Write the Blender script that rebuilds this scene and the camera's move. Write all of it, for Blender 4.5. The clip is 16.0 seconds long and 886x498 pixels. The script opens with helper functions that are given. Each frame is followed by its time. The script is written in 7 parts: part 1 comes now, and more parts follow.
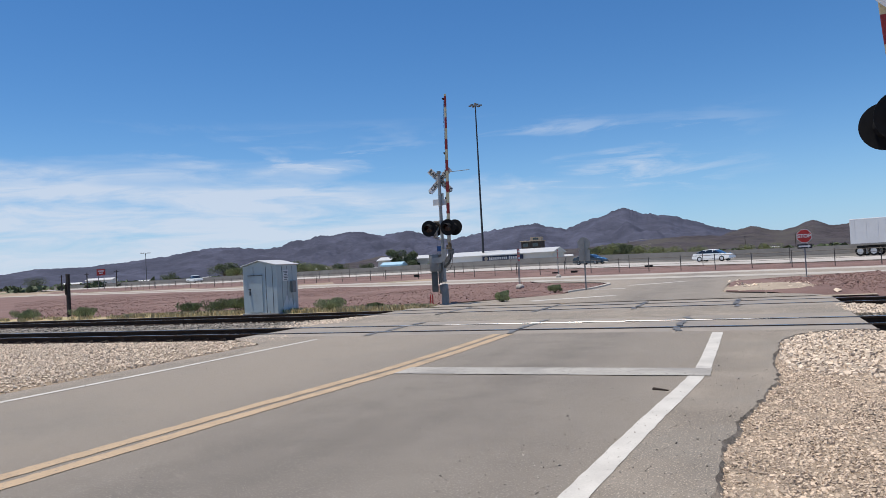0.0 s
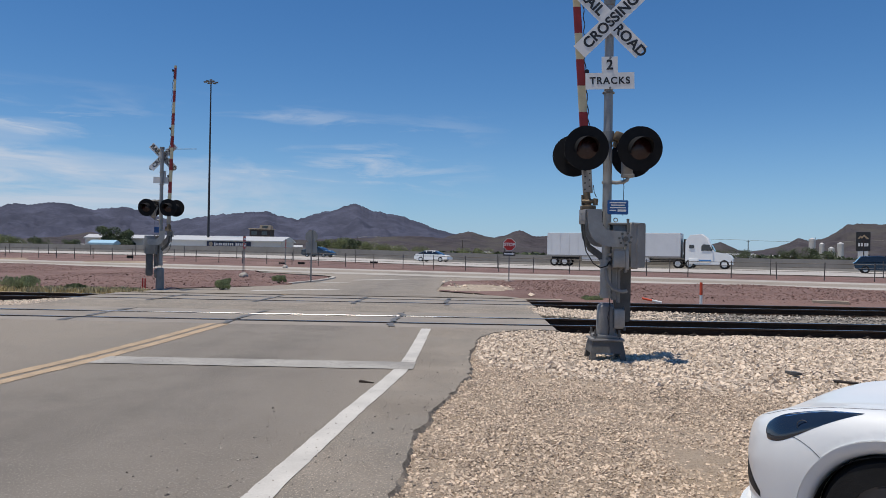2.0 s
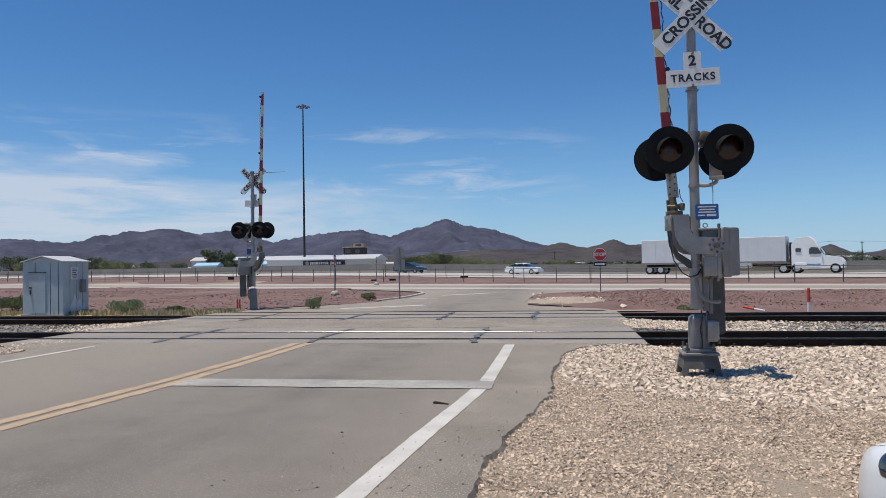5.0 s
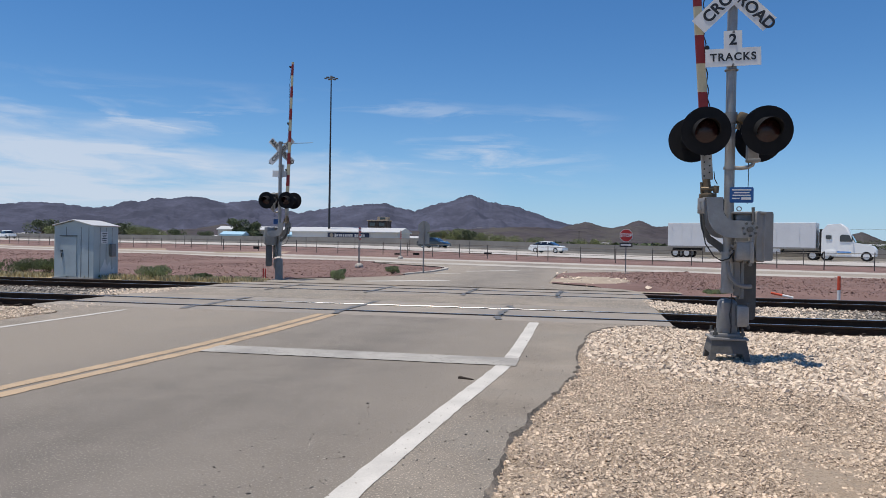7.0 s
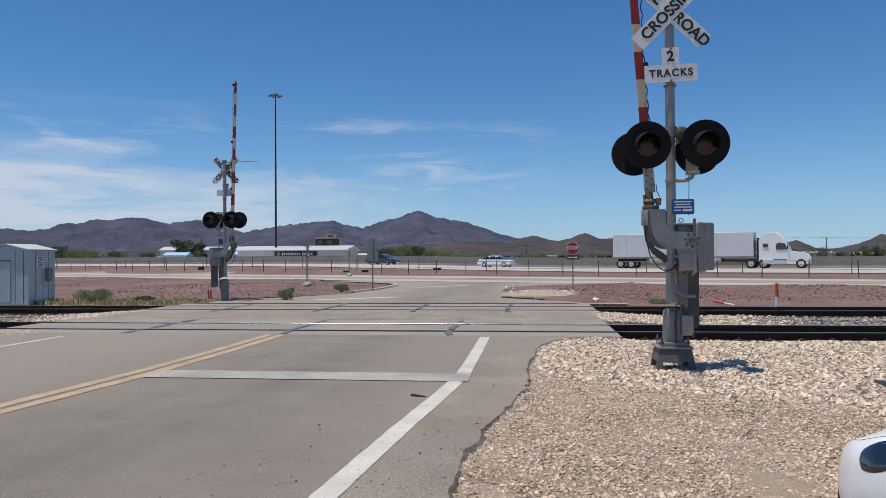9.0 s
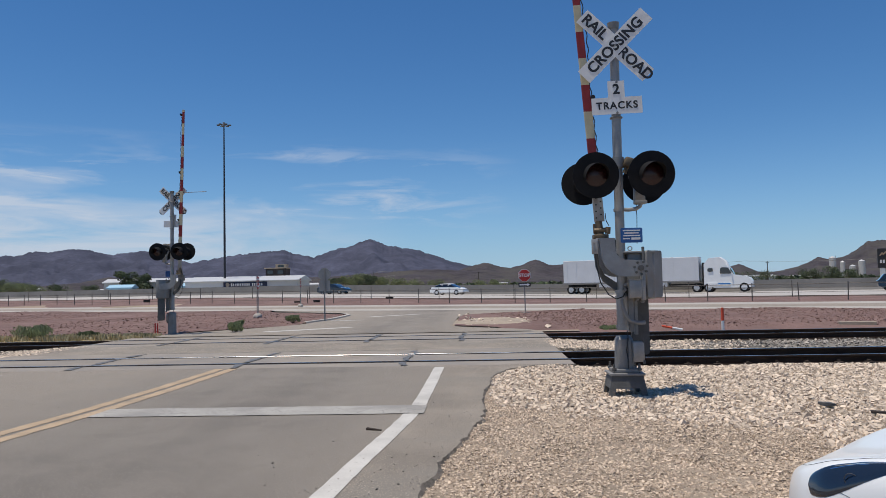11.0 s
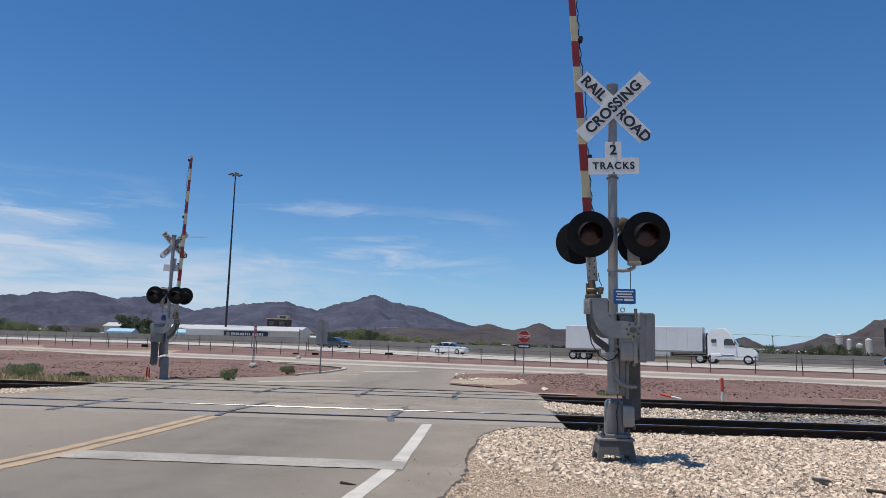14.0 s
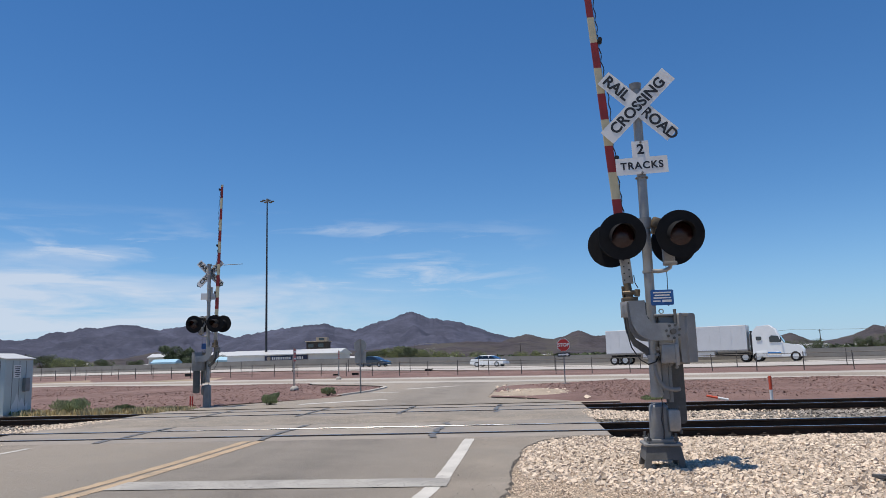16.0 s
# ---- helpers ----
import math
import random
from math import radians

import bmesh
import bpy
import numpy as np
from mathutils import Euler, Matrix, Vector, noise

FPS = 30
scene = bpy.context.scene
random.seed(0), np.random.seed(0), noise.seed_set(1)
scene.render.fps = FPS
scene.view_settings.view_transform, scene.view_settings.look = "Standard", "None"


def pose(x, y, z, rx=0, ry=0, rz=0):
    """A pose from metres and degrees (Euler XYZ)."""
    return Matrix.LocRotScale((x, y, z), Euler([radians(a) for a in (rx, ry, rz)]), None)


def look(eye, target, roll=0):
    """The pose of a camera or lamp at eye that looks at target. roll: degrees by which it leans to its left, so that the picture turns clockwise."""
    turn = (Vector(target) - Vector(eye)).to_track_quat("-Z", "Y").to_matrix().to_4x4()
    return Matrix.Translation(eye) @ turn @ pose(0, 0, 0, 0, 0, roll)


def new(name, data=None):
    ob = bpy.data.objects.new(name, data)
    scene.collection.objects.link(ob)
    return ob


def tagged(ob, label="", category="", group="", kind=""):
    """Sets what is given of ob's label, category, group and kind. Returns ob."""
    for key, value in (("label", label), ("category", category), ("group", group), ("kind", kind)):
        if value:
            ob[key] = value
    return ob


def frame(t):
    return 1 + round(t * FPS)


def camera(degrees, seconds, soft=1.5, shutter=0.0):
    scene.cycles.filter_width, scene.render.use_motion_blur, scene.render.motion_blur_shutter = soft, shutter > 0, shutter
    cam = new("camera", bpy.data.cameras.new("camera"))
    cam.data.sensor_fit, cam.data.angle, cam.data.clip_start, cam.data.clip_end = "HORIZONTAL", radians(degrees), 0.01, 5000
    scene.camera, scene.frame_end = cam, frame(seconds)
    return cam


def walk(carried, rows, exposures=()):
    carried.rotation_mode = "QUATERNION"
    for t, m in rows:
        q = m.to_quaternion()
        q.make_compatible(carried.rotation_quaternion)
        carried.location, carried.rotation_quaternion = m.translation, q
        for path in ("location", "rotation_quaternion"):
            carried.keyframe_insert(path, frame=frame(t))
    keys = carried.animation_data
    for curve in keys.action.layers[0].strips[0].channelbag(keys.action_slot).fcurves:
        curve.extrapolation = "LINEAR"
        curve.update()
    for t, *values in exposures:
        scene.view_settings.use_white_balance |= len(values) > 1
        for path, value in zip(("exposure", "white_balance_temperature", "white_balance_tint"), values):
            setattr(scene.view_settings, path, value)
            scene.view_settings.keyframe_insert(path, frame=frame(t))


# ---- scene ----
cam = camera(62.5, 16.0, soft=0.8)
PATH = [
    (0, (0.209, -0.365, 1.409), (-0.566, 1.478, 1.458), -3.1),
    (0.5, (0.276, -0.457, 1.435), (-0.291, 1.46, 1.481), -2.1),
    (1, (0.294, -0.436, 1.436), (-0.085, 1.527, 1.457), -1.2),
    (1.5, (0.306, -0.393, 1.422), (0.084, 1.595, 1.399), -0.6),
    (2, (0.333, -0.416, 1.428), (0.268, 1.583, 1.44), 0.9),
    (2.5, (0.492, -0.341, 1.413), (0.5, 1.659, 1.461), 1.6),
    (3, (0.688, -0.273, 1.398), (0.603, 1.724, 1.458), 0.2),
    (3.5, (0.686, -0.216, 1.409), (0.46, 1.771, 1.433), -2.1),
    (4, (0.568, -0.157, 1.446), (0.314, 1.826, 1.498), -2.1),
    (6.5, (0.486, -0.063, 1.445), (0.09, 1.897, 1.472), 0.5),
    (7, (0.456, -0.066, 1.441), (0.078, 1.898, 1.423), 0.9),
    (7.5, (0.464, -0.038, 1.435), (0.137, 1.935, 1.417), 0.6),
    (8, (0.451, -0.068, 1.433), (0.162, 1.911, 1.418), -0.1),
    (8.5, (0.457, -0.074, 1.456), (0.204, 1.909, 1.489), -0.6),
    (8.7, (0.454, -0.059, 1.446), (0.207, 1.925, 1.468), -0.5),
    (10.8, (0.428, -0.045, 1.483), (0.294, 1.947, 1.585), -1.1),
    (11, (0.429, -0.067, 1.482), (0.321, 1.928, 1.583), -1.2),
    (11.5, (0.446, -0.064, 1.473), (0.4, 1.934, 1.547), -1.5),
    (12, (0.453, -0.049, 1.454), (0.489, 1.951, 1.469), -0.9),
    (12.2, (0.446, -0.049, 1.454), (0.476, 1.951, 1.425), -0.1),
    (12.5, (0.433, -0.048, 1.454), (0.45, 1.951, 1.492), 1.3),
    (13, (0.434, -0.012, 1.428), (0.395, 1.986, 1.52), 1.8),
    (13.5, (0.51, 0.017, 1.422), (0.441, 2.005, 1.634), 1.7),
    (14, (0.612, 0.061, 1.408), (0.49, 2.04, 1.669), 1.5),
    (14.5, (0.648, 0.089, 1.415), (0.421, 2.052, 1.724), -0.4),
    (15, (0.636, 0.1, 1.41), (0.327, 2.046, 1.757), -1.2),
    (15.5, (0.634, 0.113, 1.402), (0.363, 2.066, 1.737), -1.3),
    (16, (0.644, 0.146, 1.4), (0.432, 2.113, 1.699), -1.7),
]
EXPOSURE = [(0, 0.0), (1.0, -0.05), (1.5, -0.10), (2.0, -0.24), (2.5, -0.28), (3.5, -0.30), (4.0, -0.25), (6.5, -0.08), (8.0, -0.05), (8.5, -0.11), (11.0, -0.24), (12.5, -0.28), (13.5, -0.24), (14.0, -0.11), (14.5, -0.04), (16.0, -0.03)]
walk(cam, [(t, look(eye, target, roll)) for t, eye, target, roll in PATH], EXPOSURE)

# ---- light ----
SUN = Vector((-0.195, -0.08, 1.0)).normalized()
world = bpy.data.worlds.new("world")
scene.world = world
world.use_nodes = True
wn, wl = world.node_tree.nodes, world.node_tree.links
wn.clear()
w_out = wn.new("ShaderNodeOutputWorld")
w_bg = wn.new("ShaderNodeBackground")
w_sky = wn.new("ShaderNodeTexSky")
w_sky.sky_type = "NISHITA"
w_sky.sun_disc = False
w_sky.sun_elevation = math.asin(SUN.z)
w_sky.sun_rotation = math.atan2(SUN.x, SUN.y)
w_sky.altitude = 600
w_sky.air_density, w_sky.dust_density, w_sky.ozone_density = 1.0, 0.0, 1.6
# thin cirrus: noise on a flat layer high above
w_tc = wn.new("ShaderNodeTexCoord")
w_sep = wn.new("ShaderNodeSeparateXYZ")
wl.new(w_tc.outputs["Generated"], w_sep.inputs[0])


def wmath(op, a, b=None, c=None, clamp=False):
    n = wn.new("ShaderNodeMath")
    n.operation, n.use_clamp = op, clamp
    for i, v in enumerate((a, b, c)):
        if v is None:
            continue
        if isinstance(v, (int, float)):
            n.inputs[i].default_value = v
        else:
            wl.new(v, n.inputs[i])
    return n.outputs[0]


def sky_noise(scale, turn, detail, rough, distort, offset=0.0):
    mp = wn.new("ShaderNodeMapping")
    mp.inputs["Location"].default_value = (offset, offset, offset)
    mp.inputs["Rotation"].default_value = (radians(turn), radians(3), 0)
    mp.inputs["Scale"].default_value = scale
    wl.new(w_tc.outputs["Generated"], mp.inputs[0])
    n = wn.new("ShaderNodeTexNoise")
    n.inputs["Scale"].default_value, n.inputs["Detail"].default_value, n.inputs["Roughness"].default_value = 1.0, detail, rough
    n.inputs["Distortion"].default_value = distort
    wl.new(mp.outputs[0], n.inputs["Vector"])
    return n.outputs["Fac"]


east, up = w_sep.outputs[0], w_sep.outputs[2]
wisp = sky_noise((7, 7, 44), -2, 9, 0.60, 0.5)
broad = sky_noise((3.2, 3.2, 20), -3, 4, 0.5, 0.2, 3.7)
# a bank of cirrus low in the north-west, its top rising westward
top = wmath("MULTIPLY_ADD", wmath("MULTIPLY_ADD", east, -1.0, -0.17, clamp=True), 0.11, 0.105)
edge = wmath("MULTIPLY_ADD", wmath("SUBTRACT", broad, 0.5), 0.16, wmath("SUBTRACT", top, up))
bank = wmath("MULTIPLY", edge, 26.0, clamp=True)
bank = wmath("MULTIPLY", bank, wmath("MULTIPLY_ADD", wisp, 3.4, -0.90, clamp=True))
bank = wmath("MULTIPLY", bank, wmath("MULTIPLY_ADD", east, -3.2, -0.30, clamp=True))
# thin torn patches above it
belt = wmath("MULTIPLY", wmath("MULTIPLY_ADD", up, 30.0, -2.0, clamp=True), wmath("MULTIPLY_ADD", up, -20.0, 4.1, clamp=True))
patch = wmath("MULTIPLY", wmath("MULTIPLY_ADD", wisp, 7.0, -3.2, clamp=True), wmath("MULTIPLY_ADD", broad, 7.0, -3.15, clamp=True))
patch = wmath("MULTIPLY", wmath("MULTIPLY", patch, belt), wmath("MULTIPLY_ADD", east, -4.0, 0.25, clamp=True))
thin = wmath("MULTIPLY", wmath("MAXIMUM", bank, wmath("MULTIPLY", patch, 0.85)), 0.80)
w_mix = wn.new("ShaderNodeMixRGB")
wl.new(thin, w_mix.inputs[0])
w_tint = wn.new("ShaderNodeMixRGB")
w_tint.blend_type = "MULTIPLY"
w_tint.inputs[0].default_value = 1.0
w_tint.inputs[2].default_value = (0.80, 0.955, 1.14, 1)
wl.new(w_sky.outputs[0], w_tint.inputs[1])
# paler, hazier blue towards the horizon all round
w_haze = wn.new("ShaderNodeMixRGB")
near_horizon = wmath("SUBTRACT", 1.0, wmath("MULTIPLY", wmath("MAXIMUM", w_sep.outputs[2], 0.0), 4.5), clamp=True)
wl.new(wmath("MULTIPLY", wmath("POWER", near_horizon, 2.0), 0.62), w_haze.inputs[0])
wl.new(w_tint.outputs[0], w_haze.inputs[1])
w_haze.inputs[2].default_value = (3.3, 5.2, 8.2, 1)
wl.new(w_haze.outputs[0], w_mix.inputs[1])
w_mix.inputs[2].default_value = (6.6, 7.2, 8.2, 1)
w_hsv = wn.new("ShaderNodeHueSaturation")
wl.new(w_mix.outputs[0], w_hsv.inputs["Color"])
w_hsv.inputs["Saturation"].default_value = 1.15
wl.new(w_hsv.outputs[0], w_bg.inputs[0])
w_bg.inputs[1].default_value = 0.101
wl.new(w_bg.outputs[0], w_out.inputs[0])

sun = new("sun", bpy.data.lights.new("sun", "SUN"))
sun.data.energy, sun.data.angle, sun.data.color = 5.0, radians(0.53), (1.0, 0.93, 0.83)
sun.rotation_mode = "QUATERNION"
sun.rotation_quaternion = SUN.to_track_quat("Z", "Y")
tagged(sun, kind="structure")


# ---- materials ----
def mat(name, base, rough=0.7, metal=0.0, var=0.15, scale=3.0, fine=60.0, bump=0.2, dist=0.01, second=None, amount=0.5, spots=None, spot_scale=25.0, spot_cut=0.62, rand=0.0, coat=0.0, spec=0.5, streak=0.0, sand=None):
    """Two scales of colour change, an optional second colour in patches, optional spots, and relief; rand: change from piece to piece."""
    m = bpy.data.materials.new(name)
    m.use_nodes = True
    nt = m.node_tree
    N, L = nt.nodes, nt.links
    p = N["Principled BSDF"]
    p.inputs["Metallic"].default_value = metal
    p.inputs["Specular IOR Level"].default_value = spec
    p.inputs["Coat Weight"].default_value = coat
    geo = N.new("ShaderNodeNewGeometry")

    def noise(s, detail=4, rough_n=0.6):
        n = N.new("ShaderNodeTexNoise")
        n.inputs["Scale"].default_value, n.inputs["Detail"].default_value, n.inputs["Roughness"].default_value = s, detail, rough_n
        L.new(geo.outputs["Position"], n.inputs["Vector"])
        return n.outputs["Fac"]

    def ramp(fac, lo, hi):
        r = N.new("ShaderNodeMapRange")
        r.inputs["From Min"].default_value, r.inputs["From Max"].default_value = lo, hi
        L.new(fac, r.inputs["Value"])
        return r.outputs[0]

    def mix(fac, a, b, kind="MIX"):
        x = N.new("ShaderNodeMixRGB")
        x.blend_type = kind
        for i, v in ((0, fac), (1, a), (2, b)):
            if isinstance(v, tuple):
                x.inputs[i].default_value = (*v, 1) if len(v) == 3 else v
            elif isinstance(v, (int, float)):
                x.inputs[i].default_value = v
            else:
                L.new(v, x.inputs[i])
        return x.outputs[0]

    big, small = noise(scale), noise(fine, 3)
    dark, light = tuple(c * (1 - var) for c in base), tuple(min(1, c * (1 + var)) for c in base)
    col = mix(ramp(big, 0.3, 0.7), dark, light)
    col = mix(ramp(small, 0.3, 0.7), mix(1.0, col, (1 - var * 0.9,) * 3, "MULTIPLY"), col)
    if streak:
        mp = N.new("ShaderNodeMapping")
        mp.inputs["Scale"].default_value = (1.1, 0.07, 1)
        L.new(geo.outputs["Position"], mp.inputs[0])
        sn = N.new("ShaderNodeTexNoise")
        sn.inputs["Scale"].default_value, sn.inputs["Detail"].default_value = 1.0, 5
        L.new(mp.outputs[0], sn.inputs["Vector"])
        col = mix(ramp(sn.outputs["Fac"], 0.35, 0.65), mix(1.0, col, (1 - streak,) * 3, "MULTIPLY"), mix(1.0, col, (1 + streak * 0.7,) * 3, "MULTIPLY"))
    if sand:
        # blown sand lying off the driven middle of the lane
        sx = N.new("ShaderNodeSeparateXYZ")
        L.new(geo.outputs["Position"], sx.inputs[0])
        off = N.new("ShaderNodeMath")
        off.operation = "ADD"
        off.inputs[1].default_value = 2.9
        L.new(sx.outputs[0], off.inputs[0])
        away = N.new("ShaderNodeMath")
        away.operation = "ABSOLUTE"
        L.new(off.outputs[0], away.inputs[0])
        drift = N.new("ShaderNodeMath")
        drift.operation = "MULTIPLY_ADD"
        L.new(noise(0.8, 5), drift.inputs[0])
        drift.inputs[1].default_value = 1.6
        L.new(away.outputs[0], drift.inputs[2])
        col = mix(ramp(drift.outputs[0], 1.5, 3.9), col, sand)
    if second:
        col = mix(ramp(noise(scale * 0.37, 6, 0.7), 0.62 - 0.3 * amount, 0.72 - 0.2 * amount), col, second)
    if spots:
        col = mix(ramp(noise(spot_scale, 2, 0.5), spot_cut, spot_cut + 0.04), col, spots)
    if rand:
        inf = N.new("ShaderNodeObjectInfo")
        isl = N.new("ShaderNodeMath")
        isl.operation = "FRACT"
        add = N.new("ShaderNodeMath")
        L.new(inf.outputs["Random"], add.inputs[0])
        L.new(geo.outputs["Random Per Island"], add.inputs[1])
        L.new(add.outputs[0], isl.inputs[0])
        col = mix(isl.outputs[0], mix(1.0, col, (1 - rand,) * 3, "MULTIPLY"), mix(1.0, col, (1 + rand,) * 3, "MULTIPLY"))
    L.new(col, p.inputs["Base Color"])
    rr = N.new("ShaderNodeMapRange")
    rr.inputs["To Min"].default_value, rr.inputs["To Max"].default_value = max(0.02, rough - 0.08), min(1, rough + 0.08)
    L.new(small, rr.inputs["Value"])
    L.new(rr.outputs[0], p.inputs["Roughness"])
    if bump:
        b = N.new("ShaderNodeBump")
        b.inputs["Strength"].default_value, b.inputs["Distance"].default_value = bump, dist
        L.new(mix(0.5, small, noise(fine * 3.1, 2)), b.inputs["Height"])
        L.new(b.outputs[0], p.inputs["Normal"])
    return m


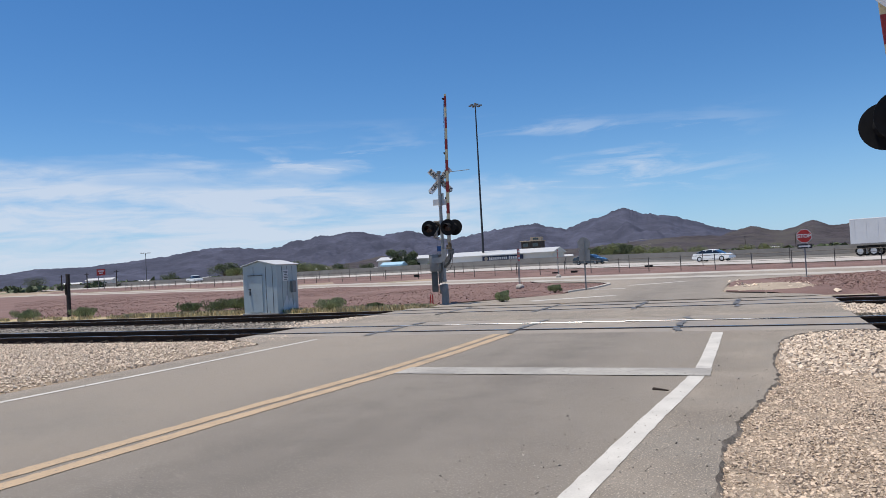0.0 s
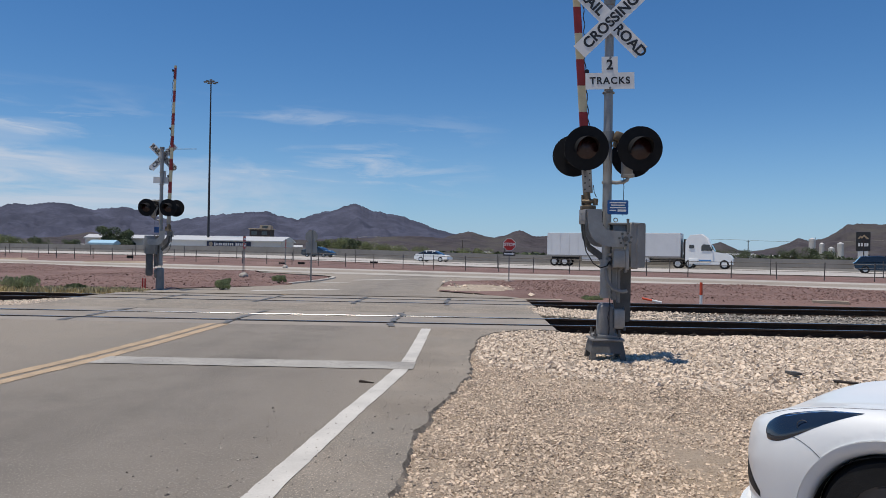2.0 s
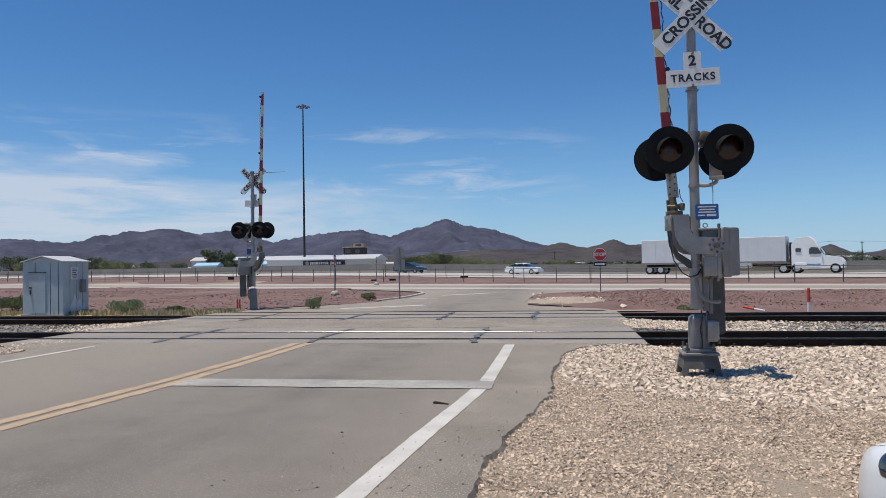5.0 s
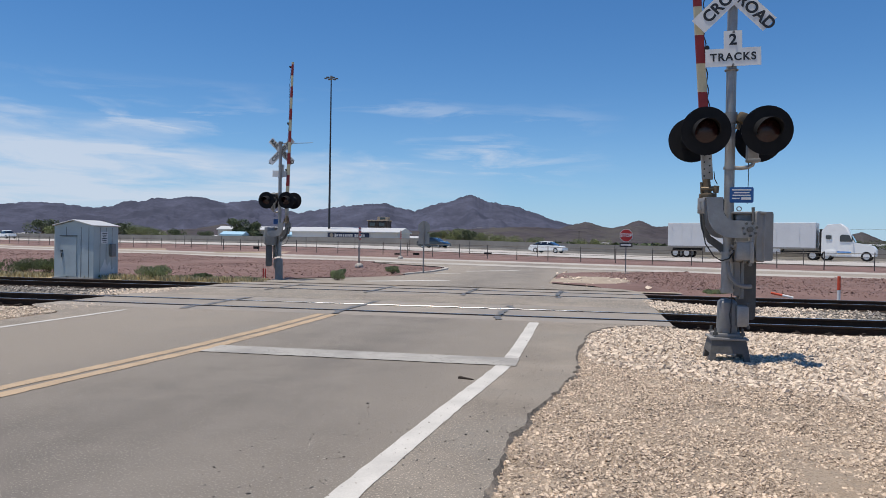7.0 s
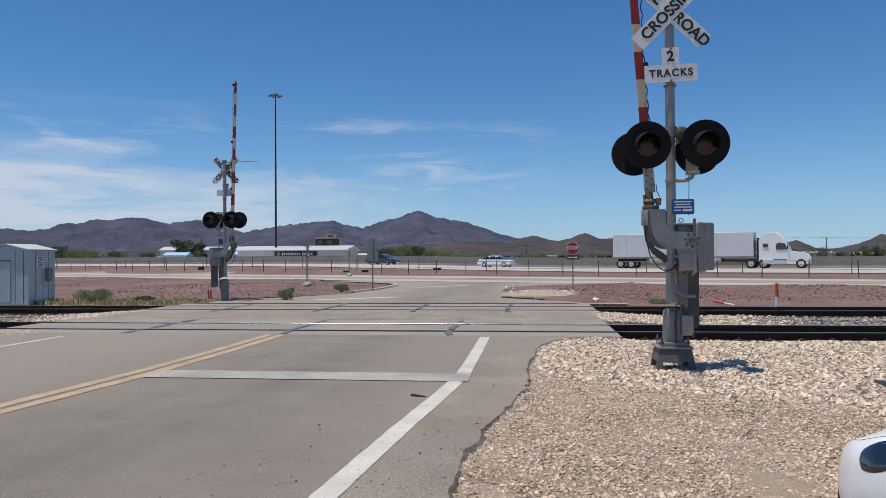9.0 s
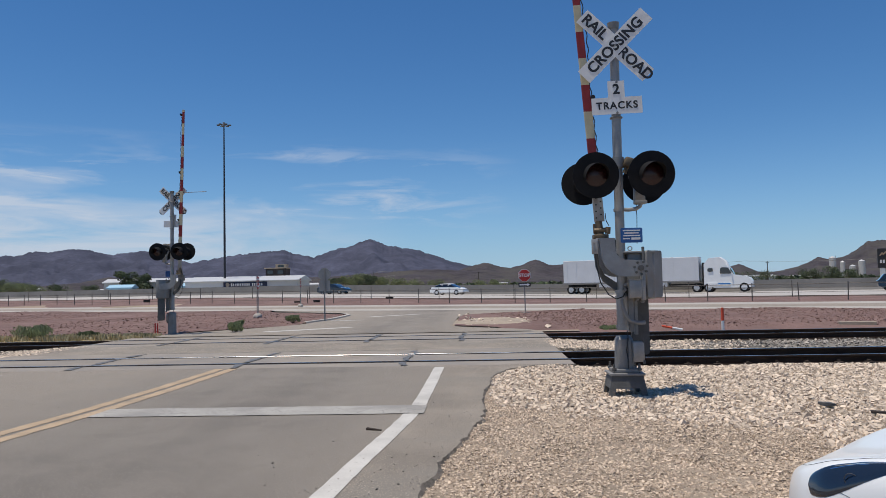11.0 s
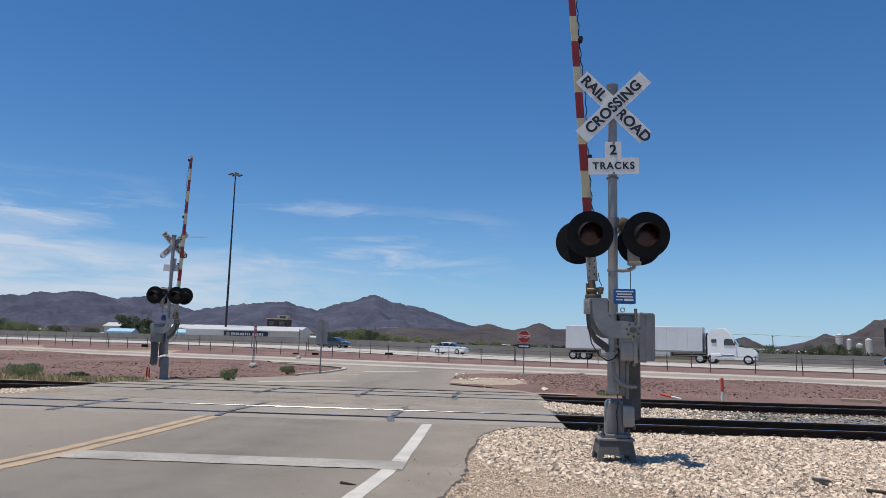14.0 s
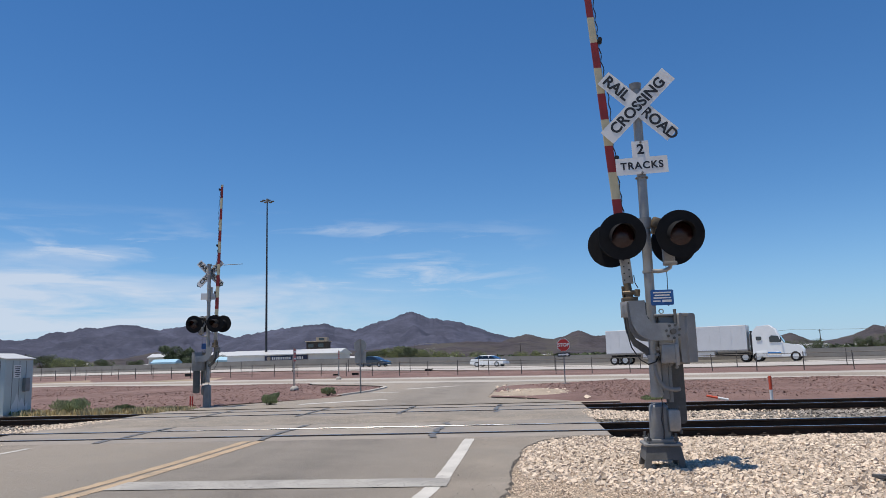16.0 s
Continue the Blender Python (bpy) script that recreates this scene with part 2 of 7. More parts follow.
M = dict(
    asphalt=mat("weathered_asphalt", (0.218, 0.191, 0.160), 0.85, var=0.15, scale=0.9, fine=60, bump=1.0, dist=0.02, second=(0.235, 0.207, 0.172), amount=0.35, spots=(0.38, 0.34, 0.285), spot_scale=72, spot_cut=0.605, streak=0.13, sand=(0.27, 0.232, 0.188)),
    asphalt_edge=mat("sandy_asphalt", (0.27, 0.232, 0.188), 0.9, var=0.24, scale=0.9, fine=42, bump=1.0, dist=0.02, second=(0.215, 0.193, 0.162), amount=0.5, spots=(0.46, 0.39, 0.31), spot_scale=70, spot_cut=0.59, streak=0.08),
    asphalt_raw=mat("broken_asphalt", (0.19, 0.165, 0.138), 0.95, var=0.45, scale=5, fine=50, bump=1.0, dist=0.03, second=(0.36, 0.30, 0.235), amount=0.4),
    tar=mat("tar_seal", (0.14, 0.138, 0.138), 0.6, var=0.3, scale=5, fine=60, bump=0.3),
    white_paint=mat("worn_white_paint", (0.52, 0.495, 0.45), 0.75, var=0.14, scale=2, fine=90, bump=0.4, dist=0.004, second=(0.34, 0.32, 0.29), amount=0.12, spots=(0.26, 0.24, 0.22), spot_scale=38, spot_cut=0.70),
    faded_paint=mat("faded_white_paint", (0.36, 0.34, 0.305), 0.8, var=0.12, scale=2, fine=90, bump=0.4, dist=0.004, second=(0.25, 0.235, 0.215), amount=0.4, spots=(0.2, 0.19, 0.175), spot_scale=30, spot_cut=0.60),
    yellow_paint=mat("worn_yellow_paint", (0.42, 0.305, 0.192), 0.75, var=0.12, scale=2, fine=90, bump=0.4, dist=0.004, second=(0.27, 0.21, 0.14), amount=0.32, spots=(0.2, 0.18, 0.15), spot_scale=40, spot_cut=0.63),
    panel=mat("crossing_concrete", (0.275, 0.24, 0.20), 0.85, var=0.12, scale=1.2, fine=80, bump=0.5, second=(0.22, 0.20, 0.18), amount=0.45, rand=0.06),
    concrete=mat("pale_concrete", (0.41, 0.375, 0.33), 0.85, var=0.10, scale=0.25, fine=20, bump=0.2, second=(0.38, 0.35, 0.32), amount=0.35),
    hwy=mat("highway_concrete", (0.41, 0.38, 0.345), 0.85, var=0.08, scale=0.12, fine=8, bump=0.1, second=(0.36, 0.34, 0.32), amount=0.3),
    barrier=mat("barrier_concrete", (0.215, 0.205, 0.19), 0.9, var=0.15, scale=0.4, fine=12, bump=0.2),
    gravel=mat("tan_gravel_bed", (0.47, 0.375, 0.28), 0.95, var=0.3, scale=0.7, fine=30, bump=1.0, dist=0.06, second=(0.40, 0.305, 0.21), amount=0.5, spots=(0.27, 0.21, 0.15), spot_scale=60, spot_cut=0.58),
    ballast=mat("grey_ballast_bed", (0.25, 0.225, 0.19), 0.95, var=0.3, scale=1.5, fine=35, bump=1.0, dist=0.04),
    stone=mat("tan_stone", (0.52, 0.41, 0.305), 0.9, var=0.12, scale=6, fine=60, bump=0.3, rand=0.42),
    pale_stone=mat("pale_stone", (0.60, 0.490, 0.380), 0.9, var=0.12, scale=6, fine=60, bump=0.3, rand=0.32),
    grey_stone=mat("ballast_stone", (0.30, 0.265, 0.225), 0.9, var=0.15, scale=6, fine=60, bump=0.3, rand=0.55),
    red_bed=mat("red_gravel_bed", (0.178, 0.106, 0.089), 0.95, var=0.25, scale=0.5, fine=26, bump=1.0, dist=0.02, second=(0.205, 0.130, 0.108), amount=0.4),
    red_stone=mat("red_stone", (0.232, 0.142, 0.119), 0.9, var=0.15, scale=4, fine=40, bump=0.3, rand=0.32),
    desert=mat("desert_soil", (0.32, 0.245, 0.175), 0.95, var=0.2, scale=0.05, fine=1.5, bump=0.6, dist=0.3, second=(0.16, 0.16, 0.09), amount=0.45),
    dirt=mat("tan_dirt", (0.38, 0.31, 0.235), 0.95, var=0.15, scale=0.6, fine=40, bump=0.8, dist=0.03),
    rust=mat("rusted_rail_steel", (0.055, 0.036, 0.026), 0.8, 0.3, var=0.3, scale=3, fine=60, bump=0.4, spec=0.2),
    railtop=mat("polished_rail_head", (0.52, 0.50, 0.48), 0.24, 0.95, var=0.12, scale=2, fine=80, bump=0.05),
    tie=mat("creosoted_timber", (0.05, 0.038, 0.03), 0.9, var=0.3, scale=4, fine=40, bump=0.6, spec=0.2),
    clip=mat("rusty_clip", (0.13, 0.08, 0.055), 0.8, 0.2, var=0.3, scale=20, fine=80, bump=0.3),
    alu=mat("weathered_aluminium", (0.34, 0.33, 0.315), 0.5, 0.5, var=0.14, scale=5, fine=60, bump=0.12, second=(0.30, 0.285, 0.265), amount=0.35),
    brass=mat("weathered_brass", (0.17, 0.125, 0.075), 0.55, 0.4, var=0.25, scale=9, fine=60, bump=0.3),
    mast_steel=mat("dark_mast_steel", (0.035, 0.038, 0.045), 0.6, 0.3, var=0.2, scale=2, fine=20, bump=0.1),
    galv=mat("grey_painted_steel", (0.25, 0.245, 0.235), 0.6, 0.25, var=0.15, scale=4, fine=60, bump=0.15, second=(0.23, 0.215, 0.2), amount=0.3),
    castgrey=mat("dark_grey_cast_iron", (0.12, 0.118, 0.112), 0.7, 0.3, var=0.2, scale=6, fine=50, bump=0.3),
    black=mat("matt_black_paint", (0.014, 0.014, 0.015), 0.75, var=0.2, scale=8, fine=70, bump=0.1, spec=0.15),
    lens=mat("dark_red_lens", (0.026, 0.007, 0.007), 0.25, var=0.15, scale=20, fine=90, bump=0.2),
    sign_white=mat("white_sign_sheet", (0.74, 0.73, 0.71), 0.45, var=0.05, scale=3, fine=60, bump=0.03, second=(0.64, 0.62, 0.58), amount=0.15),
    sign_back=mat("bare_sign_metal", (0.28, 0.28, 0.27), 0.5, 0.5, var=0.1, scale=4, fine=50, bump=0.05),
    letter=mat("black_letters", (0.02, 0.02, 0.022), 0.5, var=0.1, scale=8, fine=60, bump=0),
    sign_blue=mat("blue_sign", (0.02, 0.10, 0.30), 0.45, var=0.1, scale=8, fine=60, bump=0.03),
    sign_red=mat("red_sign", (0.45, 0.025, 0.02), 0.45, var=0.1, scale=5, fine=60, bump=0.03),
    arm_red=mat("red_reflective", (0.24, 0.014, 0.014), 0.5, var=0.15, scale=5, fine=60, bump=0.05),
    arm_white=mat("aged_white_reflective", (0.50, 0.44, 0.29), 0.5, var=0.1, scale=5, fine=60, bump=0.05),
    hut=mat("pale_green_grey_paint", (0.47, 0.52, 0.51), 0.55, 0.1, var=0.06, scale=1.5, fine=40, bump=0.08, second=(0.41, 0.45, 0.445), amount=0.2),
    hut_faded=mat("patched_pale_paint", (0.64, 0.66, 0.66), 0.6, 0.1, var=0.05, scale=2, fine=40, bump=0.05),
    hut_roof=mat("white_metal_roof", (0.62, 0.61, 0.58), 0.4, 0.2, var=0.06, scale=2, fine=30, bump=0.05),
    cable=mat("black_cable", (0.02, 0.02, 0.02), 0.5, var=0.1, scale=8, fine=60, bump=0),
    wood=mat("dark_timber", (0.045, 0.035, 0.03), 0.9, var=0.3, scale=3, fine=40, bump=0.6),
    orange=mat("orange_red_plastic", (0.62, 0.07, 0.025), 0.5, var=0.08, scale=6, fine=60, bump=0.03),
    fence=mat("dull_fence_wire", (0.12, 0.11, 0.10), 0.7, 0.4, var=0.2, scale=4, fine=30, bump=0),
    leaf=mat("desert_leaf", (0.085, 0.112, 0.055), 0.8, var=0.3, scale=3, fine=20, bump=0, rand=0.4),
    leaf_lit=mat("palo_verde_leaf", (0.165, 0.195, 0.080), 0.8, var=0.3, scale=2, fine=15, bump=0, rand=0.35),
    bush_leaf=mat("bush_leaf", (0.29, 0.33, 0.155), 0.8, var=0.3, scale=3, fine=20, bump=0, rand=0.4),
    straw=mat("straw_verge", (0.44, 0.355, 0.215), 0.95, var=0.25, scale=0.8, fine=30, bump=1.0, dist=0.03, second=(0.34, 0.30, 0.15), amount=0.45),
    dry=mat("dry_grass", (0.58, 0.48, 0.27), 0.9, var=0.2, scale=3, fine=20, bump=0, rand=0.35),
    bark=mat("bark", (0.10, 0.075, 0.05), 0.9, var=0.3, scale=3, fine=20, bump=0.4),
    # the blue of distant haze is mixed into both colours of this rock
    rock=mat("hazed_mountain_rock", (0.076, 0.081, 0.117), 1.0, var=0.28, scale=0.008, fine=0.04, bump=0.8, dist=9.0, second=(0.050, 0.054, 0.078), amount=0.5, spec=0.1),
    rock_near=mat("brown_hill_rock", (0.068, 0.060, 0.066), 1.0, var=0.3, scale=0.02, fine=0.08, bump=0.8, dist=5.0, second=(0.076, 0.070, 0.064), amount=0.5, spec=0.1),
    car_white=mat("white_car_paint", (0.74, 0.75, 0.74), 0.32, var=0.01, scale=2, fine=30, bump=0, coat=0.35),
    car_silver=mat("silver_car_paint", (0.55, 0.56, 0.57), 0.3, 0.4, var=0.02, scale=2, fine=30, bump=0, coat=1.0),
    car_dark=mat("black_car_paint", (0.012, 0.014, 0.016), 0.2, var=0.05, scale=2, fine=30, bump=0, coat=1.0),
    glass=mat("dark_car_glass", (0.012, 0.015, 0.018), 0.06, var=0.05, scale=2, fine=30, bump=0, coat=1.0),
    lamp_glass=mat("smoked_headlamp_cover", (0.012, 0.018, 0.03), 0.05, var=0.05, scale=2, fine=30, bump=0, coat=1.0),
    chrome=mat("bright_reflector", (0.75, 0.77, 0.80), 0.12, 1.0, var=0.02, scale=2, fine=30, bump=0),
    rubber=mat("tyre_rubber", (0.018, 0.018, 0.018), 0.85, var=0.2, scale=8, fine=60, bump=0.2, spec=0.2),
    trim=mat("black_trim_plastic", (0.02, 0.02, 0.022), 0.6, var=0.1, scale=8, fine=60, bump=0.05, spec=0.25),
    rim=mat("dark_alloy", (0.09, 0.09, 0.095), 0.4, 0.6, var=0.1, scale=8, fine=60, bump=0),
    wall_white=mat("white_metal_wall", (0.62, 0.63, 0.62), 0.6, var=0.05, scale=0.3, fine=4, bump=0.03),
    wall_tan=mat("tan_stucco", (0.40, 0.33, 0.25), 0.9, var=0.08, scale=0.4, fine=5, bump=0.05),
    roof_blue=mat("pale_blue_metal_roof", (0.36, 0.56, 0.68), 0.5, 0.1, var=0.05, scale=0.3, fine=4, bump=0.03),
    navy=mat("navy_letters", (0.02, 0.03, 0.07), 0.6, var=0.05, scale=1, fine=8, bump=0),
    trailer=mat("white_trailer_skin", (0.62, 0.63, 0.64), 0.45, 0.1, var=0.04, scale=0.8, fine=6, bump=0.03),
    silo=mat("silo_steel", (0.52, 0.51, 0.48), 0.6, 0.2, var=0.06, scale=0.4, fine=4, bump=0.03),
)


# ---- mesh helpers ----
def box(bm, c, s, m=None, bevel=0.0):
    r = bmesh.ops.create_cube(bm, size=1.0)["verts"]
    bmesh.ops.scale(bm, vec=s, verts=r)
    if bevel:
        es = list({e for v in r for e in v.link_edges})
        out = bmesh.ops.bevel(bm, geom=es, offset=bevel, segments=2, profile=0.5, affect="EDGES", clamp_overlap=True)
        r = list({v for f in out["faces"] for v in f.verts} | {v for v in r if v.is_valid})
    bmesh.ops.transform(bm, matrix=Matrix.Translation(c) @ (m or Matrix()), verts=r)
    return r


def rod(bm, a, b, r0, r1=None, seg=12):
    a, b = Vector(a), Vector(b)
    d = b - a
    q = d.to_track_quat("Z", "Y").to_matrix().to_4x4()
    bmesh.ops.create_cone(bm, cap_ends=True, segments=seg, radius1=r0, radius2=r0 if r1 is None else r1, depth=d.length, matrix=Matrix.Translation((a + b) / 2) @ q)


def tube(bm, pts, r, seg=8):
    rings = []
    pts = [Vector(p) for p in pts]
    for i, p in enumerate(pts):
        d = (pts[min(i + 1, len(pts) - 1)] - pts[max(i - 1, 0)]).normalized()
        q = d.to_track_quat("Z", "Y")
        rings.append([bm.verts.new(p + q @ Vector((r * math.cos(2 * math.pi * k / seg), r * math.sin(2 * math.pi * k / seg), 0))) for k in range(seg)])
    for a, b in zip(rings, rings[1:]):
        for k in range(seg):
            bm.faces.new((a[k], a[(k + 1) % seg], b[(k + 1) % seg], b[k]))
    bm.faces.new(rings[0][::-1])
    bm.faces.new(rings[-1])


def slab(bm, outline, t, m=None):
    """A flat outline in x, y, thickened from 0 to t along z."""
    m = m or Matrix()
    lo = [bm.verts.new(m @ Vector((x, y, 0))) for x, y in outline]
    hi = [bm.verts.new(m @ Vector((x, y, t))) for x, y in outline]
    n = len(lo)
    bm.faces.new(lo[::-1])
    bm.faces.new(hi)
    for i in range(n):
        bm.faces.new((lo[i], lo[(i + 1) % n], hi[(i + 1) % n], hi[i]))


def rounded(w, h, r, seg=4):
    out = []
    for cx, cy, a0 in ((w / 2 - r, h / 2 - r, 0), (-w / 2 + r, h / 2 - r, 90), (-w / 2 + r, -h / 2 + r, 180), (w / 2 - r, -h / 2 + r, 270)):
        for k in range(seg + 1):
            a = radians(a0 + 90 * k / seg)
            out.append((cx + r * math.cos(a), cy + r * math.sin(a)))
    return out


def ring(n, r, a0=0.0):
    return [(r * math.cos(a0 + 2 * math.pi * k / n), r * math.sin(a0 + 2 * math.pi * k / n)) for k in range(n)]


def mesh_of(name, bm, material, smooth=False):
    bmesh.ops.recalc_face_normals(bm, faces=bm.faces)
    me = bpy.data.meshes.new(name)
    bm.to_mesh(me)
    bm.free()
    me.materials.append(material)
    if smooth:
        me.polygons.foreach_set("use_smooth", [True] * len(me.polygons))
        me.set_sharp_from_angle(angle=radians(35))
    return me


def part(name, bm, material, parent, label="", smooth=True):
    ob = new(name, mesh_of(name, bm, material, smooth))
    ob.parent = parent
    if label:
        ob["label"] = label
    return ob


def thing(name, at, label, category, group="", turn=0.0):
    ob = new(name)
    ob.matrix_world = pose(*at, 0, 0, turn)
    return tagged(ob, label, category, group)


def struct(name, bm, material, label, category="ground", smooth=False):
    return tagged(new(name, mesh_of(name, bm, material, smooth)), label, category, kind="structure")


FACE = pose(0, 0, 0, 90)  # turns x, y outlines to stand upright, facing -y


def text_mesh(body, size, spacing=1.0):
    cu = bpy.data.curves.new("text", "FONT")
    cu.body, cu.size, cu.align_x, cu.align_y, cu.space_character = body, size, "CENTER", "CENTER", spacing
    cu.extrude, cu.offset = 0.001, size * 0.03
    ob = bpy.data.objects.new("text", cu)
    me = bpy.data.meshes.new_from_object(ob)
    bpy.data.objects.remove(ob)
    bpy.data.curves.remove(cu)
    return me


def letters(name, body, size, m, parent, material=None, spacing=1.0):
    me = text_mesh(body, size, spacing)
    me.transform(m)
    me.materials.clear()
    me.materials.append(material or M["letter"])
    ob = new(name, me)
    ob.parent = parent
    return ob


def stones(name, spots, sizes, material, label, parent=None, flat=0.6, seed=1, chips=True):
    """Many loose stones in one mesh: jittered hard-edged lumps."""
    rng = np.random.default_rng(seed)
    n = len(spots)
    if chips:
        base = np.array([(1, 0, 0), (-1, 0, 0), (0, 1, 0), (0, -1, 0), (0, 0, 1), (0, 0, -1)], float)
        tri = np.array([(0, 2, 4), (2, 1, 4), (1, 3, 4), (3, 0, 4), (2, 0, 5), (1, 2, 5), (3, 1, 5), (0, 3, 5)])
    else:
        base = np.array([(-.8, -.8, -.7), (.8, -.8, -.7), (.8, .8, -.7), (-.8, .8, -.7), (-.62, -.62, .6), (.62, -.62, .6), (.62, .62, .6), (-.62, .62, .6)], float)
        tri = np.array([(0, 1, 5), (0, 5, 4), (1, 2, 6), (1, 6, 5), (2, 3, 7), (2, 7, 6), (3, 0, 4), (3, 4, 7), (4, 5, 6), (4, 6, 7), (0, 3, 2), (0, 2, 1)])
    v = base[None] * (1 + rng.uniform(-.38, .38, (n, len(base), 1)))
    v = v * rng.uniform(.55, 1.35, (n, 1, 3)) * np.array((1, 1, flat))
    ang = rng.uniform(0, 2 * np.pi, n)
    tilt = rng.uniform(-.9, .9, n)
    c, s = np.cos(ang)[:, None], np.sin(ang)[:, None]
    ct, st = np.cos(tilt)[:, None], np.sin(tilt)[:, None]
    x, y, z = v[..., 0], v[..., 1], v[..., 2]
    y, z = y * ct - z * st, y * st + z * ct
    v = np.stack((x * c - y * s, x * s + y * c, z), -1) * np.asarray(sizes)[:, None, None] + np.asarray(spots)[:, None, :]
    f = (tri[None] + (np.arange(n) * len(base))[:, None, None]).reshape(-1, 3)
    me = bpy.data.meshes.new(name)
    me.vertices.add(n * len(base))
    me.vertices.foreach_set("co", v.reshape(-1))
    me.loops.add(len(f) * 3)
    me.loops.foreach_set("vertex_index", f.reshape(-1).astype(np.int32))
    me.polygons.add(len(f))
    me.polygons.foreach_set("loop_start", np.arange(0, len(f) * 3, 3, dtype=np.int32))
    me.update(calc_edges=True)
    me.validate()
    me.shade_flat()
    me.materials.append(material)
    ob = new(name, me)
    if parent:
        ob.parent = parent
    return tagged(ob, label, "" if parent else "stones", kind="stuff")


# ---- the lie of the land ----
SLOPE = 0.43  # the highway runs off askew: y = c - SLOPE * x


def ease(a, b, v):
    v = min(1, max(0, (v - a) / (b - a)))
    return v * v * (3 - 2 * v)


def lie(x, y):
    c = y + SLOPE * x
    west = ease(12, -35, x)
    return 0.35 * west * ease(55, 66, c) + (0.12 + 0.28 * west) * ease(66, 78, c)


def strip(bm, c0, c1, x0, x1, step, dz):
    """A band along the highway between two offsets, laid on the land."""
    n = max(1, int((x1 - x0) / step))
    rows = []
    for i in range(n + 1):
        x = x0 + (x1 - x0) * i / n
        rows.append([bm.verts.new((x, c - SLOPE * x, lie(x, c - SLOPE * x) + dz)) for c in (c0, (c0 + c1) / 2, c1)])
    for a, b in zip(rows, rows[1:]):
        for k in range(2):
            bm.faces.new((a[k], b[k], b[k + 1], a[k + 1]))
    return rows


def sheet(bm, xs, ys, z, skirt=0.0):
    g = [[bm.verts.new((x, y, z(x, y))) for x in xs] for y in ys]
    for j in range(len(ys) - 1):
        for i in range(len(xs) - 1):
            bm.faces.new((g[j][i], g[j][i + 1], g[j + 1][i + 1], g[j + 1][i]))
    return g


def ribbon(bm, pts, width, z=0.004, jitter=0.0, seed=0):
    """A painted line of some width along points, with slightly ragged sides."""
    rng = random.Random(seed)
    fine = []
    for (x0, y0), (x1, y1) in zip(pts, pts[1:]):
        n = max(1, int(math.hypot(x1 - x0, y1 - y0) / 0.12))
        fine += [(x0 + (x1 - x0) * k / n, y0 + (y1 - y0) * k / n) for k in range(n)]
    fine.append(pts[-1])
    prev = None
    for i, (x, y) in enumerate(fine):
        ax, ay = fine[max(0, i - 1)]
        bx, by = fine[min(len(fine) - 1, i + 1)]
        d = math.hypot(bx - ax, by - ay)
        nx, ny = -(by - ay) / d, (bx - ax) / d
        w0, w1 = width / 2 + rng.uniform(-jitter, jitter), width / 2 + rng.uniform(-jitter, jitter)
        row = (bm.verts.new((x + nx * w0, y + ny * w0, z)), bm.verts.new((x - nx * w1, y - ny * w1, z)))
        if prev:
            bm.faces.new((prev[0], prev[1], row[1], row[0]))
        prev = row

# ---- ground and roads ----
EDGE_R = [(-0.35, -8.0), (-0.3, -2.0), (-0.12, 3.4), (-0.09, 4.5), (-0.06, 5.4), (0.08, 6.4), (0.36, 8.25), (0.42, 10.4), (0.56, 12.0), (0.88, 13.0), (1.35, 13.5), (1.9, 13.62)]


def edge_x(y):
    """The ragged east side of the near road."""
    for (x0, y0), (x1, y1) in zip(EDGE_R, EDGE_R[1:]):
        if y <= y1:
            x = x0 + (x1 - x0) * (y - y0) / (y1 - y0)
            break
    else:
        x = EDGE_R[-1][0]
    return x + 0.06 * noise.noise((y * 1.7, 3.3, 0)) + 0.045 * noise.noise((y * 6.3, 1.1, 0)) + 0.03 * noise.noise((y * 17.3, 2.1, 0))


def far_left(y):
    return -10.9 + 3.7 * ease(23.6, 31, y) + 0.5 * ease(31, 35, y)


def far_right(y):
    return 2.1 - 2.9 * ease(23.8, 27.5, y)


LINE = [(-1.0, -8), (-0.93, 1.0), (-0.87, 3.6), (-0.76, 5.0), (-0.66, 6.2), (-0.52, 7.6), (-0.41, 8.9), (-0.40, 11), (-0.41, 14)]


def line_x(y):
    return float(np.interp(y, [b for a, b in LINE], [a for a, b in LINE]))


# one sheet to the horizon
bm = bmesh.new()
xs = sorted({-4600, -3000, -1800, -1000, -600, -350, -220, *range(-160, 161, 10), 220, 350, 600, 1000, 1800, 3000, 4600})
ys = sorted({-1500, -600, -200, -80, -40, *range(-20, 200, 8), 260, 400, 700, 1200, 2000, 3200, 4800})
sheet(bm, xs, ys, lambda x, y: -0.36 + 0.36 * ease(44, 52, y + SLOPE * x) + lie(x, y) - 0.06)
struct("ground", bm, M["desert"], "flat tan desert soil with patchy scrub", "ground")

# near road: sandy sides, worn lanes
bm = bmesh.new()
rows = [y * 0.25 for y in range(-32, 9)] + [2.3 + y * 0.08 for y in range(0, 142)] + [13.62]
prev = None
for y in rows:
    e = edge_x(y)
    r = [bm.verts.new((x, y, 0.0)) for x in (-9.3 - (0.0 if y < 12 else 0.9 * ease(12, 13.6, y) * 1.9), -8.62, -4.5, line_x(y), e)]
    r.append(bm.verts.new((e + 0.045 + 0.035 * noise.noise((y * 5.1, 7.7, 0)), y, -0.05)))
    if prev:
        for k in range(5):
            f = bm.faces.new((prev[k], prev[k + 1], r[k + 1], r[k]))
            f.material_index = 0 if k in (1, 2) else 2 if k == 4 else 1
    prev = r
road = struct("road", bm, M["asphalt"], "weathered grey asphalt road with sandy, crumbling edges", "road")
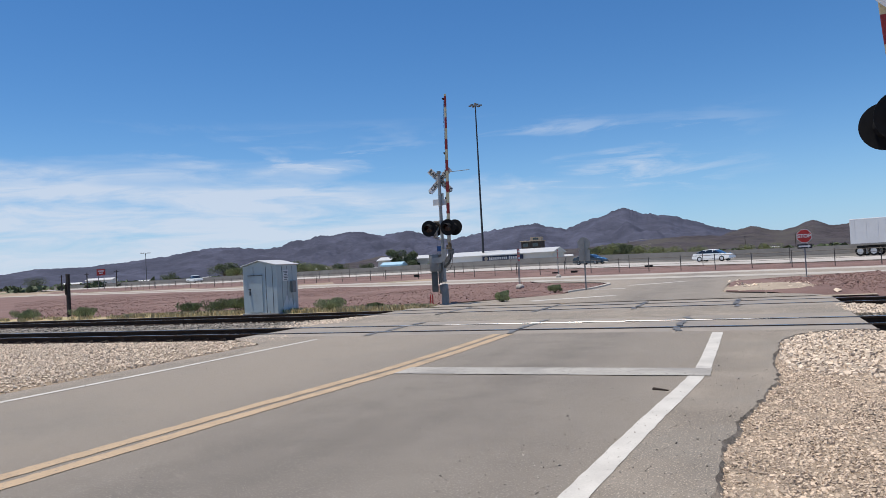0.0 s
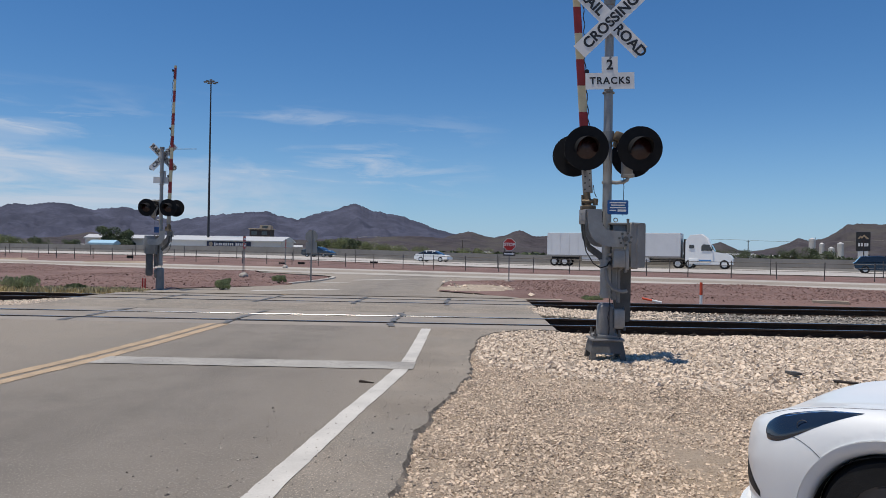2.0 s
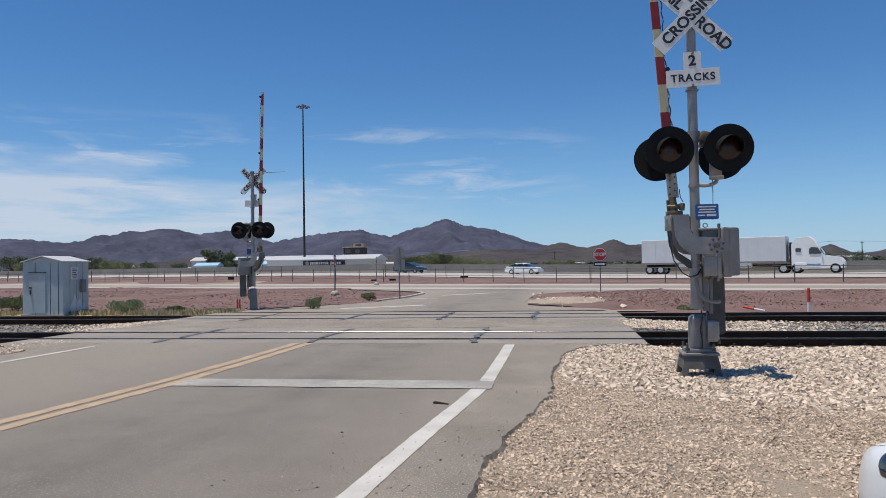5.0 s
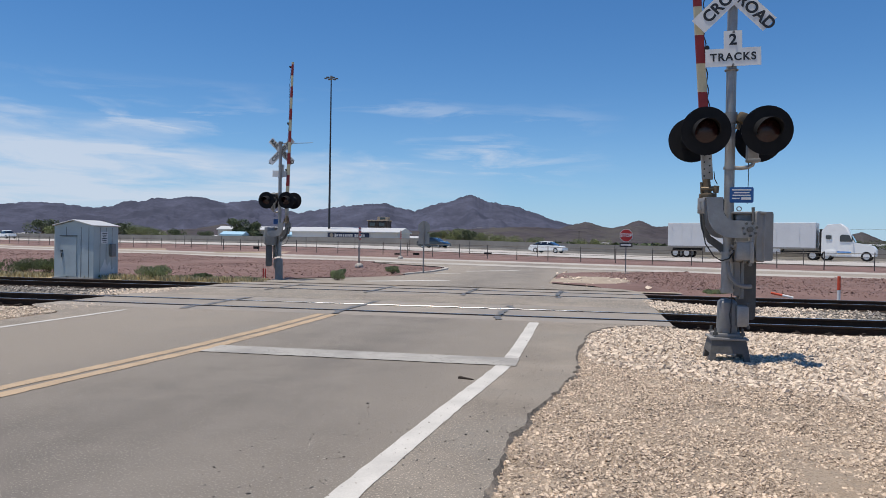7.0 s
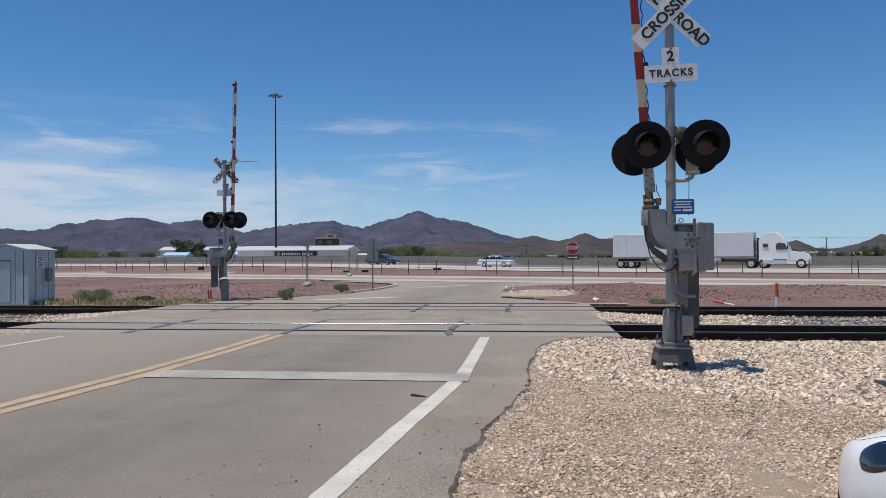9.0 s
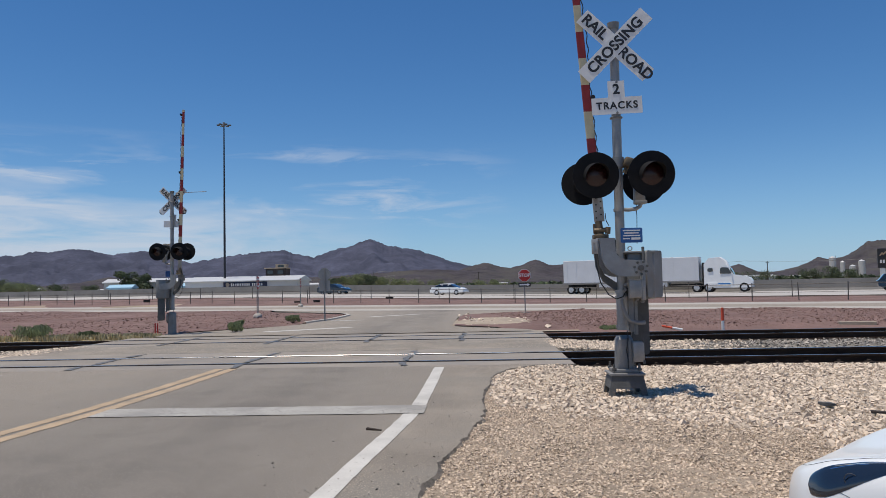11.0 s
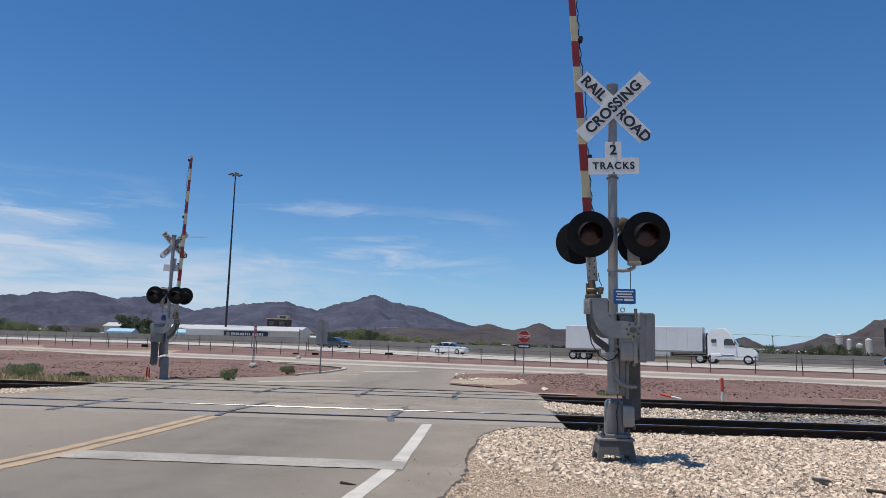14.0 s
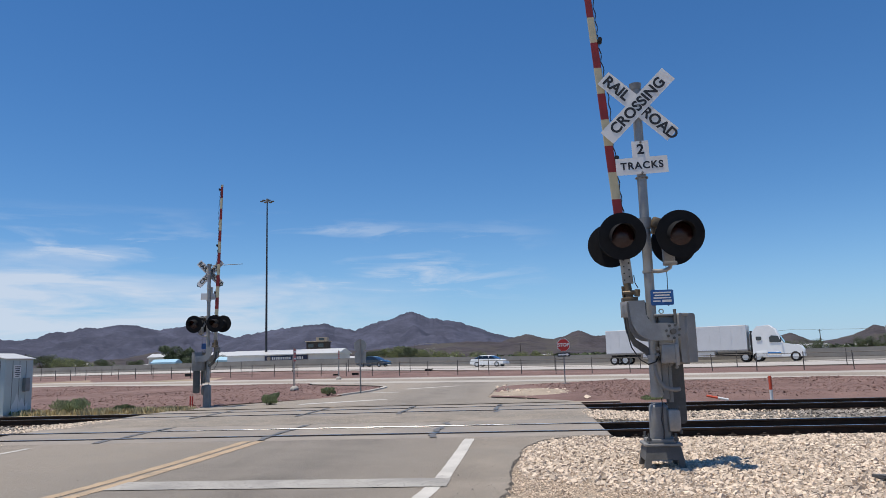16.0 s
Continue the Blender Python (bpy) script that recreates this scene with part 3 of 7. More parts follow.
road.data.materials.append(M["asphalt_edge"])
road.data.materials.append(M["asphalt_raw"])

# asphalt between the two tracks
bm = bmesh.new()
box(bm, (-4.45, 18.6, -0.05), (13.1, 2.96, 0.1))
struct("road_between_tracks", bm, M["asphalt_edge"], "dusty asphalt between two railway tracks", "road")

# far road to the frontage road
bm = bmesh.new()
prev = None
for k in range(60):
    y = 23.62 + k * 0.42
    fl, fr = far_left(y), far_right(y)
    fl -= 7.0 * ease(37, 47.5, y) ** 2
    fr += 7.0 * ease(33, 42.5, y) ** 2
    r = [bm.verts.new((x, y, -0.012)) for x in (fl, (fl + fr) / 2, fr)]
    if prev:
        for j in range(2):
            bm.faces.new((prev[j], prev[j + 1], r[j + 1], r[j]))
    prev = r
struct("far_road", bm, M["asphalt"], "grey asphalt road mouth beyond the railway", "road")

# frontage road and the highway behind it
bm = bmesh.new()
strip(bm, 43.5, 47.0, -160, 90, 5, 0.0)
struct("frontage_shoulder", bm, M["concrete"], "pale concrete shoulder of the frontage road", "road")
bm = bmesh.new()
strip(bm, 47.0, 52.5, -160, 90, 5, 0.0)
struct("frontage_road", bm, M["asphalt"], "grey asphalt frontage road", "road")
bm = bmesh.new()
strip(bm, 52.5, 56.5, -160, 90, 5, 0.0)
struct("frontage_verge", bm, M["concrete"], "pale concrete strip along the frontage road", "road")
bm = bmesh.new()
strip(bm, 56.5, 73.0, -170, 100, 5, -0.03)
struct("median_gravel", bm, M["red_bed"], "reddish gravel strip beside the highway", "ground")
bm = bmesh.new()
strip(bm, 73.0, 98.3, -220, 130, 5, 0.02)
struct("highway_near", bm, M["hwy"], "pale concrete highway carriageway", "road")
bm = bmesh.new()
strip(bm, 99.7, 120.0, -260, 150, 5, 0.02)
struct("highway_far", bm, M["hwy"], "pale concrete highway carriageway behind a barrier", "road")
bm = bmesh.new()
prof = [(0.30, 0.0), (0.14, 0.3), (0.09, 1.05), (-0.09, 1.05), (-0.14, 0.3), (-0.30, 0.0)]
prev = None
for k in range(80):
    x = -260 + k * 5.0
    y = 99.0 - SLOPE * x
    r = [bm.verts.new((x, y + dy, lie(x, y) + dz + (0.25 if dz > 1 else 0))) for dy, dz in prof]
    if prev:
        for j in range(5):
            bm.faces.new((prev[j], prev[j + 1], r[j + 1], r[j]))
    prev = r
struct("median_barrier", bm, M["barrier"], "long grey concrete barrier dividing the highway", "barrier")

# red gravel fields either side of the far road
for name, xs, side in (("red_gravel_west", [-150 + 5 * k for k in range(27)] + [-15, -12.5, -11, -10, -9, -8, -7], 0), ("red_gravel_east", [-0.7, 0.5, 1.5, 2.5] + [3 + 3 * k for k in range(30)], 1)):
    bm = bmesh.new()
    prev = None
    for x in xs:
        top = 43.5 - SLOPE * x
        lo = 23.9
        col = []
        for k in range(13):
            y = lo + (top - lo) * k / 12
            if side == 0:
                xx = min(x, far_left(y) - 0.05 - 7.0 * ease(37, 47.5, y) ** 2)
            else:
                xx = max(x, far_right(y) + 0.05 + 7.0 * ease(33, 42.5, y) ** 2)
            col.append(bm.verts.new((xx, y, 0.02 + 0.10 * noise.noise((xx * 0.15, y * 0.15, 5)) * ease(24, 30, y) - 0.14 * ease(25.5, 23.9, y))))
        if prev:
            for k in range(12):
                bm.faces.new((prev[k], col[k], col[k + 1], prev[k + 1]))
        prev = col
    struct(name, bm, M["red_bed"], "field of reddish landscaping gravel", "ground", True)

# straw-dry verge between the far track and the red gravel
bm = bmesh.new()
prev = None
for k in range(140):
    x = -70 + k * 0.425
    hi = 24.95 + 0.5 * noise.noise((x * 0.35, 3.0, 1)) + 0.25 * noise.noise((x * 1.3, 8.0, 1))
    col = []
    for j in range(6):
        y = 23.7 + (hi - 23.7) * j / 5
        col.append(bm.verts.new((x, y, 0.03 - 0.13 * ease(25.5, 23.9, y) + 0.03 * noise.noise((x * 1.1, y * 1.1, 4)) - (0.08 if j == 5 else 0))))
    if prev:
        for j in range(5):
            bm.faces.new((prev[j], col[j], col[j + 1], prev[j + 1]))
    prev = col
struct("dry_verge", bm, M["straw"], "strip of straw-dry soil along the track", "ground", True)


def shoulder(x, y):
    """Height of the gravel east of the near road: it falls a little towards the rails."""
    return -0.03 - 0.14 * ease(12.9, 14.2, y) * ease(1.6, 2.6, x) + 0.03 * noise.noise((x * 0.6, y * 0.6, 9)) + 0.015 * noise.noise((x * 2.3, y * 2.3, 2))


bm = bmesh.new()
prev = None
for k in range(90):
    y = -8 + k * 0.25
    e = edge_x(min(y, 13.6)) + 0.02
    col = [bm.verts.new((x, y, shoulder(x, y))) for x in (e, e + .3, e + .7, e + 1.2, e + 1.8, e + 2.5, e + 3.4, e + 4.5, e + 6, e + 9, e + 14, e + 24, e + 44, e + 90)]
    if prev:
        for j in range(len(col) - 1):
            bm.faces.new((prev[j], prev[j + 1], col[j + 1], col[j]))
    prev = col
struct("gravel_shoulder_east", bm, M["gravel"], "tan gravel shoulder beside the road", "ground", True)
bm = bmesh.new()
sheet(bm, [-90, -50, -30, -22, -17, -14, -12, -11, -10.3, -9.8, -9.4, -9.2], [-8, -4, 0, 3, 5, 6, 7, 8, 9, 10, 11, 12, 12.8, 13.4, 13.9, 14.3], lambda x, y: -0.03 - 0.14 * ease(12.7, 14.2, y) * ease(-10.5, -11.3, x) + 0.02 * noise.noise((x, y, 4)) - (0.05 if x > -9.5 else 0))
struct("gravel_shoulder_west", bm, M["gravel"], "pale gravel shoulder beside the road", "ground", True)
bm = bmesh.new()
for x0, x1 in ((-90, -11.0), (2.1, 90)):
    sheet(bm, [x0 + (x1 - x0) * k / 40 for k in range(41)], [14.0, 14.6, 15.2, 15.9, 16.6, 17.3, 18.2, 19.2, 20.0, 20.8, 21.6, 22.4, 23.2, 24.0, 24.6], lambda x, y: -0.19 + 0.03 * noise.noise((x, y, 8)) + 0.09 * math.exp(-((y - 18.3) / 0.8) ** 2))
struct("ballast_bed", bm, M["ballast"], "grey crushed-stone track ballast", "ground", True)

# dirt heap at the corner of the far road
bm = bmesh.new()
sheet(bm, [-1.7 + 0.25 * k for k in range(22)], [24.0 + 0.5 * k for k in range(25)], lambda x, y: -0.06 + (0.16 + 0.05 * noise.noise((x * 1.5, y * 1.5, 0))) * ease(1.0, 0.0, math.hypot((x - 0.9) / 2.5, (y - 30.0) / 6.0)))
struct("dirt_patch", bm, M["dirt"], "low heap of tan dirt and stones by the road mouth", "ground", True)

# road paint
bm = bmesh.new()
ribbon(bm, [(line_x(y), y) for y in np.linspace(-6, 13.35, 60)], 0.18, 0.005, 0.006, 1)
struct("edge_line_east", bm, M["white_paint"], "worn white edge line painted on asphalt", "road marking")
bm = bmesh.new()
ribbon(bm, [(-8.7, -6), (-8.62, 6), (-8.5, 9), (-8.48, 13.0)], 0.12, 0.005, 0.008, 2)
struct("edge_line_west", bm, M["white_paint"], "worn white edge line painted on asphalt", "road marking")
bm = bmesh.new()
ribbon(bm, [(-4.33, 8.76), (-0.30, 8.78)], 0.58, 0.009, 0.01, 3)
struct("stop_line", bm, M["faded_paint"], "faded white stop line across one lane", "road marking")
bm = bmesh.new()
for dx in (-0.128, 0.128):
    ribbon(bm, [(-5.1 + dx, -6), (-4.98 + dx, 3.2), (-4.80 + dx, 5.8), (-4.52 + dx, 8.8), (-4.45 + dx, 11.0), (-4.44 + dx, 13.55)], 0.172, 0.005, 0.012, 4 + int(dx * 10))
struct("centre_line", bm, M["yellow_paint"], "worn double yellow centre line", "road marking")
bm = bmesh.new()
ribbon(bm, [(-7.3, 25.4), (-4.6, 27.4)], 0.5, -0.006, 0.01, 5)
ribbon(bm, [(-6.6, 33.3), (-5.1, 33.3)], 0.35, -0.006, 0.01, 6)
ribbon(bm, [(-5.4, 36.6), (-3.0, 39.3)], 0.5, -0.006, 0.01, 7)
struct("far_road_lines", bm, M["white_paint"], "white lines at the far road mouth", "road marking")
bm = bmesh.new()
prev = None
for k in range(30):
    y = 31 + k * 0.5
    fl = far_left(y) - 7.0 * ease(37, 47.5, y) ** 2
    r = [bm.verts.new(p) for p in ((fl - 0.22, y, 0.055), (fl, y, 0.055), (fl + 0.02, y, -0.02))]
    if prev:
        for j in range(2):
            bm.faces.new((prev[j], prev[j + 1], r[j + 1], r[j]))
    prev = r
struct("kerb_west", bm, M["concrete"], "low pale concrete kerb round the corner", "kerb")


# ---- railway ----
def rail_mesh(bm, x0, x1, y, top=0.0, worn=False):
    prof = [(-.07, -.172), (.07, -.172), (.07, -.16), (.012, -.145), (.010, -.05), (.036, -.036), (.036, -.006), (.028, 0), ((-.0325, 0) if worn else (-.028, 0)), ((-.036, -.0031) if worn else (-.036, -.006)), (-.036, -.036), (-.010, -.05), (-.012, -.145), (-.07, -.16)]
    a = [bm.verts.new((x0, y + py, top + pz)) for py, pz in prof]
    b = [bm.verts.new((x1, y + py, top + pz)) for py, pz in prof]
    n = len(prof)
    for i in range(n):
        f = bm.faces.new((a[i], a[(i + 1) % n], b[(i + 1) % n], b[i]))
        f.material_index = 1 if i == 7 or (worn and i == 8) else 0
    bm.faces.new(a[::-1])
    bm.faces.new(b)


bm = bmesh.new()
box(bm, (0, 0, -0.09), (0.23, 2.6, 0.18), bevel=0.01)
TIE = mesh_of("tie", bm, M["tie"])
bm = bmesh.new()
box(bm, (0, 0, 0.012), (0.17, 0.24, 0.024))
box(bm, (0.05, -0.10, 0.035), (0.035, 0.06, 0.05))
box(bm, (-0.05, 0.10, 0.035), (0.035, 0.06, 0.05))
CLIP = mesh_of("tie_plate", bm, M["clip"])
for n, yc in enumerate((15.25, 21.2)):
    track = thing("railway_track", (0, yc, 0), "railway track with dark rusty rails on timber ties", "railway track", "parallel tracks")
    for dy in (-0.7525, 0.7525):
        bm = bmesh.new()
        rail_mesh(bm, -150, 150, dy, 0.008, n == 0 and dy > 0)
        r = part("rail", bm, M["rust"], track, "rusty steel rail with a polished top", False)
        r.data.materials.append(M["railtop"])
    xs = [-11.5 - 0.57 * k for k in range(46)] + [2.6 + 0.57 * k for k in range(36)]
    for x in xs:
        t = new("tie", TIE)
        t.parent, t.location = track, (x + random.uniform(-.03, .03), random.uniform(-.04, .04), -0.192)
        t.rotation_euler = (0, 0, random.uniform(-.02, .02))
        for dy in (-0.7525, 0.7525):
            if n == 0 or dy < 0:
                c = new("tie_plate", CLIP)
                c.parent, c.location = track, (t.location.x, dy, -0.192)

# rail anchors showing at the gravel's edge
bm = bmesh.new()
box(bm, (0, 0, 0.03), (0.15, 0.12, 0.06), bevel=0.012)
box(bm, (0.02, 0.05, 0.06), (0.05, 0.08, 0.05), bevel=0.008)
ANCHOR = mesh_of("rail_anchor", bm, M["tie"])
for c in bpy.data.objects["railway_track"].children[:]:
    if c.name.startswith("tie_plate") and c.location.y < 0:
        a = new("rail_anchor", ANCHOR)
        a.parent, a.location = c.parent, (c.location.x, c.location.y - 0.17, -0.172)

# concrete crossing panels with tarred joints
for n, (yc, cuts) in enumerate(((15.25, (-11.0, -7.65, -4.4, -1.15, 2.1)), (21.2, (-11.0, -8.5, -5.5, -2.8, -0.2, 2.25)))):
    deck = tagged(new("crossing_deck"), "concrete panel deck carrying the road over the rails", "crossing deck", "crossing decks", kind="structure")
    for a, b in zip(cuts, cuts[1:]):
        for y0, y1 in ((-1.61, -0.93), (-0.60, 0.60), (0.93, 1.86)):
            bm = bmesh.new()
            box(bm, ((a + b) / 2, yc + (y0 + y1) / 2, -0.065 + random.uniform(-.003, .003)), (b - a - 0.03, y1 - y0, 0.13), bevel=0.012)
            part("panel", bm, M["panel"], deck, smooth=False)
    for c in cuts[1:-1]:
        bm = bmesh.new()
        for y0, y1 in ((-1.60, -0.94), (-0.59, 0.59), (0.94, 1.5)):
            ribbon(bm, [(c + random.uniform(-.05, .05), yc + y0), (c + random.uniform(-.05, .05), yc + y1)], 0.13, 0.012, 0.03, int(c * 7))
        part("tar_joint", bm, M["tar"], deck, "dark tar sealing a panel joint", False)
    for y0, y1 in ((-0.93, -0.80), (-0.70, -0.60), (0.60, 0.70), (0.80, 0.93)):
        bm = bmesh.new()
        box(bm, ((cuts[0] + cuts[-1]) / 2, yc + (y0 + y1) / 2, -0.03), (cuts[-1] - cuts[0], y1 - y0, 0.05))
        part("flangeway_rubber", bm, M["rubber"], deck, "black rubber strip along the rail", False)
    for dy in (-1.66, 1.91):
        bm = bmesh.new()
        box(bm, ((cuts[0] + cuts[-1]) / 2, yc + dy, -0.06), (cuts[-1] - cuts[0], 0.10, 0.11))
        part("edge_beam", bm, M["asphalt_raw"], deck, "dark asphalt-filled edge joint", False)


# ---- crossing signals ----
def flasher(parent, x, y, z, facing):
    """One lamp: round black background, hood, red lens, housing. facing -1 looks to -y."""
    lamp = thing("flasher_lamp", (0, 0, 0), "", "")
    lamp.parent, lamp.location = parent, (x, y, z)
    lamp.rotation_euler = (radians(3), 0, radians(0 if facing < 0 else 180))
    for k in ("label", "category", "group"):
        lamp.pop(k, None)
    bm = bmesh.new()
    slab(bm, ring(40, 0.305), 0.012, FACE)
    tagged(part("background_disc", bm, M["black"], lamp), "round black background disc")
    bm = bmesh.new()
    inner = [[], []]
    for k in range(17):
        a = radians(-20 + 220 * k / 16)
        ln = 0.12 + 0.20 * max(0, math.sin(a)) ** 0.7
        for j, rr in enumerate((0.165, 0.158)):
            inner[j].append((bm.verts.new((rr * math.cos(a), -0.012, rr * math.sin(a))), bm.verts.new((rr * 0.93 * math.cos(a), -ln, rr * 0.93 * math.sin(a) - 0.02))))
    for k in range(16):
        for j in range(2):
            bm.faces.new((inner[j][k][0], inner[j][k + 1][0], inner[j][k + 1][1], inner[j][k][1]))
        bm.faces.new((inner[0][k][1], inner[0][k + 1][1], inner[1][k + 1][1], inner[1][k][1]))
    part("hood", bm, M["black"], lamp, "black half-round visor")
    bm = bmesh.new()
    prev = None
    for j in range(5):
        rr, yy = 0.15 * (1 - j / 4) + 0.0005, -0.016 - 0.03 * math.sin(j / 4 * math.pi / 2)
        r = [bm.verts.new((rr * math.cos(2 * math.pi * k / 28), yy, rr * math.sin(2 * math.pi * k / 28))) for k in range(28)]
        if prev:
            for k in range(28):
                bm.faces.new((prev[k], prev[(k + 1) % 28], r[(k + 1) % 28], r[k]))
        prev = r
    part("lens", bm, M["lens"], lamp, "dark red glass lens")
    bm = bmesh.new()
    rod(bm, (0, 0.015, 0), (0, 0.12, 0), 0.15, 0.10, 24)
    rod(bm, (0, 0.12, 0), (0, 0.15, 0), 0.10, 0.05, 24)
    part("housing", bm, M["black"], lamp)


def crossbuck_outline():
    return [(-0.61, -0.114), (0.61, -0.114), (0.61, 0.114), (-0.61, 0.114)]


def crossing_signal(name, label, at, turn, arm_top, back_text, lean, band, band0, first, front_x, rear_x, footed=True):
    s = thing(name, at, label, "crossing signal", "crossing signals", turn)
    # foot: splayed steel foundation with open sides
    if footed:
        bm = bmesh.new()
        prev = None
        for z, hx, hy in ((0.105, 0.238, 0.235), (0.27, 0.205, 0.205)):
            r = [bm.verts.new((a * hx, b * hy, z)) for a, b in ((-1, -1), (1, -1), (1, 1), (-1, 1))]
            if prev:
                for k in range(4):
                    bm.faces.new((prev[k], prev[(k + 1) % 4], r[(k + 1) % 4], r[k]))
            else:
                bm.faces.new(r[::-1])
            prev = r
        bm.faces.new(prev)
        foot = part("foundation", bm, M["castgrey"], s, "dark grey steel foundation frame", False)
        bm = bmesh.new()
        box(bm, (0, 0, 0.285), (0.46, 0.45, 0.03), bevel=0.006)
        part("top_plate", bm, M["galv"], foot, smooth=False)
        for sx in (-1, 1):
            for sy in (-1, 1):
                bm = bmesh.new()
                box(bm, (0, 0, 0), (0.075, 0.075, 0.30), Matrix.Translation((sx * 0.215, sy * 0.215, 0.0)) @ pose(0, 0, 0, sy * 10, -sx * 10, 0), 0.006)
                part("leg", bm, M["castgrey"], foot, smooth=False)
                bm = bmesh.new()
                rod(bm, (sx * 0.165, sy * 0.16, 0.30), (sx * 0.165, sy * 0.16, 0.42), 0.016, seg=8)
                rod(bm, (sx * 0.165, sy * 0.16, 0.33), (sx * 0.165, sy * 0.16, 0.365), 0.032, seg=6)
                part("anchor_bolt", bm, M["castgrey"], foot)
    bm = bmesh.new()
    box(bm, (0, 0, 0.325 if footed else 0.0), (0.36, 0.35, 0.05), bevel=0.01)
    prev = None
    prof = ((0.33 if footed else -0.05, 0.118, 0.13), (0.55, 0.112, 0.125), (0.74, 0.108, 0.12), (0.765, 0.095, 0.10), (0.785, 0.075, 0.075))
    for z, hx, hy in prof:
        r = [bm.verts.new((px, py, z)) for px, py in [(x, y) for x, y in rounded(2 * hx, 2 * hy, 0.05 if z < 0.89 else 0.07, 3)]]
        if prev:
            n = len(r)
            for k in range(n):
                bm.faces.new((prev[k], prev[(k + 1) % n], r[(k + 1) % n], r[k]))
        else:
            bm.faces.new(r[::-1])
        prev = r
    bm.faces.new(prev)
    part("junction_base", bm, M["galv"], s, "grey cast junction base")
    bm = bmesh.new()
    box(bm, (0.165, -0.10, 0.575), (0.15, 0.14, 0.27), bevel=0.02)
    part("base_door", bm, M["alu"], s, "grey access door")
    bm = bmesh.new()
    rod(bm, (0, 0, 0.88), (0, 0, 5.0), 0.064, 0.062, 24)
    part("mast", bm, M["alu"], s, "weathered aluminium mast")
    bm = bmesh.new()
    rod(bm, (-0.005, 0, 0.86), (-0.005, 0, 1.40), 0.076, 0.074, 20)
    for zz in (0.90, 1.30, 1.38):
        rod(bm, (-0.005, 0, zz - 0.018), (-0.005, 0, zz + 0.018), 0.088, seg=20)
    part("mast_sleeve", bm, M["alu"], s, "thick aluminium mast sleeve")
    bm = bmesh.new()
    rod(bm, (0, 0, 4.98), (0, 0, 5.07), 0.072, 0.082, 20)
    part("mast_cap", bm, M["galv"], s)
    bm = bmesh.new()
    box(bm, (0.115, 0.03, 1.06), (0.075, 0.06, 0.46), bevel=0.008)
    box(bm, (0.185, 0.05, 1.04), (0.045, 0.05, 0.50), bevel=0.006)
    part("riser_channel", bm, M["galv"], s, "grey steel riser channels beside the mast", False)
    # narrow ribs and hinge on the junction base
    bm = bmesh.new()
    box(bm, (0.028, -0.135, 0.56), (0.014, 0.022, 0.40), bevel=0.004)
    for zz in (0.48, 0.76):
        box(bm, (0.235, -0.15, zz - 0.04), (0.03, 0.05, 0.05), bevel=0.006)
    part("base_hinge", bm, M["castgrey"], s, "dark hinge rib on the base", False)
    # conduit bundle up the mast
    bm = bmesh.new()
    tube(bm, [(-0.02, -0.09, 1.27), (-0.01, -0.11, 1.15), (0.02, -0.12, 1.06), (0.08, -0.13, 0.985), (0.15, -0.13, 0.96), (0.22, -0.12, 0.955), (0.27, -0.10, 0.96)], 0.027, 10)
    part("conduit", bm, M["galv"], s, "bent grey flexible conduit")
    for run, rr in (([(0.02, -0.17, 0.86), (0.03, -0.172, 0.75), (0.0, -0.178, 0.6), (0.02, -0.2, 0.45), (0.01, -0.2, 0.36)], 0.008), ([(-0.36, -0.08, 1.95), (-0.35, -0.1, 1.75), (-0.30, -0.12, 1.5), (-0.20, -0.13, 1.34), (-0.10, -0.12, 1.28), (0.0, -0.09, 1.31), (0.06, -0.06, 1.42)], 0.009), ([(0.22, -0.02, 2.75), (0.23, -0.02, 2.4), (0.22, -0.02, 2.02)], 0.005)):
        bm = bmesh.new()
        tube(bm, run, rr, 6)
        part("cable", bm, M["cable"], s, "loose black cable")
    # gate machine
    bm = bmesh.new()
    box(bm, (0.25, 0.12, 1.58), (0.36, 0.42, 0.62), bevel=0.02)
    box(bm, (0.23, 0.10, 1.90), (0.42, 0.46, 0.03), bevel=0.01)
    machine = part("gate_machine", bm, M["galv"], s, "grey steel gate machine box")
    bm = bmesh.new()
    slab(bm, rounded(0.34, 0.63, 0.035), 0.045, Matrix.Translation((0.405, -0.02, 1.605)) @ pose(0, 0, 0, 90, 0, 42))
    door = part("machine_door", bm, M["galv"], machine, "grey hinged machine door")
    bm = bmesh.new()
    box(bm, (0.27, -0.13, 1.61), (0.03, 0.04, 0.66), bevel=0.006)
    rod(bm, (0.27, -0.13, 1.93), (0.27, -0.13, 1.97), 0.02, seg=8)
    part("door_hinge", bm, M["castgrey"], door, "dark hinge post")
    bm = bmesh.new()
    box(bm, (0.43, -0.045, 1.66), (0.05, 0.012, 0.065), pose(0, 0, 0, 0, 0, 42))
    part("sticker", bm, M["sign_white"], door, "small pale sticker", False)
    bm = bmesh.new()
    box(bm, (0.165, -0.16, 1.41), (0.21, 0.14, 0.24), bevel=0.012)
    box(bm, (0.165, -0.165, 1.535), (0.22, 0.15, 0.015), bevel=0.004)
    box(bm, (0.245, -0.18, 1.43), (0.05, 0.12, 0.34), bevel=0.006)
    part("bracket_box", bm, M["alu"], s)
    for at in ((0.17, -0.12, 1.27), (0.24, -0.14, 1.24), (0.02, -0.10, 1.40), (0.03, -0.11, 1.47)):
        bm = bmesh.new()
        rod(bm, (at[0], at[1] + 0.05, at[2]), (at[0], at[1] - 0.04, at[2]), 0.022, seg=8)
        part("conduit_fitting", bm, M["galv"], s, "small conduit fitting")
    bm = bmesh.new()
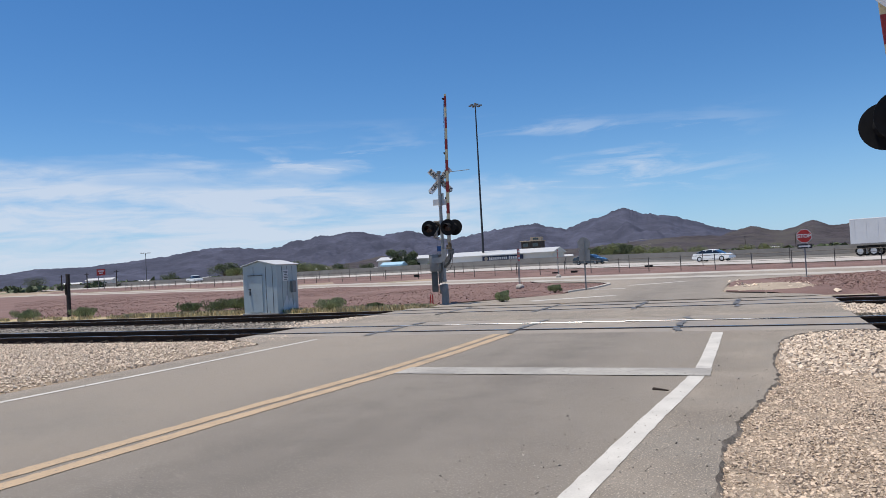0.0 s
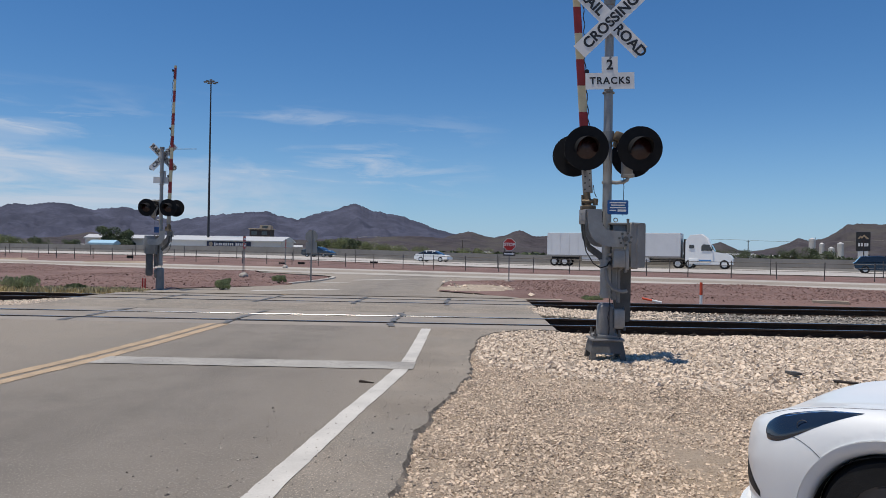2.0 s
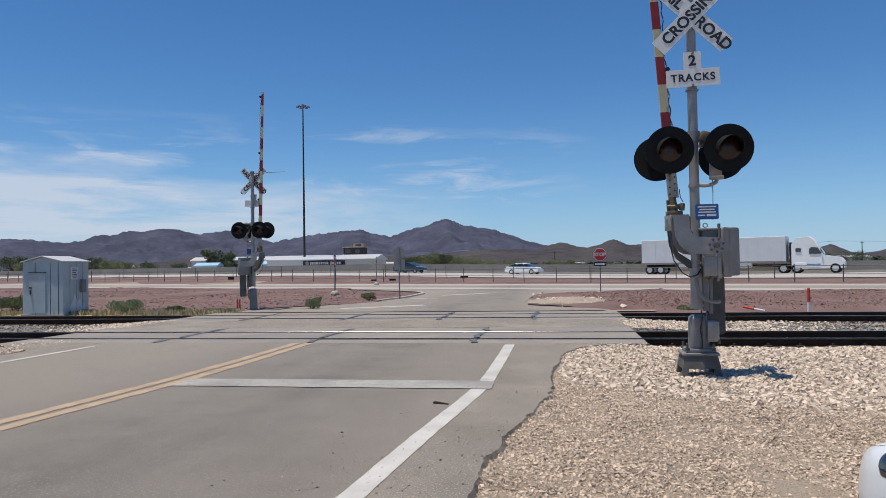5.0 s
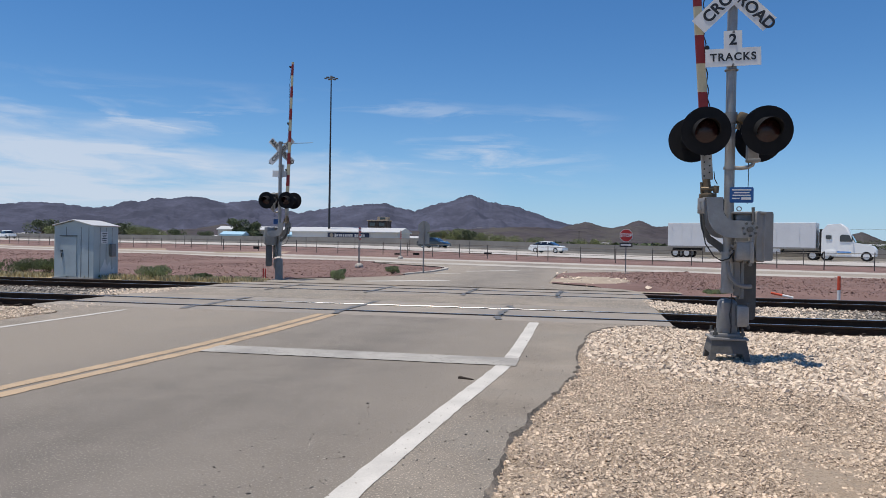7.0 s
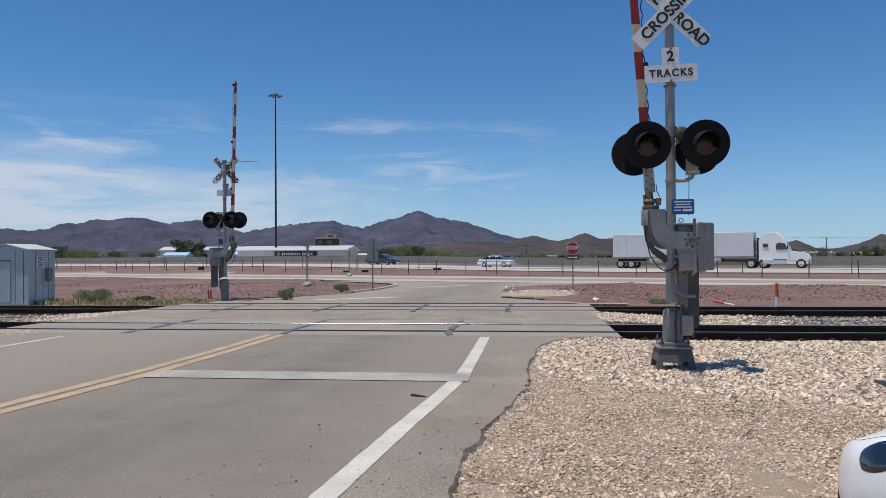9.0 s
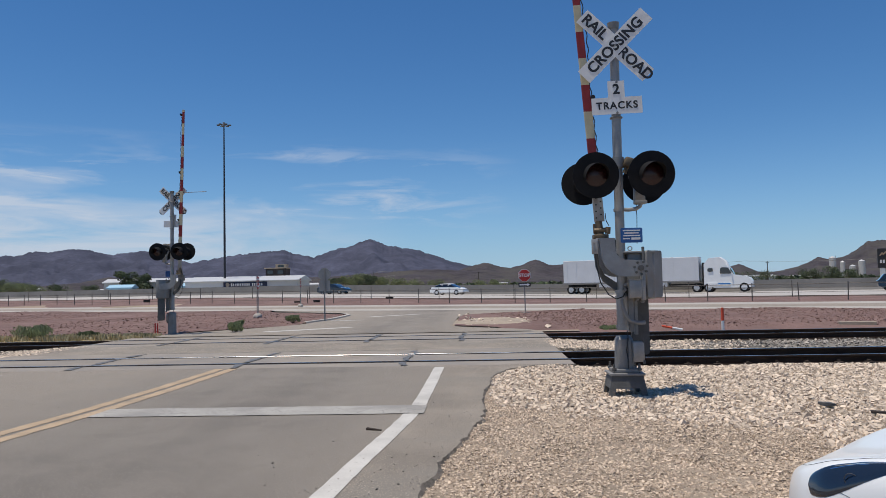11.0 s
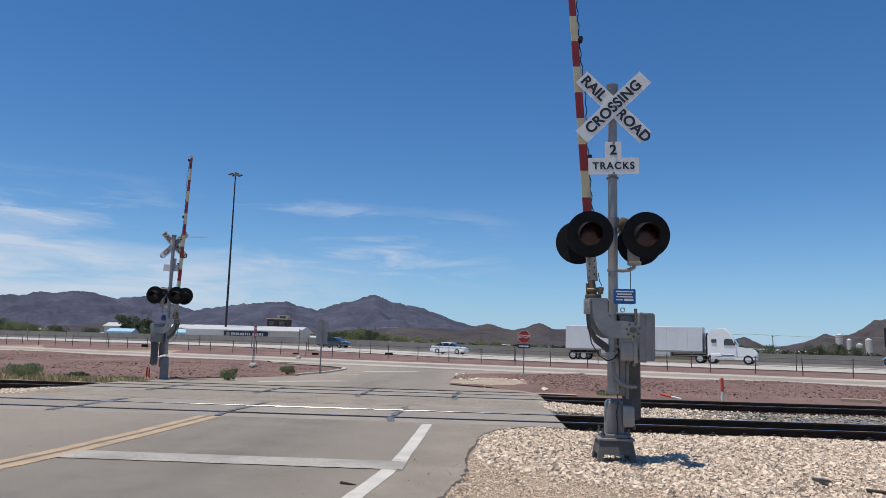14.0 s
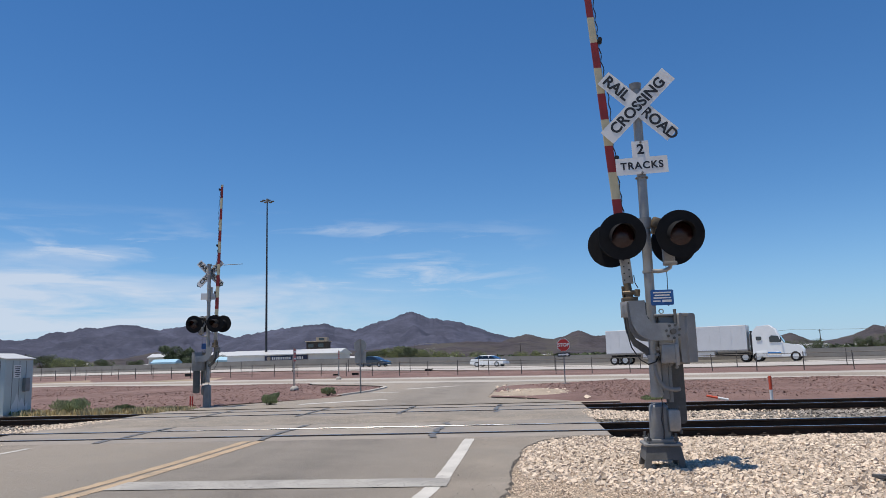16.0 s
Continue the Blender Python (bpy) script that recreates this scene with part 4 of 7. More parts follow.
    slab(bm, rounded(0.24, 0.80, 0.05), 0.05, Matrix.Translation((0.28, 0.28, 0.90)) @ FACE)
    part("counterweight", bm, M["castgrey"], s, "dark grey counterweight slab")
    bm = bmesh.new()
    tube(bm, [(0.12 + 0.028 * math.cos(a), -0.03, 1.955 + 0.028 * math.sin(a)) for a in [k * math.pi / 6 for k in range(13)]], 0.007, 6)
    part("lifting_eye", bm, M["galv"], machine)
    # curved gate arm supports, one each side of the machine
    for y in (-0.24, 0.40):
        out = [(0.24, 1.785), (0.28, 1.765), (0.30, 1.73), (0.305, 1.68), (0.295, 1.63), (0.265, 1.595), (0.22, 1.58), (0.0, 1.575), (-0.10, 1.59), (-0.19, 1.64), (-0.25, 1.71), (-0.29, 1.80), (-0.305, 1.90), (-0.32, 2.09), (-0.12, 2.09), (-0.115, 1.92), (-0.095, 1.86), (-0.06, 1.82), (-0.01, 1.80), (0.10, 1.795)]
        bm = bmesh.new()
        slab(bm, out[::-1], 0.035, Matrix.Translation((0, y, 0)) @ FACE)
        sup = part("arm_support", bm, M["alu"], s, "curved grey arm support plate", False)
        bm = bmesh.new()
        for k in range(7):
            a = k * math.pi * 2 / 7 + 0.3
            rod(bm, (0.205 + 0.083 * math.cos(a), y - 0.06, 1.685 + 0.083 * math.sin(a)), (0.205 + 0.083 * math.cos(a), y - 0.03, 1.685 + 0.083 * math.sin(a)), 0.017, seg=6)
        rod(bm, (0.205, y - 0.075, 1.685), (0.205, y - 0.03, 1.685), 0.036, seg=12)
        part("bolts", bm, M["castgrey"], sup)
    bm = bmesh.new()
    # dark web plate under the support
    slab(bm, [(-0.36, 1.92), (-0.335, 1.70), (-0.25, 1.52), (-0.12, 1.42), (0.02, 1.27), (0.02, 1.42), (-0.10, 1.52), (-0.22, 1.60), (-0.29, 1.72), (-0.31, 1.92)], 0.06, Matrix.Translation((0, 0.05, 0)) @ FACE)
    part("web_plate", bm, M["castgrey"], s, "dark curved web plate", False)
    bm = bmesh.new()
    box(bm, (-0.365, -0.16, 1.985), (0.10, 0.02, 0.20), pose(0, 0, 0, 0, 0, -35), 0.006)
    box(bm, (-0.225, 0.0, 2.085), (0.24, 0.30, 0.02), bevel=0.005)
    for dx, dz in ((-.03, .05), (.03, .06), (-.02, -.05), (.03, -.04)):
        rod(bm, (-0.365 + dx * 0.8, -0.20 - dx * 0.5, 1.985 + dz), (-0.355 + dx * 0.8, -0.16 - dx * 0.5, 1.985 + dz), 0.011, seg=6)
    part("arm_bracket", bm, M["alu"], s, "bolted arm bracket")
    # arm
    bx, by = -0.275, 0.0
    bm = bmesh.new()
    box(bm, (bx + 0.01, by, 2.125), (0.20, 0.16, 0.06), bevel=0.01)
    rod(bm, (bx, by, 2.14), (bx - 0.01, by, 2.34), 0.062, 0.048, 12)
    rod(bm, (bx - 0.075, by - 0.02, 2.21), (bx + 0.11, by - 0.05, 2.215), 0.032, seg=10)
    rod(bm, (bx + 0.10, by - 0.05, 2.16), (bx + 0.11, by - 0.05, 2.25), 0.036, seg=8)
    rod(bm, (bx - 0.07, by - 0.02, 2.16), (bx - 0.075, by - 0.02, 2.30), 0.016, seg=6)
    part("shear_pin_joint", bm, M["brass"], s, "brass-brown breakaway joint")
    bm = bmesh.new()
    tilt = math.degrees(math.atan(lean))
    box(bm, (bx + lean * 0.15, by, 2.55), (0.135, 0.05, 0.44), pose(0, 0, 0, 0, tilt, 0), 0.006)
    adapter = part("arm_adapter", bm, M["alu"], s, "perforated aluminium adapter")
    bm = bmesh.new()
    for k in range(8):
        hx, hz = bx + lean * 0.1 + (-0.035, 0.03)[k % 2], 2.38 + 0.045 * k
        rod(bm, (hx, by - 0.034, hz), (hx, by - 0.02, hz), 0.011, seg=8)
    part("adapter_holes", bm, M["cable"], adapter, "dark bolt holes")
    bm = bmesh.new()
    tube(bm, [(bx + 0.075, by - 0.05, 2.44), (bx + 0.085, by - 0.05, 2.34), (bx + 0.12, by - 0.05, 2.27)], 0.006, 5)
    part("arm_cable", bm, M["cable"], s)
    bm = bmesh.new()
    tube(bm, [(-0.10, -0.10, 2.09), (-0.08, -0.10, 2.06), (-0.085, -0.10, 1.90), (-0.05, -0.08, 1.86)], 0.008, 5)
    part("arm_cable", bm, M["cable"], s)
    z, k = band0, first
    while z < arm_top - 0.02:
        z1 = min(arm_top, z + band)
        bm = bmesh.new()
        w0, w1 = 0.062 - 0.024 * (z - 2.66) / 5.4, 0.062 - 0.024 * (z1 - 2.66) / 5.4
        vs = []
        for zz, w in ((z, w0), (z1, w1)):
            cx = bx + lean * (zz - 2.4)
            vs.append([bm.verts.new((cx + a * w, by + b * 0.024, zz)) for a, b in ((-1, -1), (1, -1), (1, 1), (-1, 1))])
        for j in range(4):
            bm.faces.new((vs[0][j], vs[0][(j + 1) % 4], vs[1][(j + 1) % 4], vs[1][j]))
        bm.faces.new(vs[0][::-1])
        bm.faces.new(vs[1])
        bmesh.ops.bevel(bm, geom=[e for e in bm.edges if abs(e.verts[0].co.z - e.verts[1].co.z) > 0.1], offset=0.006, segments=1, affect="EDGES")
        part("arm_section", bm, M["arm_red"] if k % 2 else M["arm_white"], s, "red reflective gate arm section" if k % 2 else "aged white gate arm section", False)
        z, k = z1, k + 1
    for zz in (4.03, 5.73, arm_top - 0.18):
        bm = bmesh.new()
        cx = bx + lean * (zz - 2.4)
        box(bm, (cx + 0.08, by, zz), (0.055, 0.07, 0.075), bevel=0.012)
        rod(bm, (cx + 0.08, by - 0.05, zz + 0.01), (cx + 0.08, by + 0.05, zz + 0.01), 0.032, seg=10)
        part("arm_lamp", bm, M["trim"], s, "small dark arm lamp housing")
    bm = bmesh.new()
    run = np.arange(2.7, arm_top - 0.2, 0.04)
    tube(bm, [(bx + lean * (zz - 2.4) + 0.066 + 0.010 * math.sin(zz * 31) + 0.022 * max(0, math.sin(zz * 2.9)), by - 0.01, zz) for zz in run], 0.008, 5)
    part("arm_cable", bm, M["cable"], s)
    # lamps on a cross arm
    bm = bmesh.new()
    rod(bm, (front_x[0], 0, 3.12), (front_x[1] + 0.05, 0, 3.16), 0.022, seg=10)
    rod(bm, (front_x[0], -0.05, 3.16), (0.06, -0.05, 3.17), 0.010, seg=6)
    rod(bm, (0, 0, 3.06), (0, 0, 3.20), 0.085, seg=16)
    for a, b in zip(front_x, rear_x):
        rod(bm, (a, -0.26, 2.98), (b, 0.26, 2.95), 0.03, seg=10)
        rod(bm, ((a + b) / 2, 0, 2.90), ((a + b) / 2, 0, 3.16), 0.035, seg=10)
    part("cross_arm", bm, M["galv"], s, "grey lamp cross arm")
    bm = bmesh.new()
    box(bm, (0.135, -0.05, 3.12), (0.13, 0.13, 0.14), pose(0, 0, 0, 0, 18, 0), 0.03)
    rod(bm, (0.10, -0.05, 3.05), (0.08, -0.05, 2.98), 0.03, seg=8)
    part("terminal_elbow", bm, M["brass"], s, "weathered brown terminal elbow")
    bm = bmesh.new()
    tube(bm, [(0.0, -0.03, 2.49), (0.12, -0.03, 2.48), (0.22, -0.03, 2.49), (0.27, -0.03, 2.52), (0.29, -0.03, 2.58)], 0.027, 10)
    rod(bm, (0, 0, 2.465), (0, 0, 2.50), 0.078, seg=16)
    box(bm, (0.27, -0.02, 2.68), (0.15, 0.11, 0.26), bevel=0.03)
    box(bm, (0.28, -0.02, 2.58), (0.17, 0.12, 0.05), bevel=0.015)
    tube(bm, [(0.22, -0.04, 2.78), (0.18, -0.05, 2.86), (0.15, -0.05, 2.93), (0.17, -0.05, 3.0)], 0.03, 8)
    part("bell_bracket", bm, M["alu"], s, "pale grey bell bracket")
    for a, b in zip(front_x, rear_x):
        flasher(s, a, -0.33, 2.92, -1)
        flasher(s, b, 0.33, 2.90, 1)
    # crossbuck, both blades, and the plate below
    for ang, zoff, words in ((44.5, 0.0, "CROSSING"), (-44.5, 0.008, None)):
        bm = bmesh.new()
        slab(bm, crossbuck_outline(), 0.005, Matrix.Translation((0, -0.085 - (0.007 if words else 0), 4.73)) @ FACE @ pose(0, 0, 0, 0, 0, ang))
        blade = part("crossbuck_blade", bm, M["sign_white"], s, "white diagonal crossbuck blade with black letters", False)
        m = Matrix.Translation((0, -0.100, 4.73)) @ FACE @ pose(0, 0, 0, 0, 0, ang)
        mb = Matrix.Translation((0, -0.078, 4.73)) @ pose(0, 0, 0, 90, 0, 180) @ pose(0, 0, 0, 0, 0, ang)
        if words:
            letters("lettering", words, 0.20, m, blade, spacing=1.03)
            if back_text:
                letters("lettering", words, 0.20, mb, blade, spacing=1.03)
        else:
            for w, dx in (("RAIL", -0.375), ("ROAD", 0.375)):
                letters("lettering", w, 0.20, m @ Matrix.Translation((dx, 0, -0.006)), blade)
                if back_text:
                    letters("lettering", w, 0.20, mb @ Matrix.Translation((dx, 0, 0)), blade)
    bm = bmesh.new()
    slab(bm, [(-0.34, -0.115), (0.34, -0.115), (0.34, 0.115), (0.112, 0.115), (0.112, 0.34), (-0.112, 0.34), (-0.112, 0.115), (-0.34, 0.115)], 0.005, Matrix.Translation((0, -0.085, 3.90)) @ FACE @ pose(0, 0, 0, 0, 0, 1.5))
    plate = part("track_count_plate", bm, M["sign_white"], s, "white T-shaped plate reading 2 TRACKS", False)
    m = Matrix.Translation((0, -0.092, 3.90)) @ FACE @ pose(0, 0, 0, 0, 0, 1.5)
    letters("lettering", "TRACKS", 0.135, m, plate, spacing=1.18)
    letters("lettering", "2", 0.19, m @ Matrix.Translation((0, 0.22, 0)), plate)
    for z in (3.80, 4.22, 4.73):
        bm = bmesh.new()
        rod(bm, (0, -0.11, z), (0, -0.05, z), 0.016, seg=8)
        tube(bm, [(0.076 * math.cos(a), 0.076 * math.sin(a), z - 0.05) for a in [k * math.pi / 8 for k in range(17)]], 0.012, 6)
        part("sign_clamp", bm, M["galv"], s)
    bm = bmesh.new()
    slab(bm, rounded(0.29, 0.20, 0.02), 0.004, Matrix.Translation((0.135, -0.09, 2.13)) @ FACE)
    blue = part("notice_plate", bm, M["sign_blue"], s, "small blue notice plate with white lines", False)
    bm = bmesh.new()
    rows = ((0.065, 0.23), (0.03, 0.19), (-0.005, 0.22), (-0.045, 0.09))
    for dz, w in rows:
        box(bm, (0.135 - (0.07 if w < 0.1 else 0), -0.096, 2.13 + dz), (w, 0.003, 0.016))
    box(bm, (0.19, -0.096, 2.13 - 0.045), (0.12, 0.003, 0.03))
    part("text_bars", bm, M["sign_white"], blue, "white bars of illegible writing", False)
    return s


crossing_signal("crossing_signal", "grey railway crossing signal with raised gate arm on gravel", (2.30, 9.95, -0.02), 0, 8.05, False, -0.073, 0.372, 2.73, 0, (-0.352, 0.375), (-0.43, 0.42))
far = crossing_signal("crossing_signal", "grey railway crossing signal beyond the tracks, gate arm raised", (-10.55, 25.2, -0.02), 180, 7.98, True, -0.028, 0.405, 2.63, 1, (-0.40, 0.40), (-0.39, 0.38), False)
bm = bmesh.new()
rod(bm, (0.12, 0.0, 5.0), (-1.25, 0.0, 5.02), 0.014, 0.010, 6)
part("stub_rod", bm, M["galv"], far, "thin horizontal rod at the mast top")


# ---- far land ----
def range_of(name, ctrl, r_ridge, r_foot, material, label, seed, step=0.12):
    """A range of hills whose crest follows a few heights by bearing; spurs and gullies run down its face."""
    az = np.array([a for a, e in ctrl])
    el = np.array([e for a, e in ctrl])
    n = int((az[-1] - az[0]) / step)
    m = 26
    bm = bmesh.new()
    prev = None
    for i in range(n + 1):
        a = az[0] + (az[-1] - az[0]) * i / n
        top = math.tan(radians(float(np.interp(a, az, el)))) * r_ridge + 1.4
        col = []
        for j in range(m + 4):
            t = j / m
            r = r_foot + (r_ridge - r_foot) * t
            x, y = r * math.sin(radians(a)), r * math.cos(radians(a))
            q = (x * 0.0042, y * 0.0028, seed)
            spur = 1 - abs(noise.fractal(q, 1.0, 2.1, 3)) * 1.9
            tt = min(t, 1.0)
            h = top * (tt ** 1.25) * (1 - 0.42 * (1 - tt) * (1 - spur)) * (1 if t <= 1 else 1 - (t - 1) * 2.5)
            h += top * 0.15 * noise.fractal((x * 0.011, y * 0.006, seed), 0.9, 2.1, 3) * math.sin(min(1, t) * math.pi)
            h += top * 0.035 * noise.fractal((a * 2.2, 0.5, seed), 0.7, 2.2, 5) * t ** 7
            col.append(bm.verts.new((x, y, max(-2, h) if t > 0 else -2)))
        if prev:
            for j in range(m + 3):
                bm.faces.new((prev[j], col[j], col[j + 1], prev[j + 1]))
        prev = col
    return struct(name, bm, material, label, "mountain", True)


WEST = [(-75, 0.5), (-62, 0.8), (-54.1, 1.04), (-52, 1.35), (-49, 1.33), (-46.6, 1.54), (-43.4, 1.9), (-41.2, 2.22), (-39.7, 2.36), (-38.3, 2.26), (-36.7, 2.1), (-35.2, 2.21), (-34.5, 2.56), (-33, 2.7), (-32.6, 2.91), (-31.5, 2.91), (-29.3, 3.15), (-28.3, 2.9), (-27.5, 2.7), (-25.8, 2.97), (-25, 2.9), (-22.1, 2.05), (-19, 1.6), (-14, 0.8), (-10, 0.2)]
MIDDLE = [(-27, 0.2), (-24, 1.2), (-22.1, 2.05), (-20.8, 2.36), (-19, 2.66), (-16.9, 2.88), (-15.5, 3.0), (-14.4, 2.71), (-13.1, 2.42), (-11.6, 2.94), (-10.2, 3.31), (-9.2, 3.62), (-8.7, 3.78), (-8.1, 3.5), (-7.4, 3.21), (-6.4, 3.12), (-5.6, 2.97), (-3.6, 2.37), (-2.1, 1.8), (-1.0, 1.55), (1.1, 1.2), (4, 0.9), (8, 0.3)]
SMALL = [(-4, 0.5), (-1.0, 1.5), (0.3, 1.75), (1.1, 1.46), (2.2, 1.3), (3.0, 1.5), (4.1, 1.92), (5.3, 1.42), (6.9, 1.52), (7.9, 1.18), (9.7, 0.6), (11.4, 1.0), (13.0, 1.45), (14.0, 1.77), (14.8, 1.7), (16.0, 1.3), (17.3, 0.7), (19.0, 1.16), (20.2, 0.56), (22, 0.4)]
MESA = [(19, 0.2), (21.8, 0.62), (22.8, 0.85), (24.1, 1.43), (24.7, 1.3), (25.6, 1.42), (26.4, 1.83), (27.1, 2.43), (28.2, 2.47), (29.6, 2.41), (31.5, 2.05), (35, 1.3), (40, 0.9), (55, 0.6), (70, 0.3)]
FOOT = [(-42, 0.1), (-33, 0.5), (-29.5, 0.75), (-27.6, 1.15), (-26.3, 0.8), (-24, 0.5), (-20, 0.65), (-12, 0.9), (-6, 1.25), (-4.5, 1.35), (-2, 1.2), (1, 1.0), (5, 0.6), (9, 0.3)]
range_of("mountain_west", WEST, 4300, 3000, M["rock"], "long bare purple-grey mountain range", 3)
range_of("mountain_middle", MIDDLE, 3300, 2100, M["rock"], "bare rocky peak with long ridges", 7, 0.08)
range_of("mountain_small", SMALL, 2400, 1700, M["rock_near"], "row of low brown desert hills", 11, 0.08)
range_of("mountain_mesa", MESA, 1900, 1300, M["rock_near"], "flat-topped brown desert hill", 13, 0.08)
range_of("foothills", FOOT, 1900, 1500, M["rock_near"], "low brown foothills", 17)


# ---- plants ----
def leaf_cloud(name, centres, radii, per, size, material, parent=None, squash=0.8, seed=1, upright=False):
    """Many small leaves scattered in uneven clumps, as one mesh."""
    rng = np.random.default_rng(seed)
    C = np.repeat(np.asarray(centres, float), per, 0)
    R = np.repeat(np.asarray(radii, float), per)
    n = len(C)
    d = rng.normal(size=(n, 3))
    d /= np.linalg.norm(d, axis=1)[:, None]
    p = C + d * (R * rng.uniform(0.25, 1.05, n) ** 0.6)[:, None] * np.array((1, 1, squash))
    u = rng.normal(size=(n, 3))
    u /= np.linalg.norm(u, axis=1)[:, None]
    if upright:
        u = u * np.array((0.35, 0.35, 0)) + np.array((0, 0, 1.0))
    w = np.cross(u, rng.normal(size=(n, 3)))
    w /= np.linalg.norm(w, axis=1)[:, None]
    s = (size * rng.uniform(0.5, 1.4, n))[:, None]
    wide = 0.28 if upright else 0.5
    v = np.stack((p - u * s, p + w * s * wide, p + u * s, p - w * s * wide), 1).reshape(-1, 3)
    me = bpy.data.meshes.new(name)
    me.vertices.add(len(v))
    me.vertices.foreach_set("co", v.reshape(-1))
    me.loops.add(n * 4)
    me.loops.foreach_set("vertex_index", np.arange(n * 4, dtype=np.int32))
    me.polygons.add(n)
    me.polygons.foreach_set("loop_start", np.arange(0, n * 4, 4, dtype=np.int32))
    me.update(calc_edges=True)
    me.materials.append(material)
    ob = new(name, me)
    if parent:
        ob.parent = parent
    return ob


def bush(at, r, h, material, label, seed, size=0.035):
    b = thing("bush", at, label, "bush", "roadside bushes")
    rng = random.Random(seed)
    bm = bmesh.new()
    cs, rs = [], []
    for k in range(14):
        a, q = rng.uniform(0, 6.28), r * rng.uniform(0.1, 0.8)
        tip = (q * math.cos(a), q * math.sin(a), h * rng.uniform(0.35, 0.8))
        rod(bm, (0.2 * q * math.cos(a), 0.2 * q * math.sin(a), -0.03), tip, 0.012, 0.005, 5)
        cs.append(tip)
        rs.append(r * rng.uniform(0.25, 0.42))
    part("stems", bm, M["bark"], b, "thin woody stems")
    leaf_cloud("foliage", cs, rs, 260, size, material, b, h / (2.2 * r) + 0.3, seed, True)
    return b


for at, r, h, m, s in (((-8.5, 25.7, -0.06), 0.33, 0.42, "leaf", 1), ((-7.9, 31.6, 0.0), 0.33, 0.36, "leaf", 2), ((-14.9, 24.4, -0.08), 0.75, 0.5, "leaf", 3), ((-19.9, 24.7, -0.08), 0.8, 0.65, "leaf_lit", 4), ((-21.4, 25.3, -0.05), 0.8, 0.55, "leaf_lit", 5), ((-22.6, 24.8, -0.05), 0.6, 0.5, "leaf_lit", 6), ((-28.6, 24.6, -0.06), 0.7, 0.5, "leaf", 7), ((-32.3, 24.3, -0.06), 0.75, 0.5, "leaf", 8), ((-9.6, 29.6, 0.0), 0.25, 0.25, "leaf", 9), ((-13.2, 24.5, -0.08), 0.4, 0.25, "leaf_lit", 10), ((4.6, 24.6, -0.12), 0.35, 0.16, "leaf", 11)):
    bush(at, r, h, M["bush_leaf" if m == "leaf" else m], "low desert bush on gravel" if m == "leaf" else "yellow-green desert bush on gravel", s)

# dry grass along the far track
rng = np.random.default_rng(5)
cs = [(x, 24.15 + rng.uniform(-0.35, 0.75), -0.06) for x in np.concatenate((rng.uniform(-26, -10.6, 420), rng.uniform(-60, -26, 160), rng.uniform(-14.5, -11, 120)))]
tagged(leaf_cloud("dry_grass", cs, [0.16] * len(cs), 26, 0.09, M["dry"], None, 0.5, 6, True), "straw-coloured dry grass tufts by the track", "grass", kind="stuff")
cs = [(x, 24.4 + rng.uniform(-0.4, 0.8), -0.05) for x in rng.uniform(-24, -11, 70)]
tagged(leaf_cloud("green_weeds", cs, [0.16] * len(cs), 26, 0.07, M["leaf_lit"], None, 0.6, 8, True), "yellow-green weeds by the track", "weeds", kind="stuff")


def tree(az, r, h, w, m, seed, label="dark green desert tree beyond the highway"):
    clear = 128 / (math.cos(radians(az)) + SLOPE * math.sin(radians(az)))
    if r < clear:
        h, w, r = h * clear / r, w * clear / r, clear
    x, y = r * math.sin(radians(az)), r * math.cos(radians(az))
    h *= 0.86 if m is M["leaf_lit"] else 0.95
    t = thing("tree", (x, y, lie(x, y) - 0.1), label, "tree", "trees beyond the highway")
    rng = random.Random(seed)
    bm = bmesh.new()
    cs, rs = [], []
    rod(bm, (0, 0, 0), (0.1, 0, h * 0.4), h * 0.035, h * 0.022, 7)
    for k in range(11):
        a = rng.uniform(0, 6.28)
        q = w * rng.uniform(0.15, 0.85)
        tip = (q * math.cos(a), q * math.sin(a), h * rng.uniform(0.38, 0.86))
        rod(bm, (0.1, 0, h * rng.uniform(0.2, 0.4)), tip, h * 0.015, h * 0.006, 5)
        cs.append(tip)
        rs.append(w * rng.uniform(0.25, 0.45))
    part("trunk", bm, M["bark"], t, "short forked trunk")
    leaf_cloud("crown", cs, rs, 320, h * 0.034, m, t, 0.75, seed)
    return t


